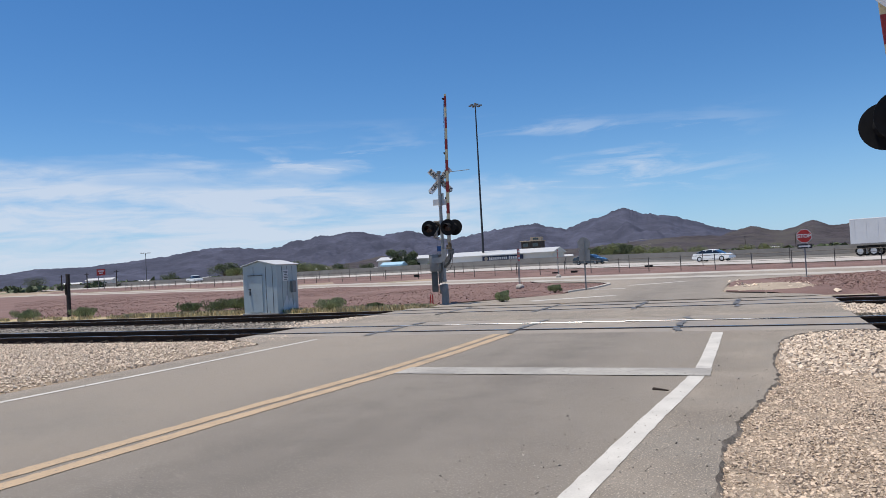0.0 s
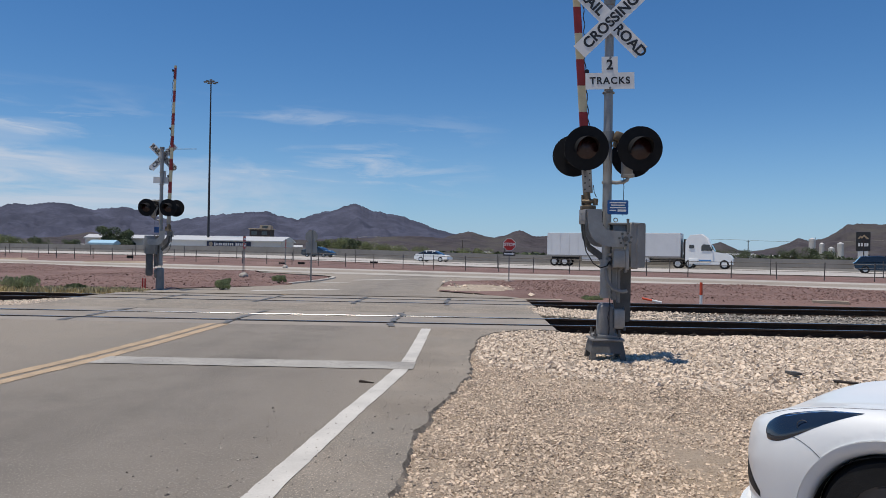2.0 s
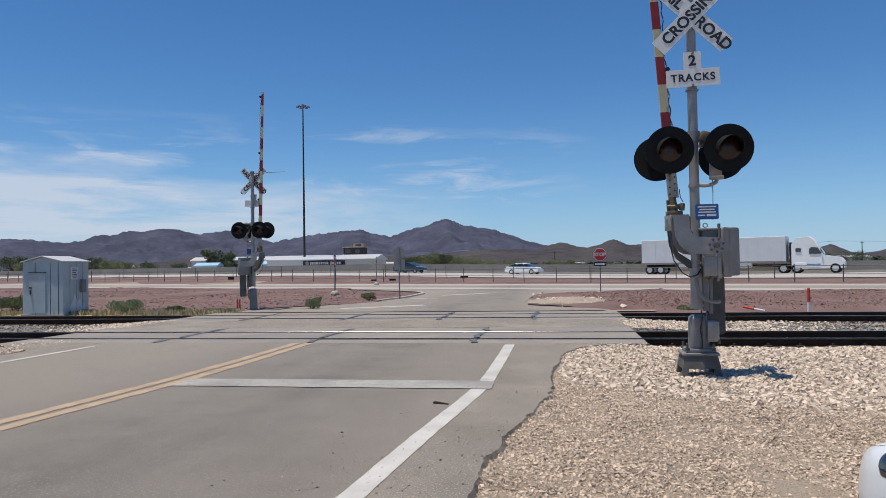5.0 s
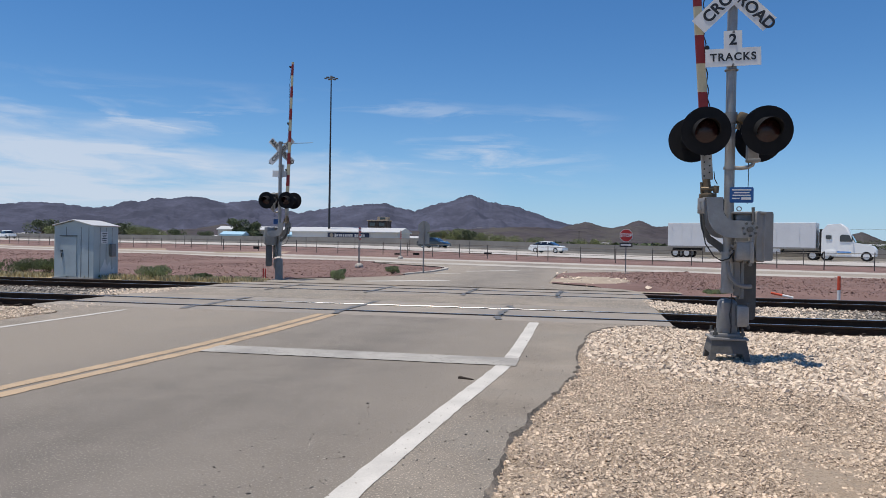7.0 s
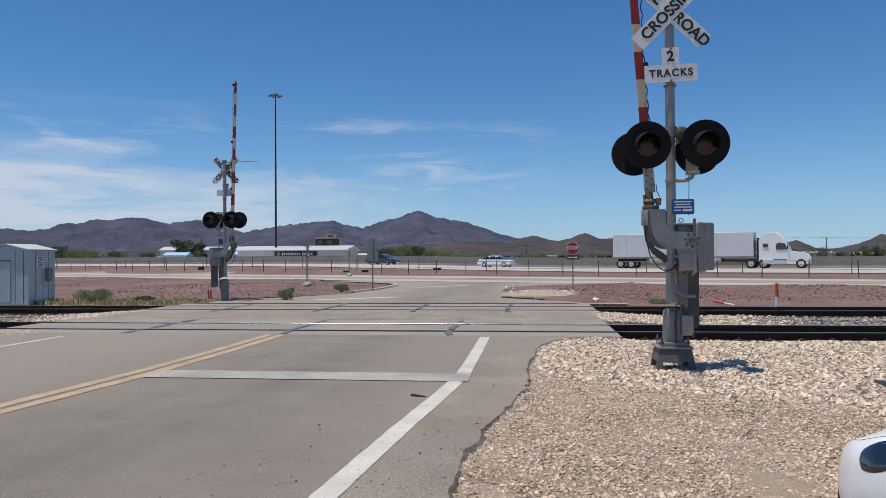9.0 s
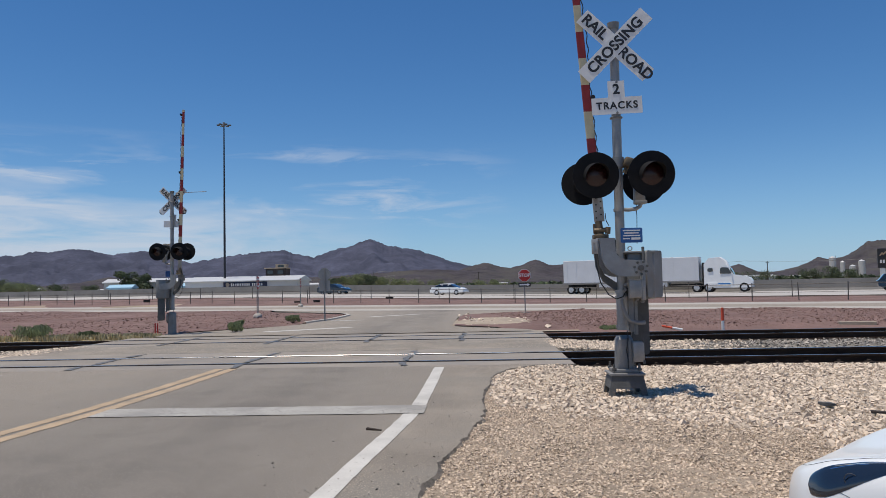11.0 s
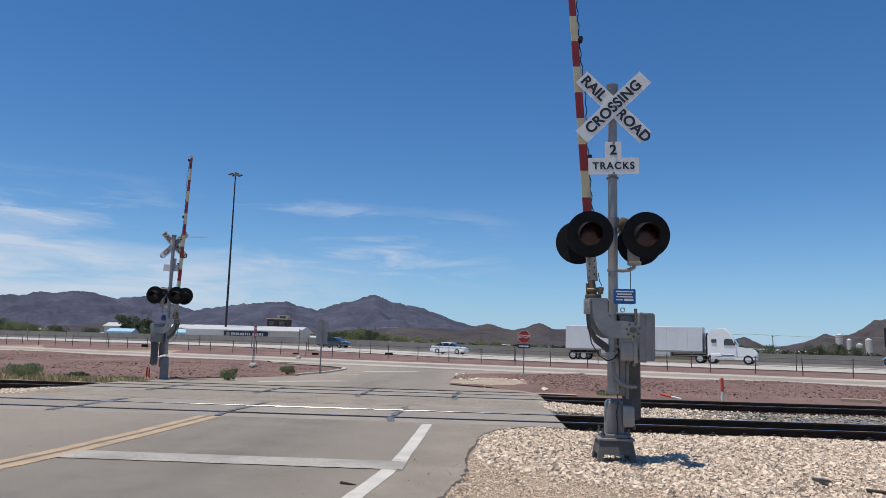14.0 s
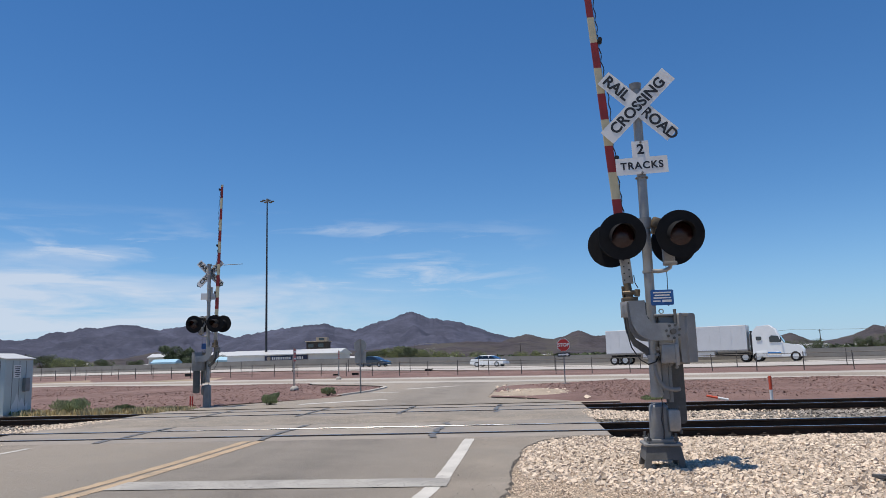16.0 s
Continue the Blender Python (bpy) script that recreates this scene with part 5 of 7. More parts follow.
k = 0
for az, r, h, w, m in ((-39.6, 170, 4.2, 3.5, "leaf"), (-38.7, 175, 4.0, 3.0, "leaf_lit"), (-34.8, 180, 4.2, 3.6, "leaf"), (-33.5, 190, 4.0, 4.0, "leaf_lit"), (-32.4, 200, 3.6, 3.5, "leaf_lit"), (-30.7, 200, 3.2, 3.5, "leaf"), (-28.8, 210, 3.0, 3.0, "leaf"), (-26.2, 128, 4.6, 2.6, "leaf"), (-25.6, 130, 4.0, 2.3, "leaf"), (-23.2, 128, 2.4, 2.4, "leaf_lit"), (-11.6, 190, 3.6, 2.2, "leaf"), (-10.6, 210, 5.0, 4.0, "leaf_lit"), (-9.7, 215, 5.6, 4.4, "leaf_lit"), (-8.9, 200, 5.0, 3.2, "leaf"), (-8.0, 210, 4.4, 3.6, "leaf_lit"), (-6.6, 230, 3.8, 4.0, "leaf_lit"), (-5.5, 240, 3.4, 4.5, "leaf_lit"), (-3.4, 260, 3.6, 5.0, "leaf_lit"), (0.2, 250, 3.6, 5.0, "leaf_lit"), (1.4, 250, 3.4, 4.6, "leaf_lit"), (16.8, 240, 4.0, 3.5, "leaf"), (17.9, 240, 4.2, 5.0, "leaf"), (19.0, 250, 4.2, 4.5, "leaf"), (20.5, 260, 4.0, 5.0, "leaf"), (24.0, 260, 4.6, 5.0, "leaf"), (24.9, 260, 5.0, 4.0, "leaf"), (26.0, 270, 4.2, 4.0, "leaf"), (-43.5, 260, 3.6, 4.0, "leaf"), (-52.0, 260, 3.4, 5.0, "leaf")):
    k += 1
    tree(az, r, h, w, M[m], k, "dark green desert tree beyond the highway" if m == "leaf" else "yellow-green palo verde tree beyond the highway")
rng = np.random.default_rng(9)
az = np.radians(rng.uniform(-60, 45, 900))
rr = 260 + 1300 * rng.uniform(0, 1, 900) ** 1.5
cs = np.stack((rr * np.sin(az), rr * np.cos(az), 0.6 + 0.0015 * rr * rng.uniform(0.3, 1.2, 900)), -1)
tagged(leaf_cloud("far_scrub", cs, 1.2 + rr * 0.0028 * rng.uniform(0.5, 1.3, 900), 26, 1.3, M["leaf"], None, 0.7, 10), "dark desert scrub across the far plain", "scrub", kind="stuff")


# ---- small houses and sheds on the plain ----
def shed(az, r, w, d, h, wall, roof, label, pitch=0.0, turn=None):
    x, y = r * math.sin(radians(az)), r * math.cos(radians(az))
    b = thing("building", (x, y, lie(x, y) - 0.1), label, "building", "buildings beyond the highway", -az * 0.5 if turn is None else turn)
    bm = bmesh.new()
    box(bm, (0, 0, h / 2), (w, d, h))
    part("wall", bm, wall, b, smooth=False)
    bm = bmesh.new()
    slab(bm, [(-d / 2 - .4, h), (d / 2 + .4, h), (d / 2 + .4, h + .2), (0, h + pitch + .25), (-d / 2 - .4, h + .2)], w + 0.6, Matrix.Translation((-w / 2 - .3, 0, 0)) @ pose(0, 0, 0, 90, 0, 90))
    part("roof", bm, roof, b, smooth=False)
    for i in range(max(1, int(w / 6))):
        bm = bmesh.new()
        box(bm, (-w / 2 + (i + 0.5) * w / max(1, int(w / 6)), -d / 2 - 0.02, h * 0.5), (1.6, 0.08, h * 0.4))
        part("window", bm, M["glass"], b, "dark window", False)
    return b


rng = random.Random(21)
for k in range(26):
    shed(rng.uniform(-50, 26), rng.uniform(450, 1100), rng.uniform(8, 20), 8, rng.uniform(2.8, 4), M["wall_white"] if rng.random() < 0.6 else M["wall_tan"], M["hut_roof"], "small far-off house on the plain", 1.2)
shed(18.3, 330, 34, 12, 2.6, M["wall_white"], M["hut_roof"], "long low white building", 0.5)
shed(12.0, 420, 26, 12, 3.0, M["wall_tan"], M["hut_roof"], "low tan building with a pale roof", 0.6)

# glass works: blue-roofed shed, long white hall, rooftop cabin
shed(-26.7, 172, 4.6, 5, 1.7, M["roof_blue"], M["roof_blue"], "low shed with a pale blue metal roof", 0.6, 12)
shed(-21.6, 163, 9.6, 6, 1.75, M["roof_blue"], M["roof_blue"], "low shed with a pale blue metal roof", 0.7, 12)
shed(-23.6, 186, 27, 8, 3.0, M["wall_white"], M["hut_roof"], "long low building with a white roof", 0.8, 12)
hall = thing("factory_hall", (-48.4, 150.5, 0.6), "long white metal hall with dark lettering", "building", "buildings beyond the highway", 2)
bm = bmesh.new()
box(bm, (0, 0, 1.3), (22.7, 12, 2.6))
part("wall", bm, M["wall_white"], hall, smooth=False)
bm = bmesh.new()
slab(bm, [(-6.5, 2.6), (6.5, 2.6), (6.5, 2.78), (0, 3.75), (-6.5, 2.78)], 23.5, Matrix.Translation((-11.75, 0, 0)) @ pose(0, 0, 0, 90, 0, 90))
part("roof", bm, M["hut_roof"], hall, "pale low-pitched metal roof", False)
bm = bmesh.new()
box(bm, (0.85, -6.12, 2.0), (8.8, 0.2, 1.05))
band = part("sign_band", bm, M["navy"], hall, "dark navy sign band", False)
rng = random.Random(4)
x = -1.9
for k in range(14):
    w = rng.choice((0.26, 0.32, 0.36))
    if k == 9:
        x += 0.3
    bm = bmesh.new()
    box(bm, (x, -6.25, 1.98), (w, 0.05, 0.5 if k not in (0, 9) else 0.62))
    part("sign_bar", bm, M["sign_white"], band, "pale sign letter bar", False)
    x += w + 0.15
bm = bmesh.new()
slab(bm, ring(16, 0.4), 0.05, Matrix.Translation((-2.7, -6.22, 2.0)) @ FACE)
part("sign_emblem", bm, M["wall_tan"], band, "pale round emblem", False)
cabin = thing("rooftop_cabin", (-44.5, 158, 0.6), "brown boxy tower with dark openings", "building", "", 2)
bm = bmesh.new()
box(bm, (0, 0, 2.7), (4.4, 4, 5.4))
part("wall", bm, M["wood"], cabin, smooth=False)
for dx, dz in ((-1.2, 4.6), (1.0, 4.6), (0.9, 5.95)):
    bm = bmesh.new()
    box(bm, (dx, -2.03 if dz < 5.5 else -1.03, dz), (1.2, 0.1, 0.8 if dz < 5.5 else 0.45))
    part("opening", bm, M["glass"], cabin, "dark opening", False)
bm = bmesh.new()
box(bm, (0, 0, 5.5), (4.8, 4.4, 0.2))
box(bm, (0.9, 0, 5.95), (2.4, 2, 0.8))
part("roof", bm, M["wall_tan"], cabin, smooth=False)

# silos
for az, r, h, w in ((25.0, 600, 15.5, 2.3), (25.6, 600, 12.0, 1.7), (26.2, 600, 9, 2.2), (26.75, 600, 12.5, 2.2)):
    x, y = r * math.sin(radians(az)), r * math.cos(radians(az))
    s = thing("silo", (x, y, 0.5), "pale round storage silo", "silo", "silos")
    bm = bmesh.new()
    rod(bm, (0, 0, 0), (0, 0, h), w, seg=20)
    part("body", bm, M["silo"], s)
    bm = bmesh.new()
    rod(bm, (0, 0, h), (0, 0, h + 1.1), w, 0.3, 20)
    part("cap", bm, M["hut_roof"], s)
    bm = bmesh.new()
    rod(bm, (w + 0.1, 0, 0), (w + 0.1, 0, h + 1.5), 0.12, seg=6)
    part("pipe", bm, M["galv"], s)


# ---- masts, lamps, poles ----
def high_mast(x, y, h):
    p = thing("high_mast_light", (x, y, lie(x, y) - 0.1), "tall slender dark steel light mast with lamp ring", "light mast")
    bm = bmesh.new()
    rod(bm, (0, 0, 0), (0, 0, h), 0.26, 0.12, 16)
    part("pole", bm, M["mast_steel"], p, "tapered dark steel pole")
    bm = bmesh.new()
    rod(bm, (0, 0, h - 0.3), (0, 0, h + 0.5), 0.28, seg=12)
    part("head", bm, M["galv"], p)
    for k in range(6):
        a = k * math.pi / 3 + 0.2
        bm = bmesh.new()
        rod(bm, (0, 0, h), (0.9 * math.cos(a), 0.9 * math.sin(a), h), 0.04, seg=6)
        box(bm, (1.15 * math.cos(a), 1.15 * math.sin(a), h - 0.05), (0.6, 0.45, 0.25), pose(0, 0, 0, 0, 0, math.degrees(a)), 0.05)
        part("luminaire", bm, M["castgrey"], p)
    return p


high_mast(-52.8, 148, 35.3)


def street_lamp(az, r, h, arm, both=True):
    x, y = r * math.sin(radians(az)), r * math.cos(radians(az))
    p = thing("street_lamp", (x, y, 0.3), "grey street lamp with curved arms", "street lamp", "street lamps", -az)
    bm = bmesh.new()
    rod(bm, (0, 0, 0), (0, 0, h), 0.16, 0.09, 10)
    part("pole", bm, M["castgrey"], p)
    for s in (-1, 1) if both else (1,):
        bm = bmesh.new()
        tube(bm, [(0, 0, h - 0.8), (s * arm * 0.3, 0, h - 0.2), (s * arm * 0.65, 0, h + 0.05), (s * arm, 0, h)], 0.07, 6)
        part("arm", bm, M["galv"], p)
        bm = bmesh.new()
        box(bm, (s * (arm + 0.5), 0, h), (1.4, 0.6, 0.25), None, 0.08)
        part("luminaire", bm, M["galv"], p)
    return p


street_lamp(15.6, 330, 8.6, 7.0)
street_lamp(-8.5, 330, 8.3, 9.0, False)
street_lamp(-7.8, 380, 7.0, 5.0, False)
street_lamp(-45.0, 300, 12.5, 0.6)
for az, r, h in ((18.0, 320, 8.0), (20.9, 320, 8.4), (28.2, 260, 7.5), (-0.3, 420, 9.0), (3.0, 430, 9.0), (7.0, 420, 9), (-48.9, 240, 5.2), (-47.0, 240, 5.6), (-50.5, 240, 4.8), (-35.8, 420, 10)):
    x, y = r * math.sin(radians(az)), r * math.cos(radians(az))
    p = thing("utility_pole", (x, y, 0.2), "dark timber utility pole with crossarm", "utility pole", "utility poles", -az)
    bm = bmesh.new()
    rod(bm, (0, 0, 0), (0, 0, h), 0.2, 0.13, 8)
    part("pole", bm, M["wood"], p)
    bm = bmesh.new()
    box(bm, (0, 0, h - 0.5), (1.3, 0.15, 0.15))
    part("crossarm", bm, M["wood"], p)
bm = bmesh.new()
a, b = Vector((320 * math.sin(radians(9)), 320 * math.cos(radians(9)), 8.6)), Vector((300 * math.sin(radians(42)), 300 * math.cos(radians(42)), 8.6))
tube(bm, [a.lerp(b, k / 30) - Vector((0, 0, 0.9 * math.sin(((k % 10) / 10) * math.pi))) for k in range(31)], 0.05, 4)
tagged(new("overhead_wire", mesh_of("overhead_wire", bm, M["cable"])), "thin overhead wire across the plain", "wire")


def sign_on_posts(name, x, y, z, label, category, turn, draw):
    s = thing(name, (x, y, z), label, category, "", turn)
    draw(s)
    return s


def draw_pylon(s):
    bm = bmesh.new()
    box(bm, (0, 0, 2.0), (3.0, 0.7, 4.0))
    part("base", bm, M["wall_white"], s, smooth=False)
    bm = bmesh.new()
    box(bm, (0, 0, 7.2), (4.2, 0.8, 6.4), bevel=0.1)
    part("panel", bm, M["letter"], s, "black sign panel", False)
    bm = bmesh.new()
    slab(bm, [(-1.7, 8.0), (-0.8, 9.2), (-0.4, 8.8), (0.2, 9.5), (1.7, 8.0), (1.0, 8.0), (0.2, 8.8), (-0.4, 8.1), (-0.8, 8.5), (-1.2, 8.0)], 0.05, Matrix.Translation((0, -0.42, 0)) @ FACE)
    part("emblem", bm, M["yellow_paint"], s, "yellow mountain-shaped emblem", False)
    bm = bmesh.new()
    for k in range(4):
        box(bm, (-1.2 + 0.8 * k, -0.44, 6.1), (0.55, 0.06, 1.1))
    part("bars", bm, M["sign_white"], s, "white bars of lettering", False)


sign_on_posts("pylon_sign", 280 * math.sin(radians(28.15)), 280 * math.cos(radians(28.15)), 0.4, "black and white roadside pylon sign", "sign", -20, draw_pylon)


def draw_red_board(s):
    bm = bmesh.new()
    box(bm, (0, 0, 4.0), (1.9, 0.12, 1.5))
    part("board", bm, M["sign_red"], s, "red board", False)
    bm = bmesh.new()
    for z, w in ((4.3, 1.3), (3.8, 0.8)):
        box(bm, (0, -0.08, z), (w, 0.05, 0.25))
    part("bars", bm, M["sign_white"], s, "white bars of lettering", False)
    for dx in (-0.6, 0.6):
        bm = bmesh.new()
        rod(bm, (dx, 0, 0), (dx, 0, 3.4), 0.08, seg=8)
        part("post", bm, M["galv"], s)


sign_on_posts("roadside_board", 190 * math.sin(radians(-48)), 190 * math.cos(radians(-48)), 0.5, "red roadside board on two posts", "sign", 35, draw_red_board)


def draw_arch(s):
    bm = bmesh.new()
    tube(bm, [(0, 0, 0), (0, 0, 2.8), (0.1, 0, 4.2), (0.45, 0, 5.6), (1.2, 0, 6.9), (2.4, 0, 7.7), (4.2, 0, 8.0), (9.0, 0, 8.1)], 0.24, 10)
    part("mast", bm, M["cable"], s, "dark curved steel mast")
    bm = bmesh.new()
    box(bm, (-0.75, -0.2, 2.4), (1.1, 0.06, 1.1), pose(0, 0, 0, 0, 3, 0))
    part("work_sign", bm, M["orange"], s, "square orange sign", False)


sign_on_posts("cantilever_mast", 118 * math.sin(radians(31.35)), 118 * math.cos(radians(31.35)), 0.2, "dark curved cantilever mast beside the highway", "sign mast", 0, draw_arch)

# ---- roadside fence ----
fence = thing("fence", (0, 0, 0), "long low wire fence on thin dark posts", "fence")
bm = bmesh.new()
rod(bm, (0, 0, -0.1), (0, 0, 1.22), 0.035, seg=6)
POST = mesh_of("post", bm, M["fence"])
ends = []
x = -118.0
while x < 62:
    y = 61.5 - SLOPE * x
    p = new("post", POST)
    p.parent, p.location = fence, (x, y, lie(x, y))
    p.rotation_euler = (random.uniform(-.03, .03), random.uniform(-.03, .03), 0)
    ends.append((x, y, lie(x, y)))
    x += 2.75
for dz in (0.25, 0.55, 0.85, 1.12):
    bm = bmesh.new()
    tube(bm, [(x, y, z + dz + random.uniform(-.02, .02)) for x, y, z in ends], 0.012 if dz < 1.1 else 0.022, 4)
    part("wire", bm, M["fence"], fence)
fence = thing("barrier_posts", (0, 0, 0), "thin dark posts along the highway shoulder", "fence")
for k in range(36):
    x = -150 + 7.3 * k
    y = 71.0 - SLOPE * x
    p = new("post", POST)
    p.parent, p.location = fence, (x, y, lie(x, y) + 0.1)


# ---- signs by the road mouth ----
def octagon(r):
    return ring(8, r, math.pi / 8)


stop = thing("stop_sign", (2.52, 37.2, 0.0), "red octagonal STOP sign on a steel post", "stop sign")
bm = bmesh.new()
box(bm, (0, 0.02, 0.95), (0.055, 0.035, 1.95))
part("post", bm, M["galv"], stop, "thin steel post", False)
bm = bmesh.new()
slab(bm, octagon(0.335), 0.006, Matrix.Translation((0, -0.02, 1.93)) @ FACE)
o = part("border", bm, M["sign_white"], stop, "white octagon border", False)
bm = bmesh.new()
slab(bm, octagon(0.31), 0.006, Matrix.Translation((0, -0.03, 1.93)) @ FACE)
face = part("face", bm, M["sign_red"], stop, "red octagon face", False)
letters("lettering", "STOP", 0.235, Matrix.Translation((0, -0.04, 1.93)) @ FACE, face, M["sign_white"])
bm = bmesh.new()
slab(bm, rounded(0.62, 0.20, 0.02), 0.006, Matrix.Translation((0, -0.02, 1.46)) @ FACE)
pl = part("one_way_plate", bm, M["letter"], stop, "black plate with a white arrow", False)
bm = bmesh.new()
slab(bm, [(-0.26, -0.035), (0.14, -0.035), (0.14, -0.075), (0.27, 0), (0.14, 0.075), (0.14, 0.035), (-0.26, 0.035)], 0.004, Matrix.Translation((0, -0.03, 1.46)) @ FACE)
part("arrow", bm, M["sign_white"], pl, "white arrow", False)
bm = bmesh.new()
slab(bm, ring(9, 0.24), 0.08, Matrix.Translation((0, 0, 0.0)))
part("footing", bm, M["concrete"], stop, "pale concrete footing", False)

rev = thing("sign_back", (-6.85, 33.1, 0.0), "grey back of an octagonal road sign on a post", "road sign")
bm = bmesh.new()
box(bm, (0, 0.03, 1.2), (0.06, 0.04, 2.45))
part("post", bm, M["galv"], rev, "thin steel post", False)
bm = bmesh.new()
slab(bm, octagon(0.31), 0.006, Matrix.Translation((0, 0.055, 2.12)) @ FACE)
part("plate", bm, M["sign_back"], rev, "bare metal octagon", False)
bm = bmesh.new()
slab(bm, rounded(0.52, 0.50, 0.03), 0.006, Matrix.Translation((0, 0.06, 1.60)) @ FACE)
part("lower_plate", bm, M["sign_back"], rev, "bare metal square plate", False)

for x, y, h in ((-11.5, 38.0, 2.25), (-14.9, 60.5, 2.4)):
    s = thing("road_sign", (x, y, lie(x, y)), "narrow red and white sign on two thin posts", "road sign", "red and white signs", 96)
    for dx in (-0.14, 0.14):
        bm = bmesh.new()
        rod(bm, (dx, 0, 0), (dx, 0, h), 0.022, seg=6)
        part("post", bm, M["galv"], s)
    for dz, w in ((0.22, 0.45), (0.58, 0.38)):
        bm = bmesh.new()
        box(bm, (0, -0.03, h - dz), (0.60, 0.012, 0.30), bevel=0.004)
        pl = part("plate", bm, M["sign_red"], s, "red plate", False)
        bm = bmesh.new()
        box(bm, (0, -0.04, h - dz), (w, 0.01, 0.09))
        part("bar", bm, M["sign_white"], pl, "white bar", False)
    for dx in (-0.18, 0.22):
        bm = bmesh.new()
        bmesh.ops.create_icosphere(bm, subdivisions=2, radius=0.2, matrix=Matrix.Translation((dx, 0, 0.08)) @ Matrix.Diagonal((1.2, 1, 0.9, 1)))
        for v in bm.verts:
            v.co += Vector((noise.noise(v.co * 5) * 0.05, 0, noise.noise(v.co * 6) * 0.04))
        part("footing_stone", bm, M["concrete"], s, "pale stone footing")

post = thing("timber_post", (-30.1, 25.0, -0.1), "dark weathered square timber post on red gravel", "post")
bm = bmesh.new()
box(bm, (0, 0, 1.07), (0.14, 0.14, 2.14), bevel=0.012)
part("shaft", bm, M["wood"], post, smooth=False)
bm = bmesh.new()
box(bm, (-0.06, -0.08, 1.4), (0.10, 0.05, 0.5), bevel=0.01)
part("batten", bm, M["tie"], post, smooth=False)

mk = thing("marker_post", (7.75, 22.9, -0.2), "slim white marker post with an orange-red top", "marker post")
bm = bmesh.new()
rod(bm, (0, 0, 0), (0, 0, 0.44), 0.045, seg=12)
part("lower_tube", bm, M["sign_white"], mk, "white tube")
bm = bmesh.new()
rod(bm, (0, 0, 0.44), (0, 0, 0.84), 0.048, 0.044, seg=12)
part("upper_tube", bm, M["orange"], mk, "orange-red tube")
fallen = thing("marker_post", (6.35, 23.5, -0.05), "fallen orange and white marker post on red gravel", "marker post", "", -12)
for name, x0, x1, m in (("upper_tube", -0.3, 0.02, "orange"), ("lower_tube", 0.02, 0.32, "sign_white")):
    bm = bmesh.new()
    rod(bm, (x0, 0, 0.06 - x0 * 0.2), (x1, 0, 0.06 - x1 * 0.2), 0.035, seg=10)
    part(name, bm, M[m], fallen, "orange-red tube" if m == "orange" else "white tube")
for dx, dy in ((-0.55, 0.05), (-0.75, 0.3)):
    st = thing("marker_stake", (-10.55 + dx, 25.2 + dy, -0.05), "short rusty red marker stake", "stake", "red stakes")
    bm = bmesh.new()
    box(bm, (0, 0, 0.20), (0.045, 0.03, 0.44), bevel=0.005)
    part("shaft", bm, M["sign_red"], st, smooth=False)

# ---- equipment hut ----
hut = thing("equipment_hut", (-17.93, 24.42, -0.1), "pale green-grey metal railway equipment hut with gabled roof", "hut")
W, D, H = 1.62, 1.43, 1.93
bm = bmesh.new()
slab(bm, [(-W / 2, 0), (W / 2, 0), (W / 2, H), (0, H + 0.19), (-W / 2, H)], D, Matrix.Translation((0, D / 2, 0)) @ FACE)
part("body", bm, M["hut"], hut, smooth=False)
for x in (-0.30, 0.30, 0.62):
    bm = bmesh.new()
    box(bm, (x, -D / 2 - 0.004, H / 2), (0.014, 0.012, H - 0.06))
    part("panel_seam", bm, M["castgrey"], hut, smooth=False)
for y in (-0.35, 0.0, 0.35):
    bm = bmesh.new()
    box(bm, (W / 2 + 0.004, y, H / 2), (0.012, 0.012, H - 0.08))
    part("panel_seam", bm, M["galv"], hut, smooth=False)
bm = bmesh.new()
box(bm, (-0.15, -D / 2 - 0.016, 0.82), (0.66, 0.03, 1.45), Matrix.Translation((-0.05, 0, 0)), 0.006)
door = part("door", bm, M["hut"], hut, "flush metal door", False)
bm = bmesh.new()
box(bm, (-0.20, -D / 2 - 0.036, 1.57), (0.70, 0.04, 0.03))
part("door_head", bm, M["castgrey"], door, smooth=False)
bm = bmesh.new()
box(bm, (-0.46, -D / 2 - 0.06, 0.86), (0.035, 0.05, 0.17), bevel=0.008)
box(bm, (-0.47, -D / 2 - 0.05, 1.02), (0.09, 0.04, 0.07), bevel=0.008)
part("door_handle", bm, M["castgrey"], door, "dark latch and padlock", False)
for s in (-1, 1):
    bm = bmesh.new()
    a = math.atan2(0.19, W / 2)
    ln = math.hypot(W / 2, 0.19) + 0.07
    box(bm, (s * (W / 4 + 0.02), 0, H + 0.125), (ln, D + 0.16, 0.035), pose(0, 0, 0, 0, s * math.degrees(a), 0), 0.008)
    part("roof_sheet", bm, M["hut_roof"], hut, "white metal roof sheet", False)
bm = bmesh.new()
box(bm, (W / 2 + 0.07, 0.30, 1.05), (0.12, 0.24, 0.48), bevel=0.012)
part("meter_box", bm, M["galv"], hut, "grey box on the side wall", False)
bm = bmesh.new()
box(bm, (W / 2 + 0.012, -0.12, 1.52), (0.012, 0.36, 0.44))
pl = part("notice", bm, M["sign_white"], hut, "white notice with dark lines", False)
bm = bmesh.new()
for k in range(6):
    box(bm, (W / 2 + 0.021, -0.12, 1.68 - 0.065 * k), (0.006, 0.28 - 0.04 * (k % 3), 0.028))
part("text_bars", bm, M["letter"], pl, "dark bars of illegible writing", False)
bm = bmesh.new()
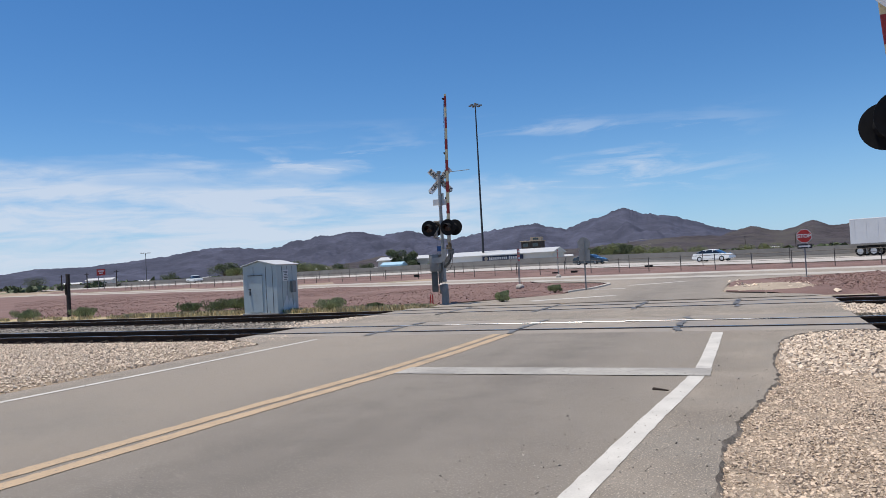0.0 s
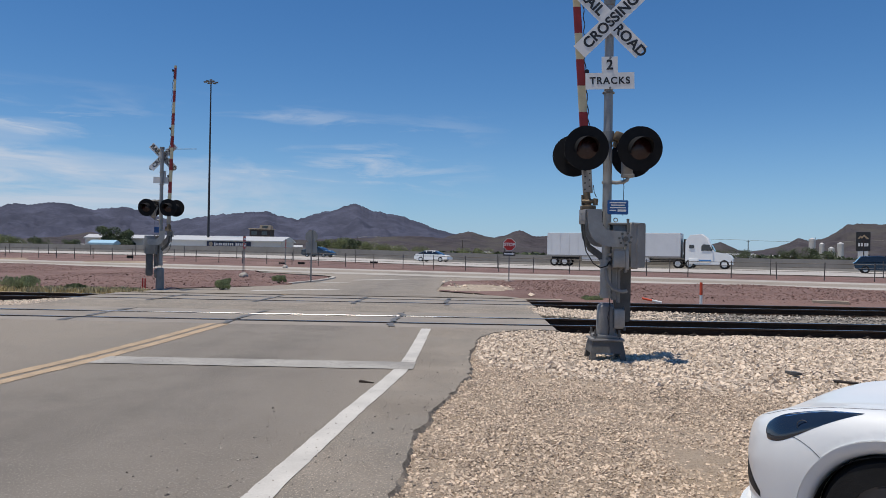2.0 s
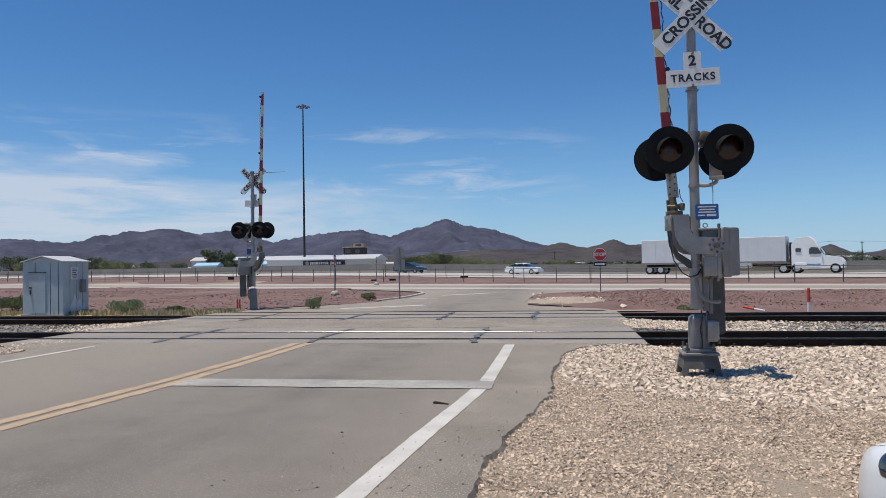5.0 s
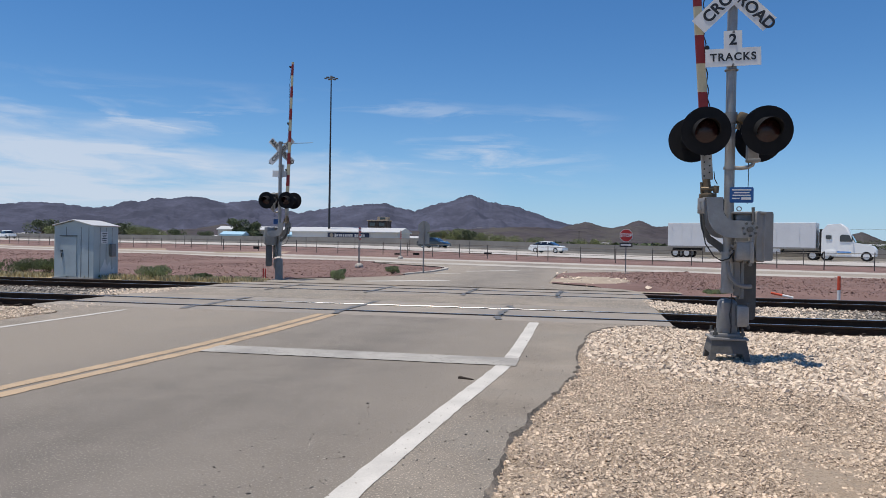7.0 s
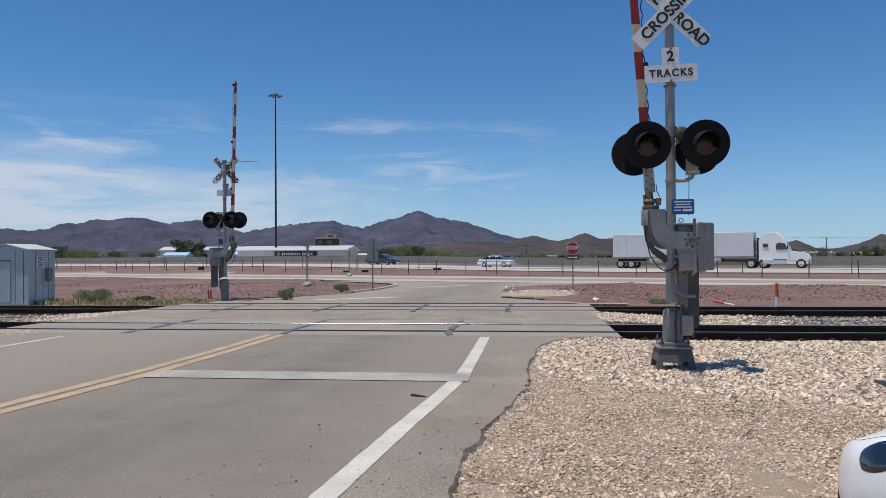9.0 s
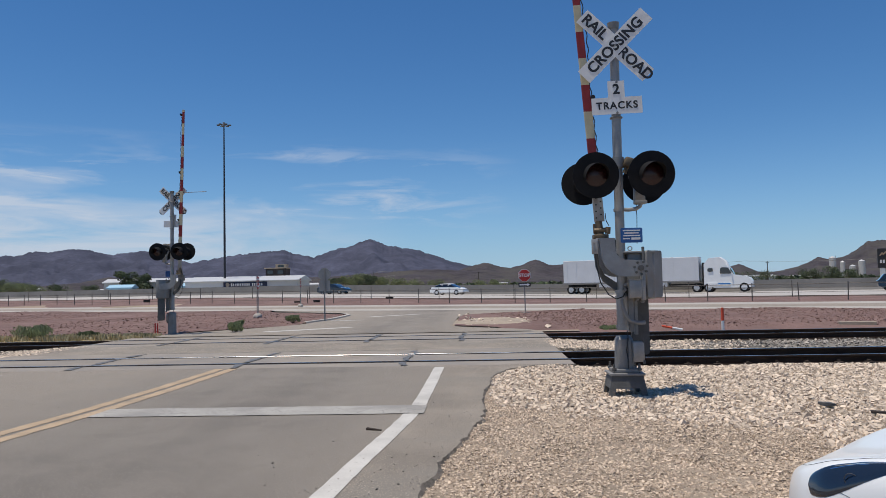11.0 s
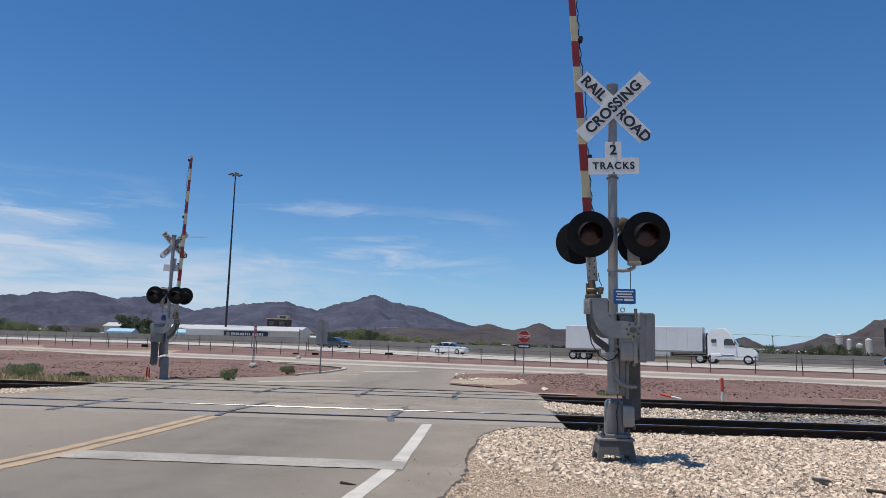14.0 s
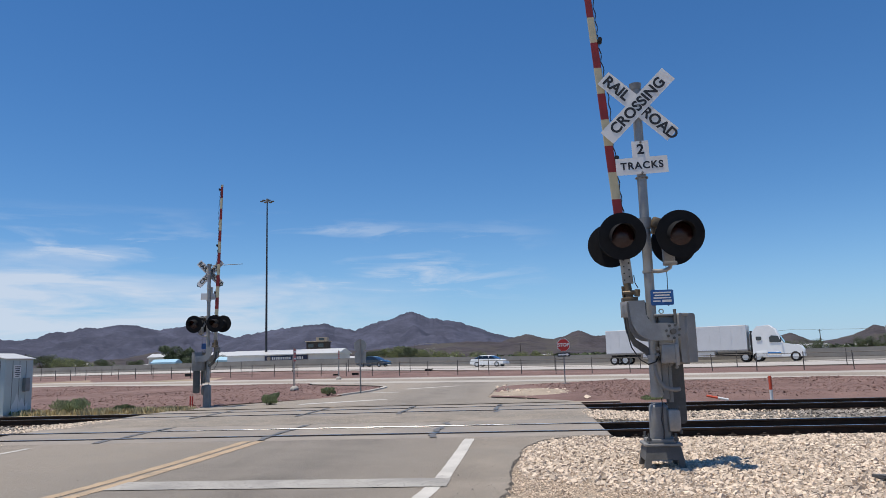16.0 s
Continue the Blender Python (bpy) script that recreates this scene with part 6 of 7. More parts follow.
slab(bm, [(-0.42, 0.05), (0.5, 0.05), (0.5, 0.42), (0.34, 0.30), (0.20, 0.62), (0.06, 0.45), (-0.08, 0.78), (-0.2, 0.5), (-0.33, 0.34)], 0.004, Matrix.Translation((W / 2 + 0.006, 0, 0)) @ pose(0, 0, 0, 90, 0, 90))
part("paint_patch", bm, M["hut_faded"], hut, "lighter patch of fresh paint", False)
bm = bmesh.new()
box(bm, (0, 0, 0.0), (W + 0.1, D + 0.1, 0.1))
part("plinth", bm, M["concrete"], hut, smooth=False)


# ---- traffic on the highway, at rest ----
HEAD = -math.degrees(math.atan(SLOPE))


def wheel(parent, x, y, z, r, w, rim=None):
    wh = new("wheel")
    wh.parent, wh.location = parent, (x, y, z)
    bm = bmesh.new()
    prof = [(r * 0.62, -w / 2), (r * 0.93, -w / 2), (r, -w * 0.32), (r, w * 0.32), (r * 0.93, w / 2), (r * 0.62, w / 2)]
    n = 28
    rings = [[bm.verts.new((q * math.cos(2 * math.pi * k / n), d, q * math.sin(2 * math.pi * k / n))) for q, d in prof] for k in range(n)]
    for k in range(n):
        a, b = rings[k], rings[(k + 1) % n]
        for j in range(len(prof)):
            j2 = (j + 1) % len(prof)
            bm.faces.new((a[j], a[j2], b[j2], b[j]))
    part("tyre", bm, M["rubber"], wh)
    bm = bmesh.new()
    rod(bm, (0, -w * 0.36, 0), (0, w * 0.36, 0), r * 0.63, seg=24)
    for k in range(5):
        a = 2 * math.pi * k / 5
        box(bm, (0.33 * r * math.cos(a), 0, 0.33 * r * math.sin(a)), (r * 0.5, w * 0.86, r * 0.14), pose(0, 0, 0, 0, -math.degrees(a), 0))
    part("rim", bm, M[rim or "car_silver"], wh)
    return wh


def profile_body(bm, outline, width, tuck, m=None):
    """A side outline thickened across the car, pulled in towards the roof."""
    n = len(outline)
    cols = []
    zs = [z for x, z in outline]
    z0, z1 = min(zs), max(zs)
    for s in (-1, -0.86, 0.86, 1):
        col = []
        for x, z in outline:
            k = max(0.0, (z - z0) / (z1 - z0) - 0.35) / 0.65
            edge = 0.04 if abs(s) == 1 else 0.0
            col.append(bm.verts.new((x * (1 - edge * 0.3), s * (width / 2) * (1 - tuck * k), z - (edge if z > 0.5 * (z0 + z1) else -edge * 0.5))))
        cols.append(col)
    for a, b in zip(cols, cols[1:]):
        for i in range(n):
            bm.faces.new((a[i], a[(i + 1) % n], b[(i + 1) % n], b[i]))
    bm.faces.new(cols[0][::-1])
    bm.faces.new(cols[-1])


SEDAN = dict(body=[(-2.4, 0.35), (-2.42, 0.75), (-2.2, 1.02), (-1.5, 1.05), (0.9, 1.0), (1.9, 0.88), (2.35, 0.68), (2.4, 0.35), (1.9, 0.22), (-1.9, 0.22)], top=[(-1.85, 1.0), (-1.0, 1.42), (0.0, 1.46), (0.55, 1.38), (1.25, 0.97)], w=1.82, wb=(-1.4, 1.42), r=0.33)
SUV = dict(body=[(-2.3, 0.45), (-2.36, 0.95), (-2.2, 1.08), (0.9, 1.08), (1.95, 1.0), (2.3, 0.8), (2.34, 0.4), (1.9, 0.3), (-1.9, 0.3)], top=[(-2.2, 1.05), (-1.75, 1.62), (-0.2, 1.70), (0.4, 1.60), (1.15, 1.06)], w=1.9, wb=(-1.38, 1.40), r=0.37)
PICKUP = dict(body=[(-2.9, 0.6), (-2.92, 1.15), (0.0, 1.15), (1.7, 1.15), (2.75, 1.02), (2.85, 0.55), (2.4, 0.42), (-2.4, 0.42)], top=[(-0.75, 1.12), (-0.55, 1.82), (0.3, 1.88), (0.95, 1.78), (1.55, 1.13)], w=1.98, wb=(-1.75, 1.85), r=0.42)


def road_car(kind, paint, label, x, c, right=True):
    y = c - SLOPE * x
    car = thing("car" if kind is not PICKUP else "pickup_truck", (x, y, lie(x, y) + 0.02), label, "car", "cars on the highway", HEAD + (0 if right else 180))
    bm = bmesh.new()
    profile_body(bm, kind["body"], kind["w"], 0.08)
    part("body", bm, M[paint], car)
    top = kind["top"]
    bm = bmesh.new()
    profile_body(bm, [(a, b) for a, b in top], kind["w"] * 0.93, 0.2)
    part("glasshouse", bm, M["glass"], car, "dark car windows")
    bm = bmesh.new()
    mid = [(a * 0.97, b + 0.012) for a, b in top[1:-1]]
    profile_body(bm, mid + [(a, b - 0.09) for a, b in mid[::-1]], kind["w"] * 0.80, 0.03)
    part("roof", bm, M[paint], car)
    for px, pz in ((0.25, 0), (top[1][0] + 0.35, 0)):
        for s in (-1, 1):
            bm = bmesh.new()
            box(bm, (px, s * kind["w"] * 0.41, (top[0][1] + top[2][1]) / 2), (0.07, 0.06, top[2][1] - top[0][1]), pose(0, 0, 0, s * 9, 0, 0))
            part("pillar", bm, M[paint], car, smooth=False)
    for wx in kind["wb"]:
        for s in (-1, 1):
            wheel(car, wx, s * (kind["w"] / 2 - 0.1), kind["r"], kind["r"], 0.22)
    for s in (-1, 1):
        bm = bmesh.new()
        box(bm, (kind["body"][5][0] - 0.12, s * kind["w"] * 0.36, kind["body"][5][1] + 0.02), (0.22, 0.34, 0.12), bevel=0.03)
        part("headlight", bm, M["chrome"], car, "clear headlight")
        bm = bmesh.new()
        box(bm, (kind["body"][0][0] + 0.06, s * kind["w"] * 0.38, 0.86), (0.14, 0.3, 0.14), bevel=0.03)
        part("tail_light", bm, M["lens"], car, "red tail light")
    return car


road_car(SEDAN, "car_white", "white sedan on the highway", -4.0, 93)
road_car(SEDAN, "car_dark", "black sedan on the highway", -20.5, 93)
road_car(PICKUP, "car_white", "white pickup truck on the highway", -130.0, 90)
road_car(SUV, "car_dark", "dark sport-utility car on the highway", 40.0, 88)

# articulated lorry
x, c = 19.5, 96
truck = thing("semi_truck", (x, c - SLOPE * x, lie(x, c - SLOPE * x) + 0.02), "white semi-trailer truck with white cab on the highway", "truck", "", HEAD)
bm = bmesh.new()
box(bm, (-1.6, 0, 2.65), (15.8, 2.55, 2.8), bevel=0.05)
tr = part("trailer", bm, M["trailer"], truck, "long white box trailer", False)
for k in range(14):
    for s in (-1, 1):
        bm = bmesh.new()
        box(bm, (-9.0 + 1.14 * k, s * 1.285, 2.65), (0.04, 0.02, 2.6))
        part("rib", bm, M["trailer"], tr, smooth=False)
bm = bmesh.new()
box(bm, (-1.6, -1.29, 1.28), (15.8, 0.03, 0.16))
box(bm, (-1.6, 1.29, 1.28), (15.8, 0.03, 0.16))
part("rail", bm, M["galv"], tr, smooth=False)
bm = bmesh.new()
box(bm, (-1.2, 0, 0.95), (8.0, 2.3, 0.55), bevel=0.05)
part("side_skirt", bm, M["trailer"], tr, "white side skirt", False)
bm = bmesh.new()
box(bm, (5.6, 0, 0.85), (9.6, 0.9, 0.3))
part("chassis", bm, M["trim"], truck, "black chassis", False)
bm = bmesh.new()
box(bm, (-7.5, 0, 0.95), (3.2, 1.2, 0.35))
part("bogie", bm, M["trim"], truck, "black trailer bogie", False)
bm = bmesh.new()
profile_body(bm, [(6.9, 0.7), (6.9, 3.2), (7.4, 3.85), (8.6, 3.95), (9.2, 3.5), (9.5, 2.75), (9.9, 1.95), (11.6, 1.62), (11.9, 1.2), (11.9, 0.5), (8, 0.45)], 2.45, 0.12)
cab = part("cab", bm, M["car_white"], truck, "white sleeper cab")
bm = bmesh.new()
box(bm, (9.76, 0, 2.36), (0.04, 1.95, 0.72), pose(0, 0, 0, 0, -26.6, 0))
part("windscreen", bm, M["glass"], cab, "dark windscreen", False)
for sd in (-1, 1):
    bm = bmesh.new()
    slab(bm, [(8.55, 2.05), (9.72, 2.05), (9.42, 2.72), (8.75, 2.78), (8.55, 2.6)], 0.03, Matrix.Translation((0, sd * 1.215 + 0.015, 0)) @ FACE)
    part("side_window", bm, M["glass"], cab, "dark cab side window", False)
    bm = bmesh.new()
    slab(bm, rounded(0.55, 0.4, 0.08), 0.03, Matrix.Translation((7.5, sd * 1.22 + 0.015, 2.5)) @ FACE)
    part("sleeper_window", bm, M["glass"], cab, "small dark sleeper window", False)
    bm = bmesh.new()
    box(bm, (9.7, sd * 1.36, 2.35), (0.10, 0.16, 0.45), bevel=0.03)
    part("wing_mirror", bm, M["trim"], cab, "black wing mirror")
    bm = bmesh.new()
    box(bm, (7.7, sd * 1.12, 0.85), (1.1, 0.3, 0.6), bevel=0.04)
    part("side_fairing", bm, M["car_white"], cab, "white side fairing")
    bm = bmesh.new()
    box(bm, (11.55, sd * 0.98, 1.1), (0.45, 0.3, 0.25), bevel=0.06)
    part("headlight", bm, M["chrome"], cab, "clear headlight")
bm = bmesh.new()
box(bm, (6.72, 0, 2.2), (0.22, 2.0, 2.3))
part("gap_fairing", bm, M["trim"], cab, "dark gap behind the cab", False)
bm = bmesh.new()
rod(bm, (8.3, -0.95, 0.85), (9.6, -0.95, 0.85), 0.33, seg=16)
part("fuel_tank", bm, M["chrome"], cab, "bright fuel tank")
for wx in (-8.6, -7.3, 6.0, 7.3, 11.0):
    for s in (-1, 1):
        wheel(truck, wx, s * 1.08, 0.52, 0.52, 0.32)


# ---- white electric car on the shoulder ----
def curve(pts, u):
    return float(np.interp(u, [p[0] for p in pts], [p[1] for p in pts]))


def smooth_curve(pts, n=160, width=0.05):
    us = np.linspace(pts[0][0], pts[-1][0], n)
    vs = np.interp(us, [p[0] for p in pts], [p[1] for p in pts])
    k = max(1, int(width / (us[1] - us[0])))
    ker = np.hanning(2 * k + 3)[1:-1]
    ker /= ker.sum()
    pad = np.concatenate(([2 * vs[0] - v for v in vs[len(ker):0:-1]], vs, [2 * vs[-1] - v for v in vs[-2:-len(ker) - 2:-1]]))
    out = np.convolve(pad, ker, "same")[len(ker):len(ker) + n]
    return list(zip(us, out))


# u runs forward from the front axle, v inward from the flank, w up from the ground
PLAN = smooth_curve([(-3.95, 0.55), (-3.85, 0.28), (-3.6, 0.12), (-3.0, 0.03), (-2.0, 0.0), (0.0, 0.0), (0.3, 0.015), (0.5, 0.06), (0.64, 0.16), (0.74, 0.32), (0.80, 0.55), (0.83, 0.90)], 320, 0.07)
FENDER = smooth_curve([(-3.95, 0.72), (-3.8, 0.92), (-3.0, 0.95), (-1.5, 0.90), (-0.9, 0.86), (-0.4, 0.85), (0.0, 0.845), (0.3, 0.815), (0.5, 0.77), (0.65, 0.705), (0.76, 0.63), (0.83, 0.53)], 320, 0.08)
HOOD = smooth_curve([(-3.95, 0.80), (-3.8, 1.02), (-3.0, 1.08), (-1.0, 0.875), (-0.5, 0.81), (0.0, 0.75), (0.3, 0.718), (0.55, 0.685), (0.70, 0.645), (0.79, 0.59), (0.83, 0.54)], 320, 0.08)
QS = np.array([0.0, 0.10, 0.24, 0.36, 0.46, 0.56, 0.66, 0.82, 1.0])


def flank(u, q):
    p, f, h = curve(PLAN, u), curve(FENDER, u), curve(HOOD, u)
    k = (0.92 - p) / 0.92
    low = 0.17 + 0.05 * ease(0.5, 0.83, u)
    vs = np.array((0.10, 0.025, 0.0, 0.004, 0.035, 0.12, 0.27, 0.58, 0.92))
    ws = np.array((low, low + 0.10, 0.47, max(0.5, f - 0.19), f - 0.065, f - 0.005, f + 0.005 + 0.3 * (h - f), f + 0.012 + 0.8 * (h - f), h + 0.015))
    # smooth blend through the stations
    qq = np.linspace(q - 0.05, q + 0.05, 7)
    over = qq > 1
    qq = np.where(over, 2 - qq, qq)
    vv = np.interp(qq, QS, vs)
    return p + k * float(np.mean(np.where(over, 1.84 - vv, vv))), float(np.mean(np.interp(qq, QS, ws)))


ev = thing("electric_car", (2.19, 2.85, -0.085), "clean white electric sedan parked on the gravel shoulder", "car", "", 138)
ev.matrix_world = pose(2.19, 2.85, -0.085, 1.3, 0, 138)  # the shoulder falls away a little under its far side


def place(u, v, w):
    """Front axle and near flank at the car's origin; local x runs forward, local y to the car's left."""
    return Vector((u, -v, w))


ARCH = 0.368
CUT = ARCH + 0.058
AXLE = -0.03
HUB = 0.288
bm = bmesh.new()
us = np.concatenate((np.linspace(-3.95, -0.5, 60), np.linspace(-0.48, 0.83, 120)))
qs = np.linspace(0, 1, 70)
grid = []
for u in us:
    row = []
    for q in qs:
        v, w = flank(float(u), float(q))
        row.append((float(u), v, w))
    grid.append(row)
for side in (0, 1):
    vg = []
    for row in grid:
        r = []
        for (u, v, w), q in zip(row, qs):
            if q < 0.45:
                for cu in (AXLE, AXLE - 2.875):
                    d = math.hypot(u - cu, w - HUB)
                    if 0.8 * CUT < d < CUT + 0.02:
                        u, w = cu + (u - cu) * CUT / d, HUB + (w - HUB) * CUT / d
            r.append((bm.verts.new(place(u, v if side == 0 else 1.84 - v, w)), u, w, q))
        vg.append(r)
    for a, b in zip(vg, vg[1:]):
        for j in range(len(qs) - 1):
            cell = (a[j], a[j + 1], b[j + 1], b[j])
            cu, cw, cq = (sum(c[k] for c in cell) / 4 for k in (1, 2, 3))
            if cq < 0.45 and min(math.hypot(cu - AXLE, cw - HUB), math.hypot(cu - AXLE + 2.875, cw - HUB)) < CUT - 0.004:
                continue
            bm.faces.new([c[0] for c in cell])
bmesh.ops.remove_doubles(bm, verts=bm.verts, dist=0.0008)
body = part("body", bm, M["car_white"], ev, "glossy white painted body")
body.data.polygons.foreach_set("use_smooth", [True] * len(body.data.polygons))
# wheel arch lips and liners
for cu in (AXLE, AXLE - 2.875):
    for s in (0, 1):
        sg = 1 if s == 0 else -1
        y0 = 0 if s == 0 else -1.84
        bm = bmesh.new()
        prev = None
        for k in range(41):
            a = radians(-15 + 210 * k / 40)
            r = []
            for q, v in ((CUT + 0.004, -0.001), (CUT - 0.004, 0.001), (ARCH + 0.025, 0.014), (ARCH + 0.004, 0.030), (ARCH - 0.004, 0.045), (ARCH - 0.016, 0.13)):
                u, w = cu + q * math.cos(a), HUB + q * math.sin(a)
                side_in = curve(PLAN, min(u, 0.8)) + max(0.0, w - 0.64) * 0.16 + max(0.0, 0.42 - w) * 0.10
                r.append(bm.verts.new((u, y0 - sg * (v + side_in), w)))
            if prev:
                for j in range(5):
                    bm.faces.new((prev[j], prev[j + 1], r[j + 1], r[j]))
            prev = r
        part("arch_lip", bm, M["car_white"], ev, "flared white arch lip")
        bm = bmesh.new()
        prev = None
        for k in range(31):
            a = radians(-30 + 240 * k / 30)
            r = [bm.verts.new((cu + q * math.cos(a), y0 - sg * v, HUB + q * math.sin(a))) for q, v in ((ARCH - 0.015, 0.02), (ARCH - 0.01, 0.42), (0.02, 0.42))]
            if prev:
                for j in range(2):
                    bm.faces.new((prev[j], prev[j + 1], r[j + 1], r[j]))
            prev = r
        part("arch_liner", bm, M["trim"], ev, "black wheel arch liner")
        wheel(ev, cu, y0 - sg * 0.14, 0.32, 0.32, 0.22, "rim")


def on_skin(name, lower, upper, material, parent, lift, label, na=40, nb=10, dish=0.0):
    """A patch lying on the flank between two curves of u and q, standing a little proud."""
    bm = bmesh.new()
    g = []
    for i in range(na + 1):
        t = i / na
        (u0, q0), (u1, q1) = lower(t), upper(t)
        row = []
        for j in range(nb + 1):
            s = j / nb
            u, q = u0 + (u1 - u0) * s, q0 + (q1 - q0) * s
            v, w = flank(u, q)
            e = 0.008
            a, b = flank(u + e, q), flank(u - e, q)
            c, d = flank(u, q + e), flank(u, q - e)
            tu = Vector((2 * e, a[0] - b[0], a[1] - b[1]))
            tq = Vector((0, c[0] - d[0], c[1] - d[1]))
            n = tu.cross(tq).normalized()
            if n.y > 0 or (abs(n.y) < 0.05 and n.z < 0):
                n = -n
            rim_d = min(i, na - i) / na * min(j, nb - j) / nb * 4
            k = lift * min(1.0, 0.2 + rim_d * 6) + dish
            row.append(bm.verts.new(place(u + n.x * k, v + n.y * k, w + n.z * k)))
        g.append(row)
    for a, b in zip(g, g[1:]):
        for j in range(nb):
            bm.faces.new((a[j], a[j + 1], b[j + 1], b[j]))
    return part(name, bm, material, parent, label)


def poly(pts):
    def at(t):
        n = len(pts) - 1
        k = min(n - 1, int(t * n))
        f = t * n - k
        a, b, c, d = (pts[max(0, min(n, k + i))] for i in (-1, 0, 1, 2))
        return tuple(0.5 * (2 * b[i] + (c[i] - a[i]) * f + (2 * a[i] - 5 * b[i] + 4 * c[i] - d[i]) * f ** 2 + (3 * b[i] - a[i] - 3 * c[i] + d[i]) * f ** 3) for i in (0, 1))
    return at


lamp = on_skin("headlight", poly([(0.570, 0.428), (0.550, 0.400), (0.485, 0.388), (0.40, 0.408), (0.28, 0.452), (0.125, 0.520)]), poly([(0.572, 0.448), (0.562, 0.484), (0.49, 0.514), (0.41, 0.528), (0.29, 0.536), (0.120, 0.527)]), M["lamp_glass"], ev, 0.006, "smoked dark headlight cover")
# glints from inside the lamp, modelled as thin pieces on its dark cover
on_skin("reflector_strip", poly([(0.46, 0.506), (0.36, 0.514), (0.23, 0.522)]), poly([(0.45, 0.511), (0.36, 0.519), (0.22, 0.526)]), M["chrome"], lamp, 0.003, "bright strip inside the headlight", 20, 3, 0.005)
v, w = flank(0.375, 0.448)
bm = bmesh.new()
tube(bm, [place(0.375 + 0.026 * math.cos(a), v - 0.004 - 0.10 * 0.026 * math.cos(a), w + 0.026 * math.sin(a)) for a in np.linspace(-1.2, 2.3, 15)], 0.0022, 6)
part("projector_ring", bm, M["rim"], lamp, "bright arc of the projector lens")
bm = bmesh.new()
tube(bm, [place(u, flank(u, q)[0] - 0.006, flank(u, q)[1] + 0.001) for u, q in ((0.47, 0.500), (0.40, 0.512), (0.32, 0.517), (0.24, 0.522), (0.17, 0.526))], 0.0030, 6)
part("light_guide", bm, M["chrome"], lamp, "thin bright light guide")


def seam(name, pts, parent):
    bm = bmesh.new()
    out = []
    for i in range(41):
        u, q = poly(pts)(i / 40)
        v, w = flank(u, q)
        out.append(place(u, v - 0.0005, w + 0.0005))
    tube(bm, out, 0.0011, 5)
    return part(name, bm, M["trim"], parent, "thin dark panel gap")


seam("panel_gap", [(0.47, 0.406), (0.41, 0.399), (0.34, 0.365), (0.275, 0.322)], ev)
seam("hood_gap", [(0.70, 0.64), (0.64, 0.575), (0.58, 0.555), (0.44, 0.562), (0.2, 0.578), (-0.3, 0.60), (-0.8, 0.62)], ev)
seam("nose_gap", [(0.70, 0.64), (0.755, 0.74), (0.775, 0.86), (0.78, 0.98)], ev)
on_skin("air_intake", poly([(0.735, 0.13), (0.68, 0.12), (0.60, 0.11)]), poly([(0.74, 0.25), (0.68, 0.19), (0.60, 0.135)]), M["trim"], ev, 0.003, "dark corner air intake", 16, 6)
bm = bmesh.new()
tube(bm, [place(u, max(0.0, curve(PLAN, u) - 0.02), 0.20) for u in np.linspace(0.40, 0.828, 24)] + [place(0.845, 1.2, 0.20)], 0.035, 8)
part("lip", bm, M["car_white"], ev, "white lower bumper lip")
# cabin
bm = bmesh.new()
profile = [(-0.62, 0.96), (-1.45, 1.36), (-2.0, 1.44), (-2.6, 1.42), (-3.3, 1.22), (-3.7, 1.04), (-3.7, 0.9), (-0.62, 0.9)]
cols = []
for s in (-0.80, -0.70, 0.70, 0.80):
    cols.append([bm.verts.new((u, -0.92 + s * (1 - 0.24 * max(0, (w - 0.95) / 0.5)), w - (0.03 if abs(s) > 0.75 else 0))) for u, w in profile])
n = len(profile)
for a, b in zip(cols, cols[1:]):
    for i in range(n):
        bm.faces.new((a[i], a[(i + 1) % n], b[(i + 1) % n], b[i]))
bm.faces.new(cols[0][::-1])
bm.faces.new(cols[-1])
part("glasshouse", bm, M["glass"], ev, "dark glass cabin")
for s in (-1, 1):
    bm = bmesh.new()
    box(bm, (-0.95, -0.92 + s * 1.0, 1.02), (0.14, 0.22, 0.13), bevel=0.04)
    part("door_mirror", bm, M["car_white"], ev, "white door mirror")
bm = bmesh.new()
box(bm, (-1.5, -0.92, 0.20), (4.3, 1.6, 0.06))
part("underbody", bm, M["trim"], ev, smooth=False)


# ---- loose stone ----
def spread(n, x0, x1, y0, y1, seed, keep=None):
    rng = np.random.default_rng(seed)
    pts = np.stack((rng.uniform(x0, x1, n), rng.uniform(y0, y1, n)), -1)
    if keep:
        pts = pts[[keep(x, y, rng.random()) for x, y in pts]]
    return pts, rng


def lay(name, pts, rng, lo, hi, height, material, label, flat, seed, power=2.0, chips=True):
    sizes = lo + (hi - lo) * rng.random(len(pts)) ** power
    spots = np.array([(x, y, height(x, y) + s * 0.25 * flat) for (x, y), s in zip(pts, sizes)])
    return stones(name, spots, sizes, material, label, None, flat, seed, chips)


def pale_zone(x, y):
    """How much of the coarse pale ballast lies here: a broad band before the rails."""
    rim = max(6.6, 9.5 - 0.75 * (x - 0.6))
    return ease(rim - 0.7, rim + 0.5, y + 0.7 * noise.noise((x * 0.9, y * 0.9, 6)))


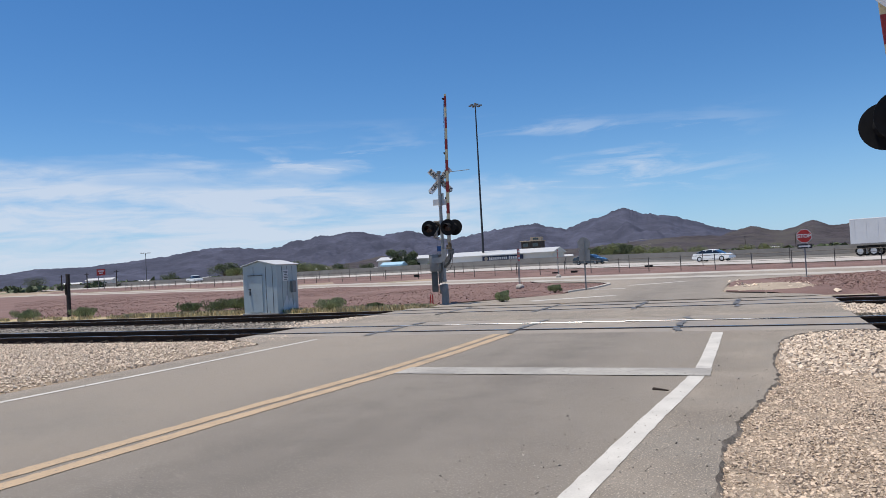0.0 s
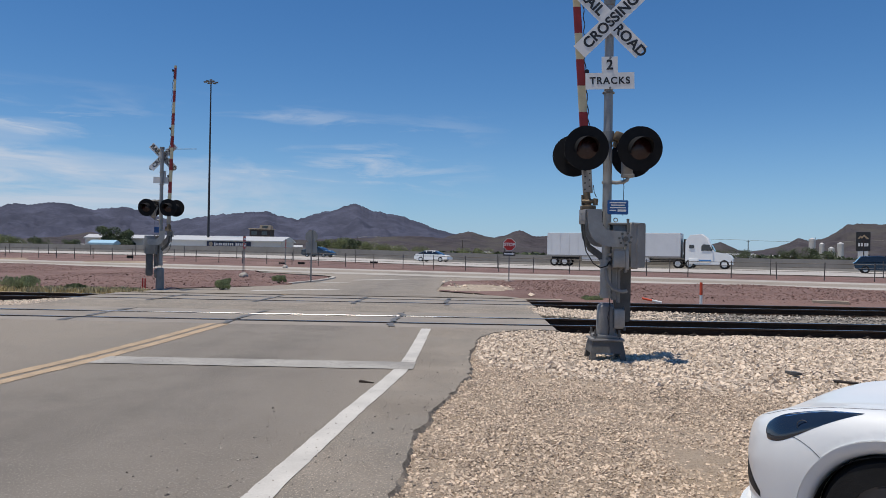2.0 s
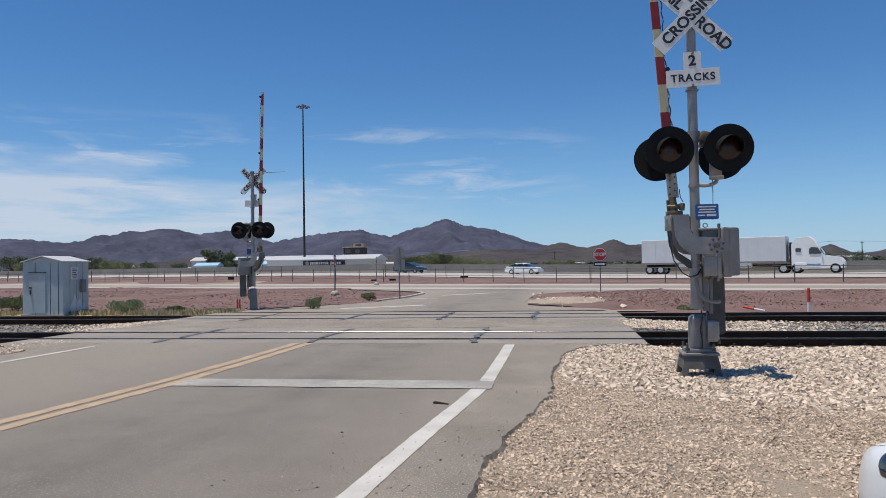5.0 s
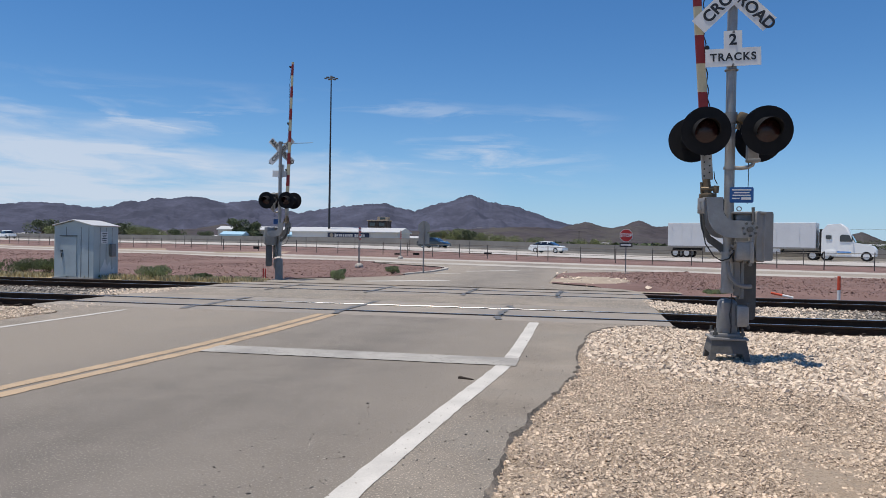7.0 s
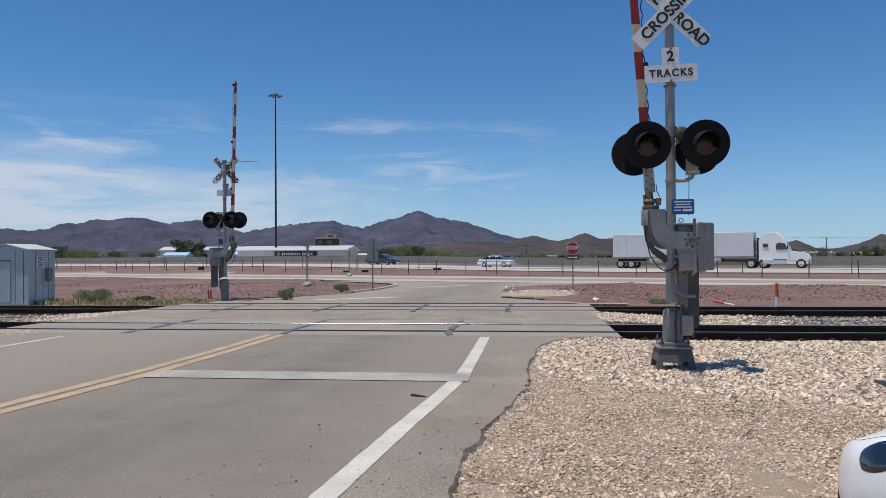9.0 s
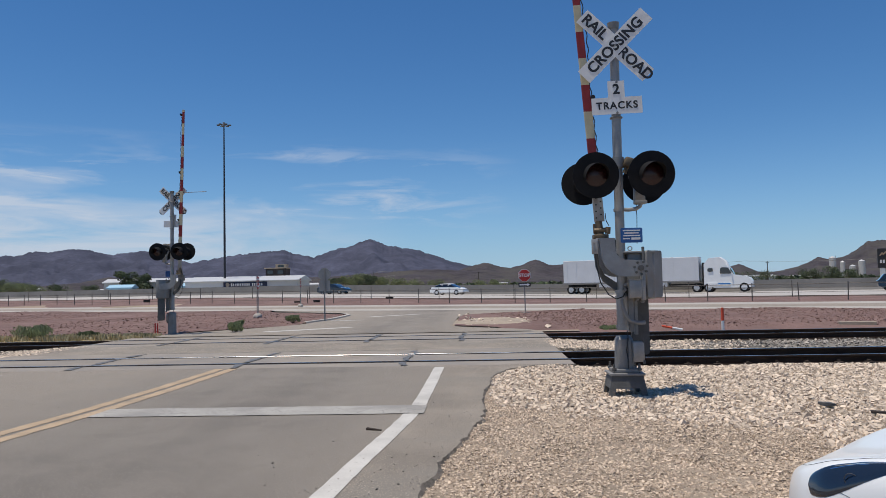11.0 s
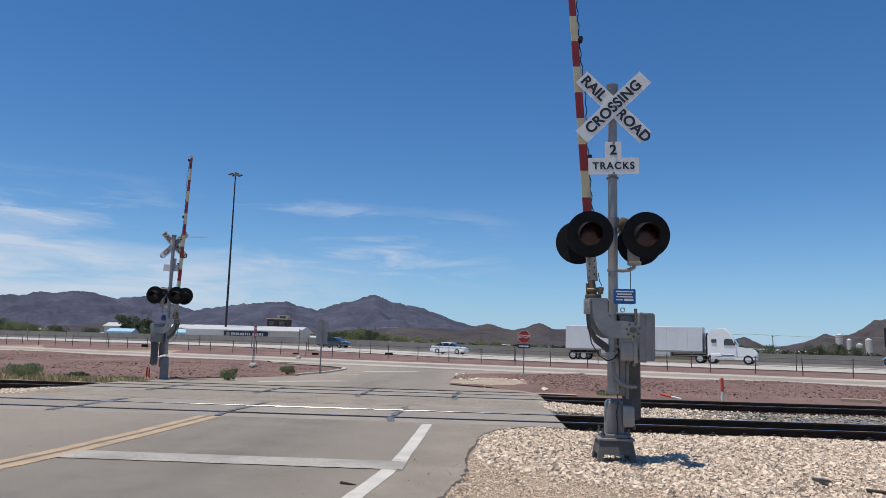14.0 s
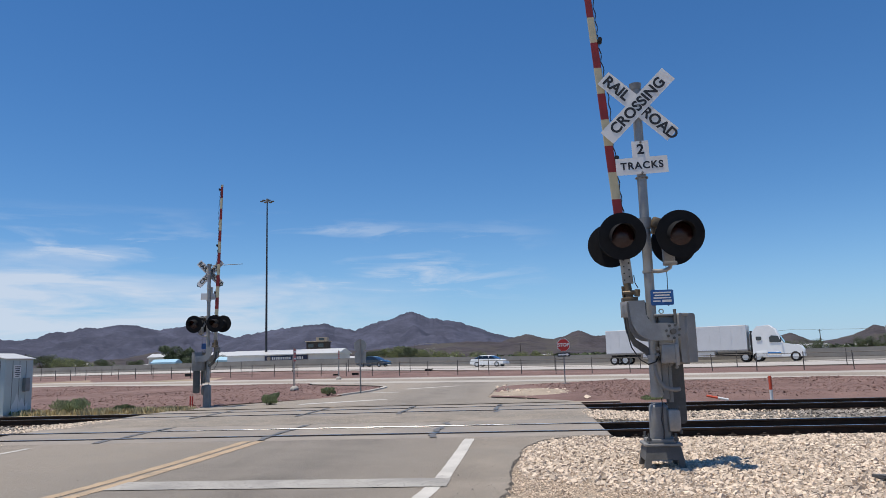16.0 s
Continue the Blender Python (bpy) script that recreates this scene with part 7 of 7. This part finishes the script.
pts, rng = spread(165000, -0.1, 7.0, 2.6, 10.5, 31, lambda x, y, q: x > edge_x(y) + 0.01 and q > pale_zone(x, y) * 0.8 and q < 1.6 - 0.05 * y + 0.5 * noise.noise((x * 0.9, y * 0.9, 1)))
lay("small_gravel", pts, rng, 0.005, 0.0185, shoulder, M["stone"], "fine tan gravel beside the road", 0.75, 1, 2.4, False)
pts, rng = spread(64000, 0.5, 16.0, 5.8, 14.1, 32, lambda x, y, q: x > edge_x(y) + 0.03 and q < pale_zone(x, y) and (x < 9 or q < 0.6))
lay("coarse_gravel", pts, rng, 0.015, 0.040, shoulder, M["pale_stone"], "coarse pale ballast stones before the rails", 0.85, 2, 1.6, False)
pts, rng = spread(5000, 9.0, 24.0, 9.5, 14.1, 33)
lay("coarse_gravel_east", pts, rng, 0.03, 0.06, shoulder, M["pale_stone"], "coarse pale ballast stones before the rails", 0.62, 3, 1.6)
pts, rng = spread(46000, -22.0, -9.35, 4.5, 14.2, 34, lambda x, y, q: q < (0.35 + 0.65 * ease(-9.3, -11, x) if y < 9 else 1) * ease(-24, -15, x))
lay("coarse_gravel_west", pts, rng, 0.012, 0.036, lambda x, y: -0.02 - 0.14 * ease(12.7, 14.2, y) * ease(-10.5, -11.3, x) - (0.04 if x > -9.5 else 0), M["pale_stone"], "pale gravel beside the road", 0.75, 4, 1.8)
bed = lambda x, y: -0.18 + 0.09 * math.exp(-((y - 18.3) / 0.8) ** 2)
pts, rng = spread(15000, 2.3, 22.0, 14.5, 23.8, 35, lambda x, y, q: q < 1.15 - x * 0.035)
lay("track_ballast_east", pts, rng, 0.022, 0.055, bed, M["grey_stone"], "grey-brown track ballast", 0.7, 5, 1.4)
pts, rng = spread(15000, -34.0, -11.1, 14.5, 23.8, 36, lambda x, y, q: q < 1.2 + x * 0.02)
lay("track_ballast_west", pts, rng, 0.022, 0.055, bed, M["grey_stone"], "grey-brown track ballast", 0.7, 6, 1.4)
pts, rng = spread(4200, 2.0, 7.5, 17.0, 19.9, 37, lambda x, y, q: q < ease(7.5, 3.5, x))
lay("pale_ballast_east", pts, rng, 0.022, 0.05, lambda x, y: -0.10 + 0.08 * ease(4.0, 2.1, x), M["pale_stone"], "pale ballast at the end of the crossing deck", 0.65, 7, 1.5)
pts, rng = spread(4200, -15.5, -10.6, 17.0, 19.9, 38, lambda x, y, q: q < ease(-13.6, -11.3, x))
lay("pale_ballast_west", pts, rng, 0.022, 0.05, lambda x, y: -0.10 + 0.08 * ease(-12.5, -10.8, x), M["pale_stone"], "pale ballast at the end of the crossing deck", 0.65, 8, 1.5)
red_h = lambda x, y: 0.02 + 0.10 * noise.noise((x * 0.15, y * 0.15, 5)) * ease(24, 30, y) - 0.14 * ease(25.5, 23.9, y)
pts, rng = spread(46000, -75, -7.0, 24.6, 62, 39, lambda x, y, q: y < 43.3 - SLOPE * x and x < far_left(y) - 0.1 - 7.0 * ease(37, 47.5, y) ** 2 and q < 34 / y - 0.1 and x > -y * 1.35)
lay("red_stones_west", pts, rng, 0.02, 0.06, red_h, M["red_stone"], "reddish landscaping stones", 0.5, 9, 2.0)
pts, rng = spread(26000, 0.2, 34, 24.2, 43, 40, lambda x, y, q: y < 43.3 - SLOPE * x and x > far_right(y) + 0.4 + 7.0 * ease(33, 42.5, y) ** 2 and x > 3.1 - 0.2 * (y - 25))
lay("red_stones_east", pts, rng, 0.02, 0.055, red_h, M["red_stone"], "reddish landscaping stones", 0.5, 10, 2.0)
pts, rng = spread(150, -0.5, 2.6, 25.0, 35, 41)
lay("heap_stones", pts, rng, 0.02, 0.09, lambda x, y: -0.03 + 0.12 * ease(1.0, 0.0, math.hypot((x - 0.8) / 1.9, (y - 30.0) / 5.0)), M["pale_stone"], "pale stones on a dirt heap", 0.7, 11, 3.0)
pts, rng = spread(260, -0.9, 4.5, 24.3, 39, 42, lambda x, y, q: abs(x - (-0.55 + 3.2 * ease(34.5, 24.8, y))) < 0.16 + 0.1 * q)
lay("border_stones", pts, rng, 0.05, 0.12, lambda x, y: 0.03, M["pale_stone"], "line of pale border stones", 0.7, 12, 1.5)
# grit and pebbles thrown onto the sandy side of the road
pts, rng = spread(4200, -2.4, 0.5, 2.6, 13.2, 43, lambda x, y, q: x < edge_x(y) - 0.02 and q < (0.05 + 0.9 * ease(-2.2, -0.4, x - edge_x(y))) * (1 - 0.75 * ease(5.0, 9.0, y)))
lay("road_grit", pts, rng, 0.003, 0.012, lambda x, y: 0.002, M["grey_stone"], "dark pebbles and grit strewn on asphalt", 0.7, 13, 2.5)
pts, rng = spread(160, -9, -0.5, 2.6, 13.0, 44)
lay("road_pebbles", pts, rng, 0.004, 0.012, lambda x, y: 0.002, M["grey_stone"], "few pebbles strewn on asphalt", 0.7, 14, 2.5)

# scraps lying about
for at, size, m, label in (((-0.74, 7.55, 0.0), (0.17, 0.035, 0.02), "tie", "dark splinter of timber lying on asphalt"), ((4.35, 8.65, 0.02), (0.16, 0.11, 0.03), "castgrey", "dark grey scrap lying on gravel"), ((4.75, 8.2, 0.0), (0.26, 0.04, 0.02), "wood", "dark stick lying on gravel"), ((2.9, 5.2, 0.0), (0.14, 0.03, 0.015), "wood", "dark twig lying on gravel"), ((-34.4, 73.9, 0.42), (0.55, 0.35, 0.28), "rubber", "black tyre scrap lying on red gravel"), ((-14.9, 66.5, 0.22), (0.6, 0.3, 0.2), "rubber", "black tyre scrap lying on red gravel"), ((-9.2, 74.5, 0.28), (0.75, 0.3, 0.2), "rubber", "black tyre scrap lying on red gravel"), ((-16.8, 66.9, 0.22), (0.55, 0.3, 0.14), "rubber", "flat black tyre scrap lying on red gravel"), ((12.6, 24.6, -0.08), (1.1, 0.25, 0.12), "dirt", "low row of pale rubble on red gravel")):
    s = thing("scrap", at, label, "debris", "", random.uniform(-20, 20))
    bm = bmesh.new()
    box(bm, (0, 0, size[2] / 2), size, bevel=0.006)
    for v in bm.verts:
        v.co.z += 0.02 * noise.noise(v.co * 14)
        v.co.y += 0.02 * noise.noise(v.co * 9)
    part("piece", bm, M[m], s, smooth=False)
